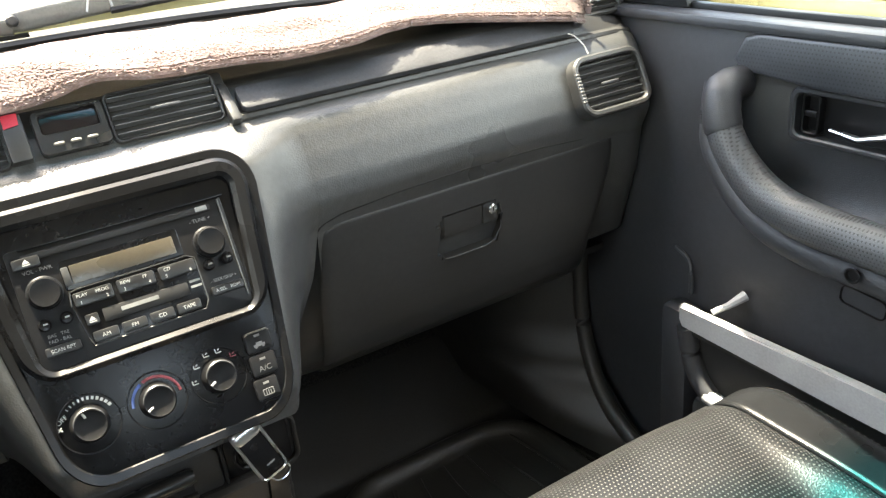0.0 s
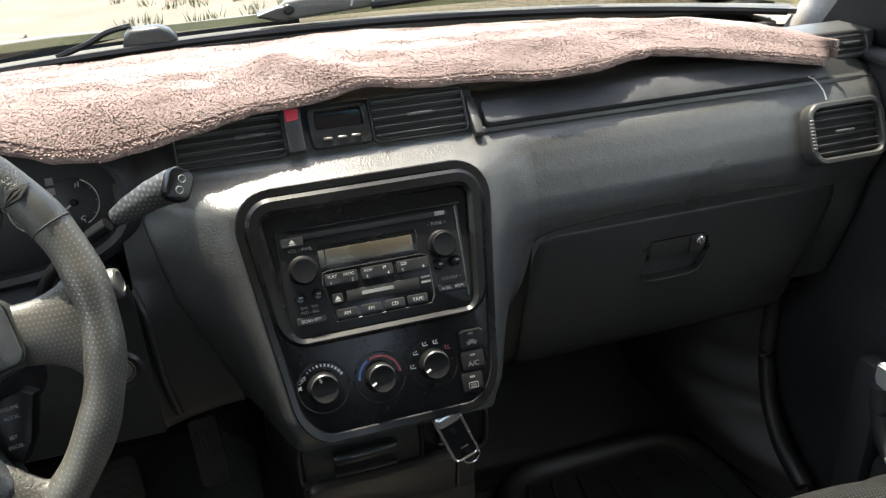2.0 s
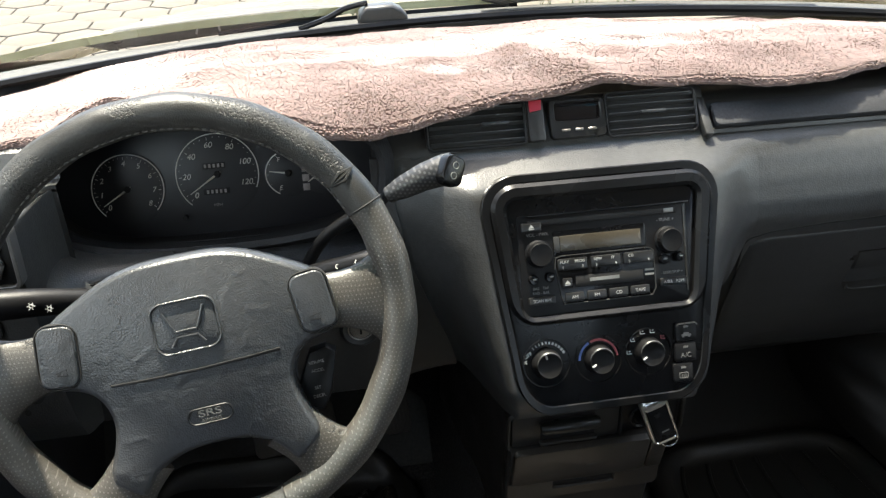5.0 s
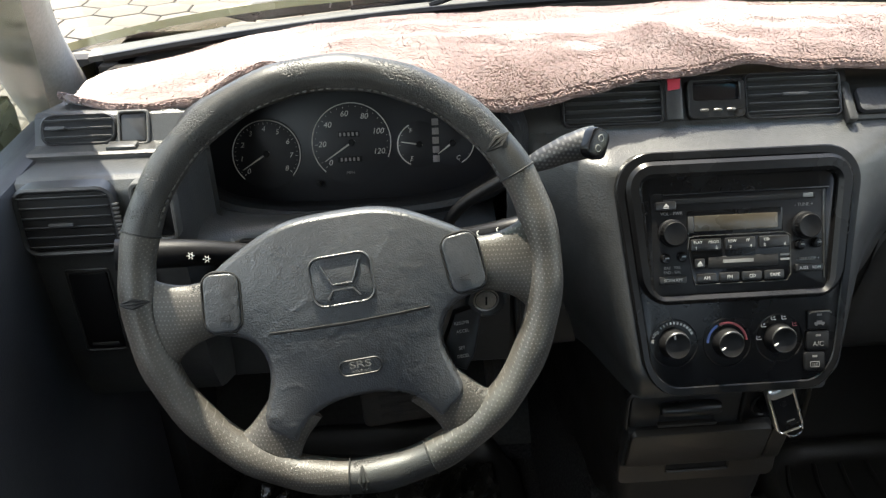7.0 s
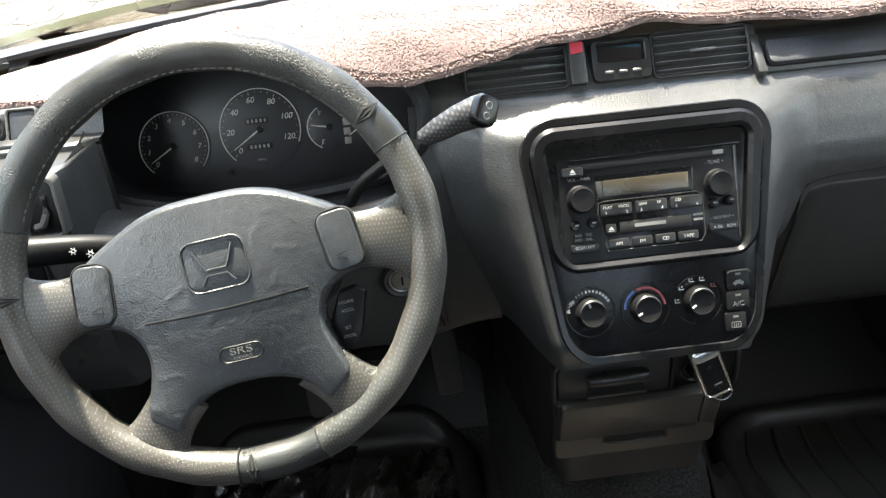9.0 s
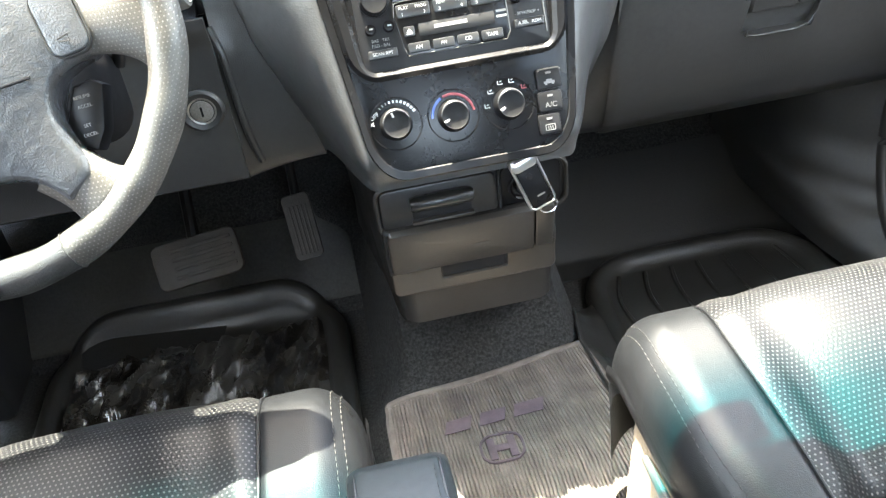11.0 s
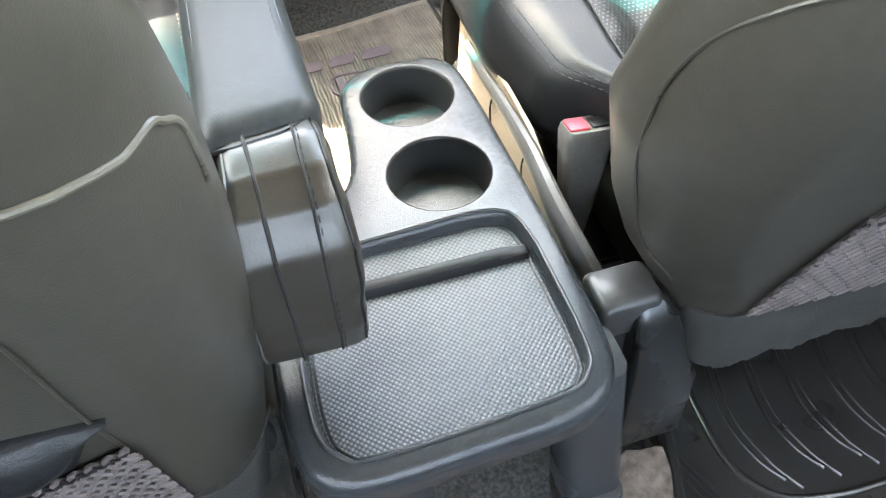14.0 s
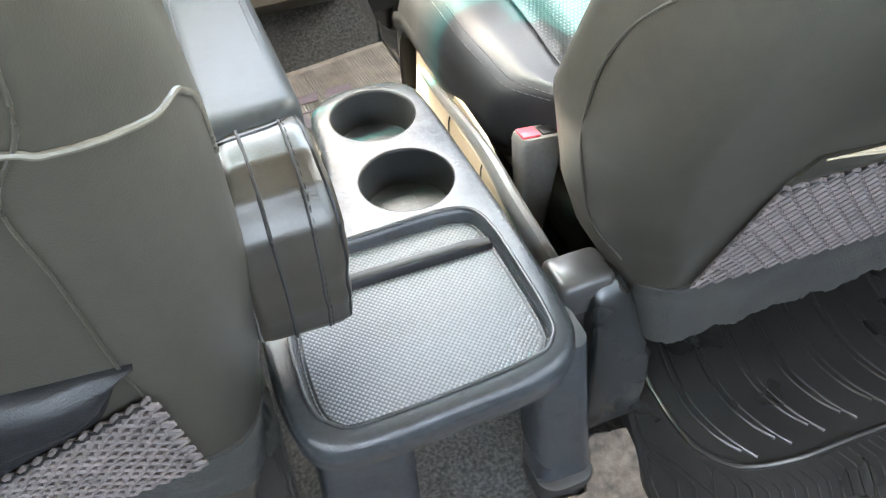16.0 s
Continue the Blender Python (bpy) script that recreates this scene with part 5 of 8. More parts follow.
def radio():
    t = thing("car_radio", (0, 0.80, 0.55), "black car radio with two knobs and a cassette slot", "car radio")
    # near-black plate paints the shade round the radio's face
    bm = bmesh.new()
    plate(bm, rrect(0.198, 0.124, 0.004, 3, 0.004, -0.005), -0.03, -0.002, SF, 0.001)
    part("cavity_shade", bm, M_VOID, t)
    bm = bmesh.new()
    plate(bm, rrect(0.189, 0.109, 0.004, 4, 0.003, -0.0125), -0.02, 0.003, SF, 0.0015)
    part("face_plate", bm, M_BLACK, t)
    bm = bmesh.new()
    box(bm, (0.003, 0.033, 0.0025), (0.165, 0.006, 0.004), 0.001, SF)
    part("disc_slot", bm, M_VOID, t)
    bm = bmesh.new()
    box(bm, (0.01, 0.041, 0.004), (0.180, 0.003, 0.003), 0.001, SF)
    part("slot_lip", bm, M_GLOSS, t)
    for u, v in ((-0.0702, 0.0), (0.0745, 0.0015)):
        mk = SF @ Matrix.Translation((u, v, 0.003))
        bm = bmesh.new()
        spin(bm, [(0.0150, 0.0), (0.0150, 0.002), (0.0135, 0.003), (0.0128, 0.011), (0.0118, 0.0125), (0.0080, 0.0118), (0.0001, 0.0112)], mk, 30)
        k = part("knob", bm, M_KNOB, t, "round black knob")
        bm = bmesh.new()
        for i in range(24):
            a = math.radians(15 * i)
            tube(bm, [mk @ Vector((0.0133 * math.cos(a), 0.0133 * math.sin(a), 0.0035)), mk @ Vector((0.0128 * math.cos(a), 0.0128 * math.sin(a), 0.0108))], 0.0005, n=4)
        part("ribs", bm, M_KNOB, k)
    words("VOL - PWR", 0.0048, SF @ Matrix.Translation((-0.070, 0.0205, 0.0034)), M_PRINTDIM, t)
    words("- TUNE +", 0.0050, SF @ Matrix.Translation((0.073, 0.0235, 0.0034)), M_PRINTDIM, t)
    # display
    bm = bmesh.new()
    plate(bm, rrect(0.104, 0.027, 0.003, 3, -0.002, 0.009), 0.0, 0.0036, SF, 0.001)
    part("display_frame", bm, M_GLOSS, t)
    bm = bmesh.new()
    plate(bm, rrect(0.090, 0.0165, 0.001, 3, -0.001, 0.0085), 0.0, 0.0042, SF, 0.0004)
    part("display", bm, M_LCD, t, "amber-grey blank display")
    bm = bmesh.new()
    box(bm, (-0.050, 0.008, 0.004), (0.006, 0.017, 0.002), 0.0006, SF)
    part("display_end", bm, M_TRIM, t)

    def key(u, v, w, h, s, size=0.0048, r=0.0018, up=0.0065):
        bm = bmesh.new()
        plate(bm, rrect(w, h, r, 3, u, v), 0.0, up, SF, 0.0013)
        k = part("button", bm, M_KEY, t)
        for txt, dx, dyy in s:
            words(txt, size, SF @ Matrix.Translation((u + dx, v + dyy, up + 0.0002)), M_PRINT, k)
        return k
    # raised island with the station keys
    bm = bmesh.new()
    plate(bm, [(-0.053, -0.006), (-0.048, -0.0045), (0.052, -0.0045), (0.058, -0.008), (0.058, -0.050), (0.054, -0.057), (-0.047, -0.057), (-0.049, -0.050), (-0.054, -0.018)][::-1], 0.0, 0.0042, SF, 0.001)
    part("key_island", bm, M_GLOSS, t)
    bm = bmesh.new()
    tube(bm, [SF @ Vector((x, y, 0.0044)) for x, y in ((-0.054, -0.018), (-0.052, -0.006), (-0.046, -0.0045), (0.051, -0.0045), (0.057, -0.008), (0.0575, -0.049), (0.053, -0.0565), (-0.046, -0.0565), (-0.049, -0.048))], 0.0007, n=5)
    part("island_edge", bm, M_BEZEL, t, "pale line round the key island")
    for u, names in ((-0.0345, ("PLAY", "PROG", "1", "2")), (0.0025, ("REW", "FF", "3", "4")), (0.0395, ("CD", "", "5", "6"))):
        key(u, -0.0140, 0.033, 0.0125, [(names[0], -0.009, 0.0028), (names[1], 0.008, 0.0028), (names[2], -0.011, -0.0032), (names[3], 0.011, -0.0032)], size=0.0042)
    key(-0.0415, -0.0335, 0.011, 0.010, [])
    bm = bmesh.new()
    box(bm, (0.006, -0.0335, 0.0042), (0.076, 0.0125, 0.002), 0.001, SF)
    cs = part("cassette_door", bm, M_VOID, t, "black cassette door")
    bm = bmesh.new()
    box(bm, (0.0, -0.0325, 0.0054), (0.033, 0.0036, 0.0004), 0, SF)
    part("maker_bar", bm, M_PRINTDIM, cs, "pale bar in place of the maker's name")
    bm = bmesh.new()
    box(bm, (0.051, -0.0285, 0.0045), (0.010, 0.0022, 0.0004), 0, SF)
    box(bm, (0.051, -0.0335, 0.0045), (0.010, 0.0022, 0.0004), 0, SF)
    part("print_bars", bm, M_PRINTDIM, t)
    for u, s in ((-0.0345, "AM"), (-0.0098, "FM"), (0.0147, "CD"), (0.0390, "TAPE")):
        key(u, -0.0495, 0.0215, 0.0098, [(s, 0, 0.0)], size=0.0050)
    # eject key and disc mark
    key(-0.0765, 0.0290, 0.022, 0.0095, [])
    for u, v, up in ((-0.0765, 0.0300, 0.0068), (-0.0415, -0.0328, 0.0068)):
        bm = bmesh.new()
        plate(bm, [(u - 0.003, v - 0.0018), (u + 0.003, v - 0.0018), (u, v + 0.002)], 0.005, up, SF, 0.0001, 1)
        box(bm, (u, v - 0.003, up - 0.0003), (0.006, 0.0009, 0.0004), 0, SF)
        part("eject_mark", bm, M_PRINT, t)
    bm = bmesh.new()
    box(bm, (0.077, 0.0335, 0.0045), (0.011, 0.0045, 0.001), 0.0005, SF)
    part("disc_badge", bm, M_PRINTDIM, t)
    for u, v in ((-0.0785, -0.0265), (-0.0605, -0.0255), (0.0675, -0.0190), (0.0855, -0.0175)):
        mk = SF @ Matrix.Translation((u, v, 0.003))
        bm = bmesh.new()
        spin(bm, [(0.0055, 0.0), (0.0055, 0.004), (0.0042, 0.0062), (0.0001, 0.0066)], mk, 18)
        part("round_button", bm, M_GLOSS, t, "small round black button")
        bm = bmesh.new()
        box(bm, (0.0008, 0.0008, 0.0066), (0.004, 0.0016, 0.0004), 0, mk)
        part("mark", bm, M_PRINTDIM, t)
    words("BAS   TRE", 0.0042, SF @ Matrix.Translation((-0.0705, -0.0370, 0.0034)), M_PRINTDIM, t)
    words("FAD - BAL", 0.0042, SF @ Matrix.Translation((-0.0705, -0.0418, 0.0034)), M_PRINTDIM, t)
    key(-0.0705, -0.0500, 0.029, 0.0085, [("SCAN RPT", 0, 0.0)], size=0.0044)
    words("- SEEK/SKIP +", 0.0044, SF @ Matrix.Translation((0.0770, -0.0345, 0.0034)), M_PRINTDIM, t)
    key(0.0775, -0.0440, 0.030, 0.0085, [("A.SEL   RDM", 0, 0.0)], size=0.0044)
    bm = bmesh.new()
    tube(bm, [SF @ Vector((x, y, 0.0034)) for x, y in ((0.094, 0.038), (0.094, -0.056))], 0.0009, n=5)
    part("pale_edge", bm, M_BEZEL, t, "pale line down the right edge")


radio()


def heater_controls():
    t = thing("heater_controls", (0, 0.76, 0.46), "black heater panel with three round knobs", "heater controls")
    for i, (u, v, turn) in enumerate(((-0.0705, -0.1185, 108), (-0.0125, -0.1205, 205), (0.0445, -0.1190, 205))):
        mk = SF @ Matrix.Translation((u, v, 0.002))
        bm = bmesh.new()
        frame_ring(bm, circle(0.0265, 36), circle(0.0252, 36), -0.001, 0.0014, mk, 0.0005)
        part("knob_rim", bm, M_GLOSS, t)
        bm = bmesh.new()
        spin(bm, [(0.0165, 0.0), (0.0160, 0.002), (0.0142, 0.012), (0.0132, 0.014), (0.0108, 0.0128), (0.0001, 0.0122)], mk, 32)
        k = part("knob", bm, M_KNOB, t, "round black heater knob")
        # tapered pale crescent: highlight on the knob's upper rim, painted as a lighter strip
        bm = bmesh.new()
        n = 16
        tube(bm, [mk @ Vector((0.0135 * math.cos(radians(20 + 150 * j / n)), 0.0135 * math.sin(radians(20 + 150 * j / n)), 0.0140)) for j in range(n + 1)], [0.0004 + 0.0010 * math.sin(math.pi * j / n) for j in range(n + 1)], n=5)
        part("pale_edge", bm, M_BEZEL, k, "pale crescent painting the highlight on the rim")
        bm = bmesh.new()
        a = radians(turn)
        tube(bm, [mk @ Vector((0.0075 * math.cos(a), 0.0075 * math.sin(a), 0.0130)), mk @ Vector((0.0125 * math.cos(a), 0.0125 * math.sin(a), 0.0142))], 0.0011, n=6)
        part("pointer", bm, M_PRINT, k, "white pointer")
        if i == 0:
            for j in range(11):
                a = radians(128 - 100 * j / 10)
                bm = bmesh.new()
                box(bm, (0.0222, 0, 0.0004), (0.0028, 0.0010 + 0.00018 * j, 0.0004), 0, mk @ Matrix.Rotation(a, 4, "Z"))
                part("speed_mark", bm, M_PRINT if j > 2 else M_PRINTDIM, t)
            words("OFF", 0.0058, mk @ Matrix.Translation((-0.0200, 0.0105, 0.0004)) @ Matrix.Rotation(radians(28), 4, "Z"), M_PRINT, t)
            bm = bmesh.new()
            for j in range(4):
                box(bm, (0.0014, 0, 0.0004), (0.0024, 0.0012, 0.0004), 0, mk @ Matrix.Translation((-0.0235, 0.0035, 0)) @ Matrix.Rotation(radians(45 + 90 * j), 4, "Z"))
            part("fan_mark", bm, M_PRINT, t)
        if i == 1:
            for a0, a1, mm in ((178, 118, M_BLUEP), (112, 5, M_REDP)):
                bm = bmesh.new()
                tube(bm, [mk @ Vector((0.0212 * math.cos(radians(a0 + (a1 - a0) * j / 16)), 0.0212 * math.sin(radians(a0 + (a1 - a0) * j / 16)), 0.0006)) for j in range(17)], 0.0014, n=6, flat=1.0)
                part("temperature_arc", bm, mm, t, "blue arc" if mm is M_BLUEP else "red arc")
        if i == 2:
            for a, mm in ((178, M_PRINT), (140, M_PRINT), (105, M_PRINT), (75, M_PRINT), (38, M_REDP)):
                bm = bmesh.new()
                q = mk @ Matrix.Translation((0.0222 * math.cos(radians(a)), 0.0222 * math.sin(radians(a)), 0.0004))
                box(bm, (0.0004, -0.0012, 0), (0.0050, 0.0010, 0.0004), 0, q)
                box(bm, (-0.0022, 0.0008, 0), (0.0010, 0.0040, 0.0004), 0, q)
                box(bm, (0.0014, 0.0010, 0), (0.0022, 0.0012, 0.0004), 0, q @ Matrix.Rotation(0.5, 4, "Z"))
                part("flow_mark", bm, mm, t)
    for u, v, s in ((0.0880, -0.1015, ""), (0.0865, -0.1240, "A/C"), (0.0825, -0.1465, "")):
        bm = bmesh.new()
        plate(bm, rrect(0.025 - 0.002 * (v < -0.14), 0.0205, 0.003, 4, u, v), 0.0, 0.0050, SF, 0.0012)
        k = part("button", bm, M_BLACK, t, "black heater button")
        bm = bmesh.new()
        box(bm, (u, v + 0.0058, 0.0051), (0.0055, 0.0022, 0.0004), 0, SF)
        part("lamp", bm, M_PRINTFAINT, k)
        if s:
            words(s, 0.0075, SF @ Matrix.Translation((u, v - 0.0035, 0.0052)), M_PRINTFAINT, k)
        else:
            bm = bmesh.new()
            if v > -0.11:
                box(bm, (u, v - 0.0036, 0.0052), (0.011, 0.0024, 0.0004), 0, SF)
                box(bm, (u, v - 0.0016, 0.0052), (0.006, 0.002, 0.0004), 0, SF)
                for dx in (-0.0035, 0.0035):
                    box(bm, (u + dx, v - 0.0052, 0.0052), (0.0022, 0.0018, 0.0004), 0, SF)
            else:
                frame_ring(bm, rrect(0.0105, 0.0065, 0.001, 2, u, v - 0.003), rrect(0.0090, 0.005, 0.001, 2, u, v - 0.003), 0.0045, 0.0054, SF, 0.0001)
                for dx in (-0.0022, 0, 0.0022):
                    box(bm, (u + dx, v - 0.0035, 0.0052), (0.0008, 0.004, 0.0004), 0, SF)
            part("symbol", bm, M_PRINTFAINT, k)
    bm = bmesh.new()
    tube(bm, [SF @ Vector((x, y, 0.0072)) for x, y in ((0.0765, -0.094), (0.079, -0.0918), (0.098, -0.0918), (0.1, -0.094))], 0.0008, n=5)
    part("pale_edge", bm, M_BEZEL, t, "pale line over the button's upper edge")


heater_controls()


# ---------------------------------------------------------------- lower console
M_HOODGLOSS = mat("satin_black_plastic", (0.0105, 0.0115, 0.0112), 0.28, bump=0.08, bscale=900, vscale=14)
M_DRAWER = mat("brown_grey_drawer_plastic", (0.027, 0.0245, 0.0212), 0.36, bump=0.2, bscale=800, vscale=12)


def console():
    t = thing("centre_console", (0, 0.85, 0.1), "grey-brown plastic centre console with ashtray and coin drawer", "console")
    bm = bmesh.new()
    lv = [(0.445, 0.779, 0.1085), (0.41, 0.782, 0.1085), (0.345, 0.782, 0.106), (0.335, 0.795, 0.105), (0.292, 0.800, 0.104), (0.287, 0.797, 0.104), (0.250, 0.801, 0.103), (0.244, 0.806, 0.101), (0.205, 0.810, 0.099), (0.188, 0.812, 0.098), (0.185, 0.816, 0.098), (0.184, 0.840, 0.098), (0.138, 0.880, 0.10)]
    rings = []
    for z, y, w in lv:
        ring = []
        for k in range(9):
            a = math.pi / 2 * k / 8
            ring.append(Vector((w - 0.025 + 0.025 * math.sin(a) + 0.002, y + 0.025 - 0.025 * math.cos(a), z)))
        ring += [Vector((w + 0.03, 1.15, z)), Vector((-w - 0.03, 1.15, z))]
        for k in range(9):
            a = math.pi / 2 * (1 - k / 8)
            ring.append(Vector((-w + 0.025 - 0.025 * math.sin(a) + 0.002, y + 0.025 - 0.025 * math.cos(a), z)))
        rings.append(ring)
    loft(bm, rings)
    part("body", bm, M_CONSOLE, t, "", 30)
    C = face((0, 0.782, 0.38), 0)
    bm = bmesh.new()
    frame_ring(bm, rrect(0.218, 0.066, 0.016, 6, 0.0015, 0.0), rrect(0.209, 0.057, 0.013, 6, 0.0015, 0.0), -0.01, 0.0085, C, 0.0030)
    part("tray_rim", bm, M_CONSOLE, t)
    bm = bmesh.new()
    plate(bm, rrect(0.213, 0.061, 0.012, 6, 0.0015, 0.0), -0.01, 0.001, C, 0.0005)
    part("tray_surround", bm, M_DASHLOW, t)
    bm = bmesh.new()
    plate(bm, rrect(0.131, 0.053, 0.010, 5, -0.0365, 0.0), -0.01, 0.006, C, 0.003)
    a = part("ashtray", bm, M_CONSOLE, t, "shut grey ashtray with a moulded pull")
    bm = bmesh.new()
    tube(bm, [C @ Vector((x, 0.010 - 0.02 * abs(x + 0.034) ** 2, 0.014)) for x in (-0.069, -0.064, -0.034, -0.004, 0.001)], [0.006, 0.0082, 0.0088, 0.0082, 0.006], n=12)
    part("pull", bm, M_HOODGLOSS, a)
    # near-black strip: the shade below the pull, as colour
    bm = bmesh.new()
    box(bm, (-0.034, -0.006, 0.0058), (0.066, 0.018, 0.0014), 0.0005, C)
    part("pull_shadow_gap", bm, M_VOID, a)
    bm = bmesh.new()
    box(bm, (-0.034, -0.0165, 0.009), (0.070, 0.0045, 0.008), 0.0018, C)
    part("pull_lip", bm, M_CONSOLE, a)
    bm = bmesh.new()
    box(bm, (0.0315, 0, 0.003), (0.003, 0.056, 0.010), 0.0005, C)
    part("gap", bm, M_VOID, t)
    bm = bmesh.new()
    plate(bm, rrect(0.068, 0.055, 0.009, 5, 0.0685, 0.0), -0.01, 0.003, C, 0.001)
    part("socket_panel", bm, M_BLACK, t, "black socket panel")
    bm = bmesh.new()
    mk = C @ Matrix.Translation((0.058, 0.0, 0.003))
    spin(bm, [(0.0165, -0.004), (0.0165, 0.003), (0.0145, 0.004), (0.0125, 0.002), (0.012, -0.003)], mk, 24)
    part("socket", bm, M_BLACK, t)
    D = face((-0.0165, 0.777, 0.3265), -12)
    bm = bmesh.new()
    plate(bm, rrect(0.168, 0.064, 0.006, 4), -0.035, 0.008, D, 0.003)
    d = part("coin_drawer", bm, M_DRAWER, t, "shut grey-brown coin drawer")
    bm = bmesh.new()
    box(bm, (0.02, -0.004, 0.0082), (0.022, 0.004, 0.0004), 0, D)
    part("print_bar", bm, M_TRIM, d)
    bm = bmesh.new()
    plate(bm, rrect(0.022, 0.064, 0.004, 3, 0.0965, 0.0), -0.035, 0.006, D, 0.003)
    part("side_cover", bm, M_DRAWER, t)
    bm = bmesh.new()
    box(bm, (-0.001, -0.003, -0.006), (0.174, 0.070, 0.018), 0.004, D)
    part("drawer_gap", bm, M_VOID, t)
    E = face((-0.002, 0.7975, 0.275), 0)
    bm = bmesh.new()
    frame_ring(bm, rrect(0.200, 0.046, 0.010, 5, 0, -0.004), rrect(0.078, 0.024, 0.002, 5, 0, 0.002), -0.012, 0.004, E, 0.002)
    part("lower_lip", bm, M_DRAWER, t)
    # slot is a near-black sheet, its inner shade painted
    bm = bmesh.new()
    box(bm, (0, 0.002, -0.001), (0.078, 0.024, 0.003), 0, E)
    part("slot_shade", bm, M_VOID, t)


console()


def adapter():
    t = thing("charger_stick", (0.058, 0.76, 0.40), "small black and chrome stick plugged into the socket", "usb charger")
    m = face((0.0605, 0.742, 0.4065), 8, 20)
    bm = bmesh.new()
    frame_ring(bm, rrect(0.031, 0.064, 0.008, 5), rrect(0.0245, 0.0545, 0.004, 5, 0, -0.001), -0.006, 0.006, m, 0.002)
    part("chrome_edge", bm, M_CHROME, t, "chrome edge band")
    bm = bmesh.new()
    plate(bm, rrect(0.0248, 0.055, 0.004, 5, 0, -0.001), -0.005, 0.005, m, 0.001)
    part("body", bm, M_GLOSS, t)
    bm = bmesh.new()
    plate(bm, rrect(0.027, 0.012, 0.005, 5, 0, 0.0235), -0.004, 0.0066, m, 0.002)
    part("cap", bm, M_CHROME, t, "bright metal cap")
    bm = bmesh.new()
    spin(bm, [(0.0035, 0.0), (0.0035, 0.0012), (0.0026, 0.0016)], m @ Matrix.Translation((-0.001, 0.009, 0.005)), 14)
    part("button", bm, M_BLACK, t)
    bm = bmesh.new()
    tube(bm, [m @ Vector((0.004 + 0.010 * math.cos(a), -0.033 + 0.009 * math.sin(a), 0.001)) for a in (2 * math.pi * k / 20 for k in range(20))], 0.0012, n=6, loop=True)
    part("end_loop", bm, M_CHROME, t, "bright wire loop")
    bm = bmesh.new()
    box(bm, (0.002, -0.016, 0.0052), (0.009, 0.0018, 0.0004), 0, m)
    part("print_bar", bm, M_PRINTDIM, t)
    bm = bmesh.new()
    tube(bm, [m @ Vector((-0.006, -0.004, -0.005)), (0.058, 0.782, 0.381)], 0.0105, n=14)
    part("plug", bm, M_GLOSS, t)


adapter()


# ---------------------------------------------------------------- steering
WF = face((-0.404, 0.645, 0.667), 26, 6.6)


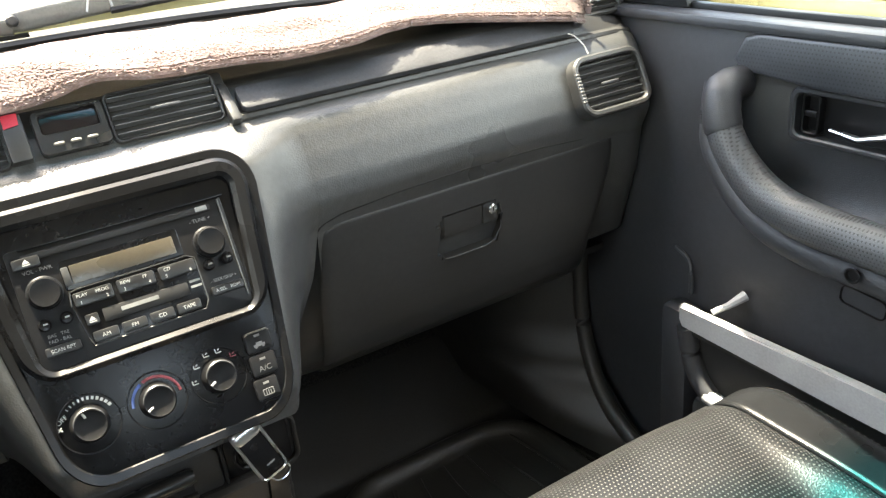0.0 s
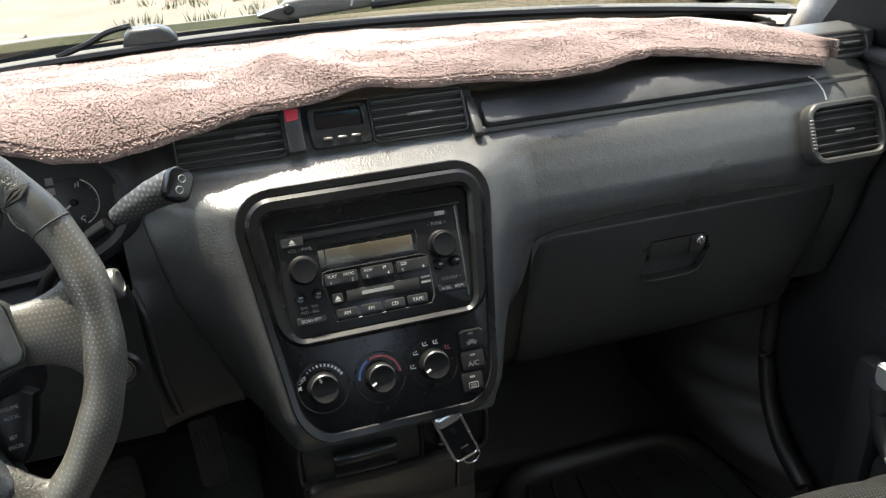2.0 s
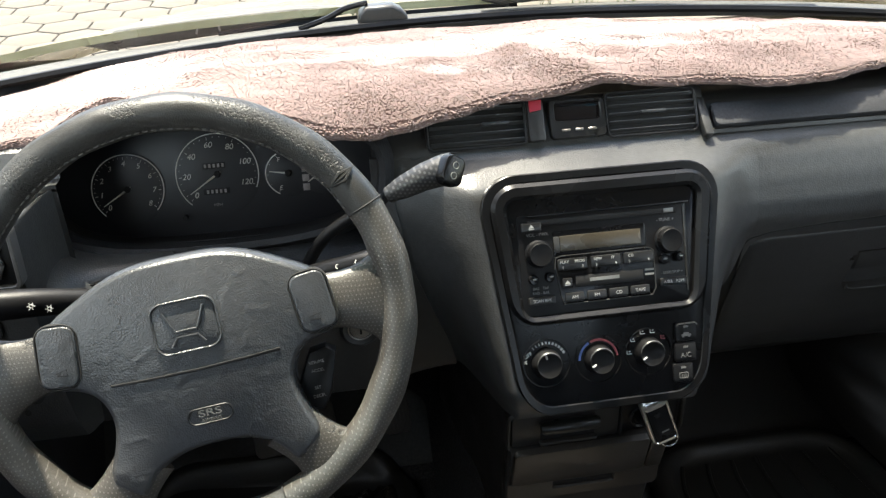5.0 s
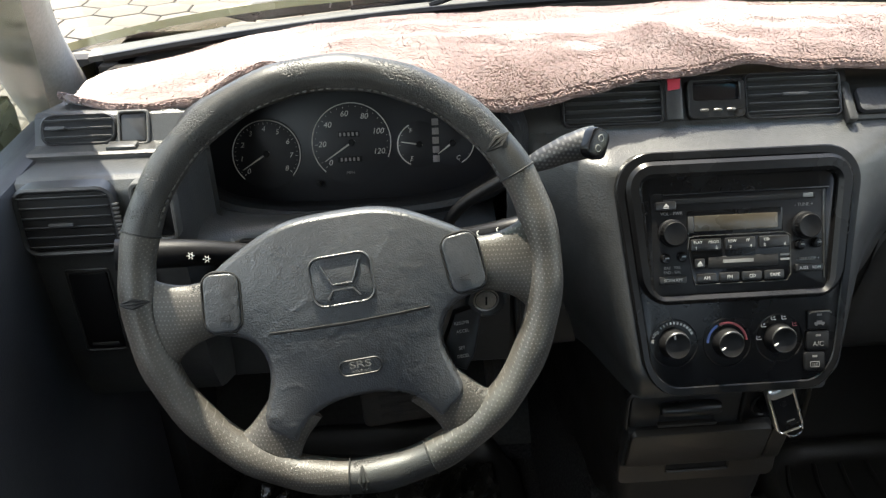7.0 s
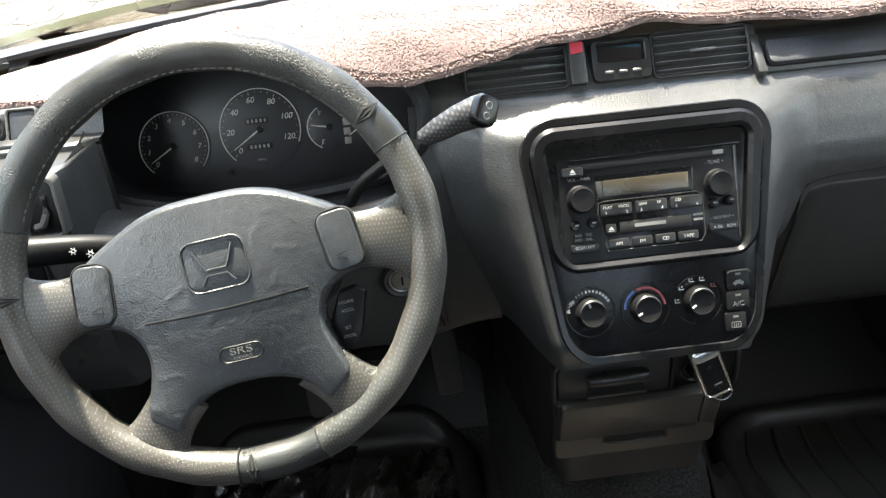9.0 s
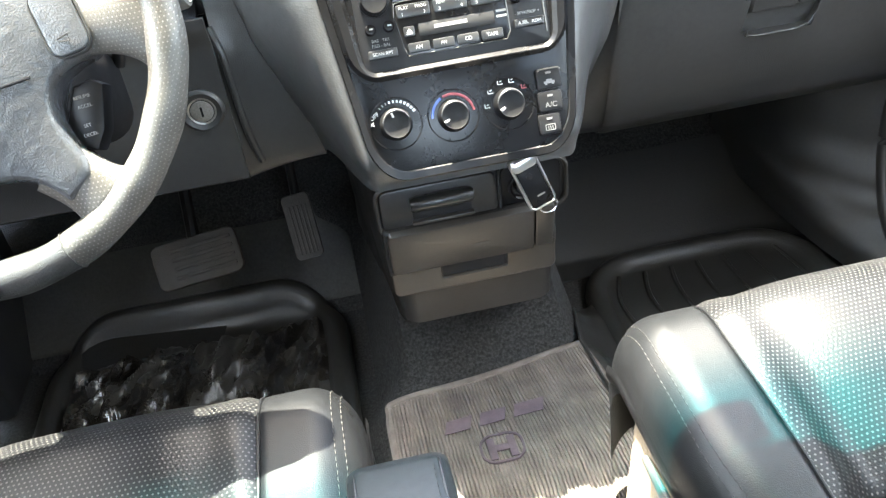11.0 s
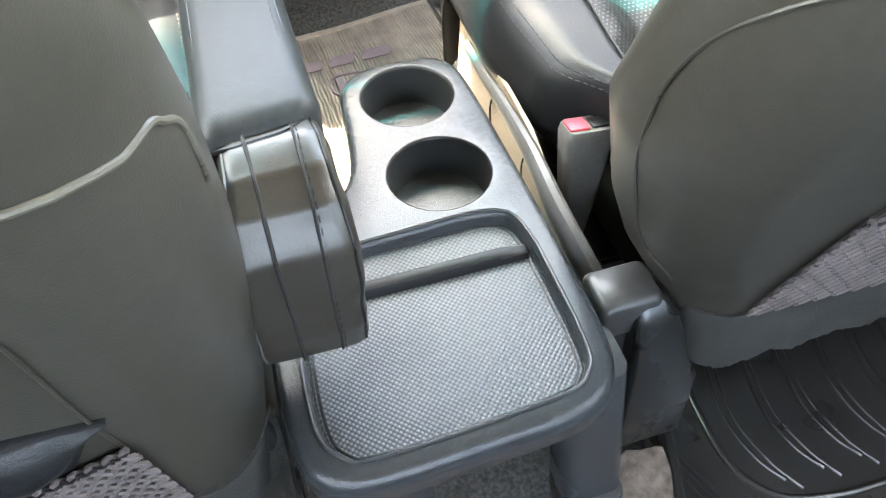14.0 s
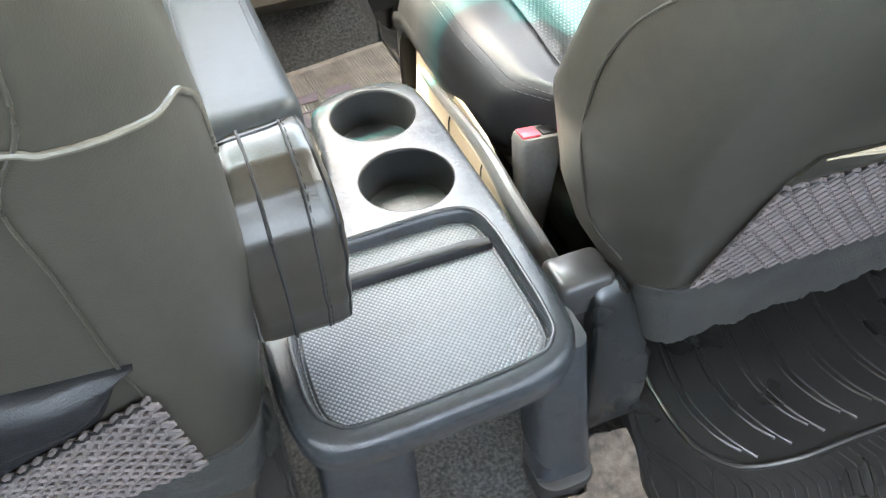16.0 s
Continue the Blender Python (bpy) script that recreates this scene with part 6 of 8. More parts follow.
def steering_wheel():
    t = thing("steering_wheel", (-0.404, 0.645, 0.667), "worn grey leather steering wheel with four spokes", "steering wheel")
    R = 0.1675

    def rim_bit(a0, a1, grow=0.0, k=40):
        bm = bmesh.new()
        pts = [WF @ Vector((R * math.cos(radians(a0 + (a1 - a0) * i / k)), R * math.sin(radians(a0 + (a1 - a0) * i / k)), 0)) for i in range(k + 1)]
        N = (WF.to_3x3() @ Vector((0, 0, 1)))
        tube(bm, pts, [0.0150 + grow + 0.0005 * math.sin((a0 + (a1 - a0) * i / k) * 0.33) for i in range(k + 1)], n=14, flat=1.12, up=N)
        return bm
    part("rim_top", rim_bit(22, 158), M_WHEEL, t, "worn smooth rim leather")
    part("rim_left", rim_bit(158, 262), M_WPERF, t, "perforated rim leather")
    part("rim_bottom", rim_bit(262, 286), M_WHEEL, t)
    part("rim_right", rim_bit(286, 382), M_WPERF, t, "perforated rim leather")
    # seams and tears in the cover
    for a in (22, 158, 262, 286):
        bm = bmesh.new()
        c, s = math.cos(radians(a)), math.sin(radians(a))
        e = [WF @ Vector((c * (R + 0.0155 * math.cos(q)), s * (R + 0.0155 * math.cos(q)), 0.0172 * math.sin(q))) for q in (2 * math.pi * i / 18 for i in range(18))]
        tube(bm, e, 0.0008, n=5, loop=True)
        part("seam", bm, M_STITCH, t)
    for a in (32, 177, 266):
        bm = bmesh.new()
        c, s = math.cos(radians(a)), math.sin(radians(a))
        for d in (-0.0035, 0.0, 0.0035):
            pts = [WF @ Vector((c * (R + r) - s * (d * (1 - abs(r) / 0.012)), s * (R + r) + c * (d * (1 - abs(r) / 0.012)), 0.0168 * math.sqrt(max(0.05, 1 - (r / 0.0155) ** 2)) + 0.0006)) for r in (-0.012, -0.006, 0.0, 0.006, 0.012)]
            tube(bm, pts, [0.0006, 0.0013, 0.0015, 0.0013, 0.0006], n=5)
        part("tear", bm, M_STITCH, t, "torn cover with loose threads")
    bm = bmesh.new()
    stitches(bm, [WF @ Vector((0.1535 * math.cos(radians(a)), 0.1535 * math.sin(radians(a)), 0.007)) for a in range(24, 157, 2)], 0.0042, 0.0022, 0.0011)
    part("stitching", bm, M_HINGE, t, "pale grey stitching")
    # spokes
    for s in (1, -1):
        def spoke(name, keys, s=s):
            """keys: centre x, y, direction in degrees, width and height, from the pad out to the rim."""
            run = bez([(k[0], k[1], k[3]) for k in keys], 5)
            angs = bez([(k[2], k[4], 0) for k in keys], 5)
            bm = bmesh.new()
            rings = []
            for (x, y, w), (ang, h, _) in zip(run, angs):
                d = Vector((-math.sin(radians(ang)), math.cos(radians(ang)), 0))
                rings.append([WF @ Vector((s * (x + d.x * w / 2 * math.cos(q)), y + d.y * w / 2 * math.cos(q), h / 2 * math.sin(q))) for q in (2 * math.pi * i / 20 for i in range(20))])
            loft(bm, rings)
            part(name, bm, M_WPERF, t, "perforated leather spoke", 60)
        spoke("upper_spoke", ((0.095, -0.006, 0, 0.046, 0.020), (0.112, -0.007, 0, 0.046, 0.021), (0.128, -0.009, -2, 0.050, 0.021), (0.142, -0.011, -4, 0.062, 0.021), (0.152, -0.013, -5, 0.080, 0.019), (0.161, -0.014, -5, 0.098, 0.014)))
        spoke("lower_spoke", ((0.056, -0.098, -54, 0.046, 0.020), (0.070, -0.113, -54, 0.045, 0.021), (0.080, -0.125, -55, 0.050, 0.021), (0.085, -0.131, -56, 0.060, 0.021), (0.089, -0.136, -57, 0.074, 0.018), (0.0925, -0.1405, -57, 0.086, 0.013)))
    # airbag pad
    half = bez([(0.0, 0.056, 0), (0.030, 0.055, 0), (0.055, 0.049, 0), (0.080, 0.037, 0), (0.102, 0.024, 0), (0.116, 0.010, 0), (0.120, -0.006, 0), (0.118, -0.022, 0), (0.109, -0.030, 0), (0.094, -0.034, 0), (0.082, -0.041, 0), (0.075, -0.053, 0), (0.0735, -0.068, 0), (0.078, -0.086, 0), (0.084, -0.102, 0), (0.083, -0.113, 0), (0.070, -0.124, 0), (0.060, -0.128, 0), (0.054, -0.121, 0), (0.044, -0.110, 0), (0.030, -0.103, 0), (0.014, -0.0995, 0), (0.0, -0.099, 0)], 3)
    half = [(p.x, p.y) for p in half]
    out = half + [(-x, y) for x, y in half[-2:0:-1]]
    out = out[::-1]
    bm = bmesh.new()
    rings = []
    for dz, ins in ((-0.030, 0.002), (-0.006, 0.0), (0.003, 0.0007), (0.007, 0.0018), (0.0100, 0.0035), (0.0114, 0.0052), (0.0120, 0.0066)):
        rings.append([WF @ Vector((x, y, dz)) for x, y in inset(out, ins)])
    rows = loft(bm, rings, cap=False)
    for row in (rows[0], rows[-1]):
        bmesh.ops.triangle_fill(bm, edges=[bm.edges.get((row[i], row[(i + 1) % len(row)])) for i in range(len(row))], use_beauty=True)
    bmesh.ops.recalc_face_normals(bm, faces=bm.faces)
    pad = part("airbag_pad", bm, M_PAD, t, "blue-grey grained airbag pad", 60)
    bm = bmesh.new()
    tube(bm, [WF @ Vector((x, -0.036 + 0.002 * (x / 0.066) ** 2, 0.0124)) for x in (-0.066, -0.04, 0, 0.04, 0.066)], 0.0011, n=6)
    part("crease", bm, M_BLACK, pad)
    bm = bmesh.new()
    frame_ring(bm, rrect(0.052, 0.042, 0.010, 6, -0.001, 0.0), rrect(0.0485, 0.0385, 0.009, 6, -0.001, 0.0), 0.008, 0.0142, WF, 0.0012)
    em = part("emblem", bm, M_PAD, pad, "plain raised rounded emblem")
    bm = bmesh.new()
    plate(bm, rrect(0.048, 0.038, 0.009, 6, -0.001, 0.0), 0.006, 0.0126, WF, 0.0005)
    part("emblem_field", bm, M_PAD, em)
    bm = bmesh.new()
    for pts in ([(-0.017, 0.014), (-0.012, 0.002), (-0.009, -0.0035), (0.007, -0.0035), (0.010, 0.002), (0.015, 0.014)], [(-0.014, -0.015), (-0.009, -0.008), (0.007, -0.008), (0.012, -0.015)]):
        tube(bm, [WF @ Vector((x, y, 0.0135)) for x, y in pts], 0.0010, n=6)
    part("emblem_ridge", bm, M_PAD, em)
    bm = bmesh.new()
    frame_ring(bm, rrect(0.036, 0.0135, 0.0065, 6, 0.002, -0.073), rrect(0.0335, 0.011, 0.0053, 6, 0.002, -0.073), 0.008, 0.0132, WF, 0.0006)
    part("badge_rim", bm, M_BLACK, pad)
    words("SRS", 0.0082, WF @ Matrix.Translation((0.002, -0.0712, 0.0128)), M_PRINTFAINT, pad, stretch=1.5)
    words("AIRBAG", 0.0036, WF @ Matrix.Translation((0.002, -0.0768, 0.0128)), M_PRINTFAINT, pad, stretch=1.3)
    for s in (1, -1):
        bm = bmesh.new()
        q = WF @ Matrix.Translation((s * 0.099, -0.003, 0)) @ Matrix.Rotation(radians(s * 6), 4, "Z")
        frame_ring(bm, rrect(0.033, 0.052, 0.012, 5), rrect(0.029, 0.048, 0.010, 5), 0.0, 0.0126, q, 0.0008)
        part("horn_gap", bm, M_VOID, t)
        bm = bmesh.new()
        plate(bm, rrect(0.0285, 0.0475, 0.008, 5), 0.0, 0.0142, q, 0.0018, 3)
        h = part("horn_button", bm, M_PAD, t, "grey horn button")
        bm = bmesh.new()
        tube(bm, [WF @ Vector((s * 0.098 + dx, -0.016 + dy, 0.0153)) for dx, dy in ((-0.004, 0.001), (0.004, 0.003), (0.004, -0.002), (-0.004, -0.0005))], 0.0005, n=4)
        part("horn_mark", bm, M_BLACK, h)
    # cruise switches by the right spoke
    bm = bmesh.new()
    plate(bm, [(0.086, -0.046), (0.100, -0.044), (0.108, -0.050), (0.098, -0.082), (0.088, -0.096), (0.076, -0.090), (0.073, -0.070)][::-1], -0.030, -0.006, WF, 0.003)
    c = part("cruise_switch", bm, M_BLACK, t, "black cruise switch with pale words")
    for s, y in (("RESUME", -0.055), ("ACCEL", -0.062), ("SET", -0.076), ("DECEL", -0.083)):
        words(s, 0.0036, WF @ Matrix.Translation((0.090 - (y < -0.07) * 0.003, y, -0.0056)), M_PRINTDIM, c)
    bm = bmesh.new()
    spin(bm, [(0.055, -0.075), (0.062, -0.04), (0.050, -0.018)], WF @ Matrix.Translation((0, -0.02, 0)), 28)
    part("hub", bm, M_BLACK, t)


steering_wheel()


def column():
    t = thing("steering_column", (-0.404, 0.80, 0.5), "dark grey plastic steering column shroud with key lock", "steering column")
    bm = bmesh.new()
    rings = []
    for d, w, h in ((0.055, 0.110, 0.080), (0.075, 0.138, 0.086), (0.16, 0.150, 0.096), (0.26, 0.150, 0.106)):
        m = WF @ Matrix.Translation((0, -0.022, -d)) @ Matrix.Rotation(radians(-6.6), 4, "Z")
        rings.append([m @ Vector((x, y, 0)) for x, y in rrect(w, h, 0.035, 6)])
    loft(bm, rings)
    part("shroud", bm, M_BLACK, t)
    m = face((-0.263, 0.842, 0.508), 0)
    bm = bmesh.new()
    spin(bm, [(0.024, -0.006), (0.0235, 0.003), (0.020, 0.006), (0.0165, 0.004)], m, 28)
    part("lock_collar", bm, M_DASHLOW, t)
    bm = bmesh.new()
    spin(bm, [(0.0155, -0.02), (0.0155, 0.003), (0.0145, 0.0048), (0.0120, 0.0036), (0.0115, 0.0050), (0.0001, 0.006)], m, 28)
    k = part("ignition_lock", bm, M_STEEL, t, "steel ignition lock")
    bm = bmesh.new()
    box(bm, (0, 0, 0.0058), (0.0022, 0.011, 0.001), 0, m)
    part("key_slot", bm, M_BLACK, k)

    def stalk(name, pts, rad, label, mats):
        s = thing(name, pts[0], label, "stalk")
        bm = bmesh.new()
        tube(bm, bez(pts, 6), [rad[0] + (rad[1] - rad[0]) * i / (6 * (len(pts) - 1)) for i in range(6 * (len(pts) - 1) + 1)], n=14)
        part("arm", bm, mats, s)
        return s
    s = stalk("light_stalk", [(-0.455, 0.760, 0.622), (-0.50, 0.745, 0.637), (-0.545, 0.730, 0.650), (-0.61, 0.715, 0.660)], (0.008, 0.0150), "black light stalk with white symbols", M_BLACK)
    bm = bmesh.new()
    for dx in (0.0, 0.014):
        q = face((-0.545 + dx, 0.716, 0.655 - dx * 0.3), 30)
        frame_ring(bm, circle(0.0019, 12), circle(0.0012, 12), -0.001, 0.001, q, 0.0002)
        for k in range(6):
            box(bm, (0.0029, 0, 0.0005), (0.0012, 0.0006, 0.0006), 0, q @ Matrix.Rotation(k * math.pi / 3, 4, "Z"))
    part("symbols", bm, M_PRINT, s)
    s = stalk("wiper_stalk", [(-0.345, 0.775, 0.612), (-0.305, 0.752, 0.636), (-0.265, 0.737, 0.651), (-0.232, 0.733, 0.659)], (0.009, 0.0125), "black wiper stalk with white symbols", M_BLACK)
    way = Vector((0.033, -0.004, 0.008)).normalized()
    bm = bmesh.new()
    spin(bm, [(0.0128, -0.006), (0.0132, 0.0), (0.0120, 0.0035), (0.0090, 0.0045), (0.0088, 0.0030), (0.0001, 0.0030)], Matrix.Translation((-0.232, 0.733, 0.659)) @ way.to_track_quat("Z", "Y").to_matrix().to_4x4(), 20)
    part("end_knob", bm, M_HINGE, s, "grey ringed end knob")
    bm = bmesh.new()
    for k in range(4):
        q = face(Vector((-0.300, 0.740, 0.6465)) + Vector((0.0178, -0.0055, 0.0058)) * k, 40)
        frame_ring(bm, circle(0.0026, 12), circle(0.0016, 12), -0.001, 0.0012, q, 0.0002)
        box(bm, (0.006, 0.001, 0), (0.0035, 0.0020, 0.0010), 0, q)
        box(bm, (0.006, -0.003, 0), (0.0022, 0.0016, 0.0010), 0, q)
    part("symbols", bm, M_PRINT, s)
    bm = bmesh.new()
    for x in (0.45, 0.78):
        p = Vector((-0.345, 0.775, 0.612)).lerp(Vector((-0.232, 0.733, 0.659)), x) + Vector((0, -0.0035, 0.002))
        tube(bm, [p - way * 0.0012, p + way * 0.0012], 0.0128, n=16)
    part("grip_ring", bm, M_GLOSS, s)
    g = thing("gear_lever", (-0.31, 0.82, 0.58), "black column gear lever with a dimpled grip", "gear lever")
    bm = bmesh.new()
    tube(bm, bez([(-0.325, 0.83, 0.575), (-0.2975, 0.815, 0.635), (-0.2575, 0.80, 0.672), (-0.2345, 0.795, 0.687)], 6), 0.0065, n=10)
    part("rod", bm, M_BLACK, g)
    bm = bmesh.new()
    ax = [Vector((-0.2270, 0.7945, 0.692)), Vector((-0.2130, 0.790, 0.7005)), Vector((-0.1925, 0.787, 0.711)), Vector((-0.1745, 0.783, 0.718)), Vector((-0.1645, 0.781, 0.721))]
    tube(bm, ax, [0.0080, 0.0112, 0.0134, 0.0150, 0.0148], n=16)
    part("grip", bm, M_GRIP, g, "dimpled black grip")
    q = face((-0.1690, 0.769, 0.723), 35, -20) @ Matrix.Rotation(radians(30), 4, "Y")
    bm = bmesh.new()
    plate(bm, rrect(0.023, 0.029, 0.008, 5), -0.006, 0.0055, q, 0.002)
    e = part("end_cap", bm, M_GLOSS, g)
    bm = bmesh.new()
    frame_ring(bm, circle(0.0035, 14, 0, 0.005), circle(0.0028, 14, 0, 0.005), 0.004, 0.0062, q, 0.0002)
    frame_ring(bm, circle(0.0035, 14, 0, -0.005), circle(0.0028, 14, 0, -0.005), 0.004, 0.0062, q, 0.0002)
    part("marks", bm, M_PRINTDIM, e)


M_GRIP = dotted(mat("dimpled_black_grip", (0.02, 0.02, 0.021), 0.42, bump=0.1), 0.0042, (0.07, 0.07, 0.07), 0.28, axes=(0, 2))
column()


def pedals():
    t = thing("brake_pedal", (-0.365, 1.05, 0.17), "black ribbed rubber brake pedal", "pedal")
    m = face((-0.368, 1.040, 0.200), 38, 6)
    bm = bmesh.new()
    plate(bm, rrect(0.125, 0.068, 0.012, 5), -0.012, 0.0, m, 0.004)
    part("pad", bm, M_PEDAL, t)
    for i in range(4):
        bm = bmesh.new()
        box(bm, (0.01, -0.02 + i * 0.0135, 0.001), (0.088, 0.005, 0.004), 0.001, m)
        part("rib", bm, M_PEDAL, t)
    bm = bmesh.new()
    tube(bm, [m @ Vector((0, 0.02, -0.01)), (-0.37, 1.16, 0.34), (-0.37, 1.24, 0.5)], 0.009, n=8)
    part("arm", bm, M_BLACK, t)
    t = thing("accelerator_pedal", (-0.215, 1.06, 0.16), "narrow black ribbed accelerator pedal", "pedal")
    m = face((-0.213, 1.075, 0.198), 30, 4)
    bm = bmesh.new()
    plate(bm, rrect(0.042, 0.10, 0.008, 5), -0.010, 0.0, m, 0.003)
    part("pad", bm, M_PEDAL, t)
    for i in range(5):
        bm = bmesh.new()
        box(bm, (-0.012 + i * 0.006, -0.005, 0.001), (0.0028, 0.075, 0.003), 0.0008, m)
        part("rib", bm, M_PEDAL, t)
    bm = bmesh.new()
    tube(bm, [m @ Vector((0, 0.03, -0.008)), (-0.213, 1.18, 0.36), (-0.213, 1.26, 0.5)], 0.007, n=8)
    part("arm", bm, M_BLACK, t)


M_PEDAL = mat("dusty_pedal_rubber", (0.050, 0.045, 0.039), 0.6, var=0.4, vscale=30, bump=0.3, bscale=500)
pedals()


# ---------------------------------------------------------------- towel over the dashboard
EDGE = [(-0.71, 0.935, 0.735), (-0.66, 0.905, 0.731), (-0.6, 0.897, 0.73), (-0.555, 0.895, 0.735), (-0.52, 0.89, 0.76), (-0.485, 0.88, 0.776), (-0.44, 0.868, 0.777), (-0.38, 0.858, 0.768), (-0.32, 0.854, 0.75), (-0.275, 0.856, 0.73), (-0.235, 0.866, 0.722), (-0.16, 0.89, 0.727), (-0.09, 0.903, 0.738), (0.0, 0.914, 0.7385), (0.076, 0.917, 0.7395), (0.16, 0.911, 0.739), (0.22, 0.899, 0.736), (0.3, 0.901, 0.737), (0.345, 0.916, 0.739), (0.38, 0.925, 0.74), (0.42, 0.916, 0.737), (0.5, 0.9, 0.726), (0.585, 0.884, 0.714), (0.62, 0.905, 0.703)]


def towel():
    t = thing("towel", (0, 1.0, 0.74), "dusty pink terry towel spread over the dashboard", "towel")
    ey, ez = [(x, y) for x, y, z in EDGE], [(x, z) for x, y, z in EDGE]

    def f(u, v, lift=0.0):
        x = -0.715 + 1.335 * u
        y0, z0 = lin(x, ey), lin(x, ez)
        yb = 1.168 - 0.10 * (x / 0.70) ** 2 + 0.032 * smooth((-0.15 - x) / 0.25)
        if x > 0.54:
            yb -= 0.20 * ((x - 0.54) / 0.08) ** 2
        y = y0 + (yb - y0) * v
        deck = lin(abs(x), [(0.0, 0.765), (0.25, 0.763), (0.40, 0.757), (0.52, 0.748), (0.64, 0.732), (0.73, 0.722)])
        deck = deck - 0.012 * (1 - v) - 0.018 * smooth((v - 0.45) / 0.55) + 0.022 * math.exp(-((x + 0.41) / 0.12) ** 2) * (1 - v) ** 2
        rise = 1 - (1 - min(1.0, v * 3.0)) ** 2
        z = z0 + (deck - z0) * rise
        z += (0.006 * noise.noise((x * 7, y * 11, 0.3)) + 0.0035 * noise.noise((x * 21, y * 26, 1.3))) * min(1.0, 0.3 + v * 4)
        z += 0.010 * math.exp(-((x - 0.02 - (y - 0.93) * -0.8) / 0.035) ** 2) * (1 - v)
        y -= 0.004 * noise.noise((x * 40, 0.2, 4.0)) * (1 - v)
        return Vector((x, y, z + 0.006 + lift))
    bm = bmesh.new()
    sheet(bm, f, 200, 44)
    slab(bm, (0, 0.002, -0.009))
    part("cloth", bm, M_TOWEL, t, "", 80)
    # bound hem along the front edge
    bm = bmesh.new()
    tube(bm, [f(i / 200, 0.0) + Vector((0, 0.001 + 0.001 * math.sin(i * 1.7), -0.005)) for i in range(201)], 0.0036, n=6)
    part("hem", bm, M_TOWEL, t, "folded hem")
    # pile: short curled loops
    rng = np.random.default_rng(7)
    verts, faces = [], []
    for _ in range(210000):
        u, v = rng.random(), rng.random() ** 1.2
        p = f(u, v)
        if v < 0.02:
            p.z -= 0.009 * rng.random()
        a = -1.2 + 1.5 * noise.noise((p.x * 14, p.y * 14, 7.0)) + 2.2 * (rng.random() - 0.5)
        l = 0.0021 + 0.0016 * rng.random()
        w = 0.0007 + 0.0005 * rng.random()
        lean = Vector((math.cos(a), math.sin(a), 0)) * l * (0.5 + 0.5 * rng.random())
        lean.y -= 0.0015
        side = Vector((-math.sin(a), math.cos(a), 0)) * w
        up = Vector((0, -0.35 * (v < 0.1), 0.62)) * l
        k = len(verts)
        mid, tip = p + lean * 0.35 + up * 0.8, p + lean + up * 0.75
        verts += [p - side, p + side, mid + side, mid - side, tip + side * 0.5, tip - side * 0.5]
        faces += [(k, k + 1, k + 2, k + 3), (k + 3, k + 2, k + 4, k + 5)]
    me = bpy.data.meshes.new("terry_surface")
    me.from_pydata([tuple(v) for v in verts], [], faces)
    me.materials.append(M_TUFT)
    pile = new("terry_surface", me)
    pile.parent = t
    pile.matrix_parent_inverse = Matrix.Translation(-Vector(t["base"]))
    tagged(pile, "short pink terry loops", kind="stuff")


towel()


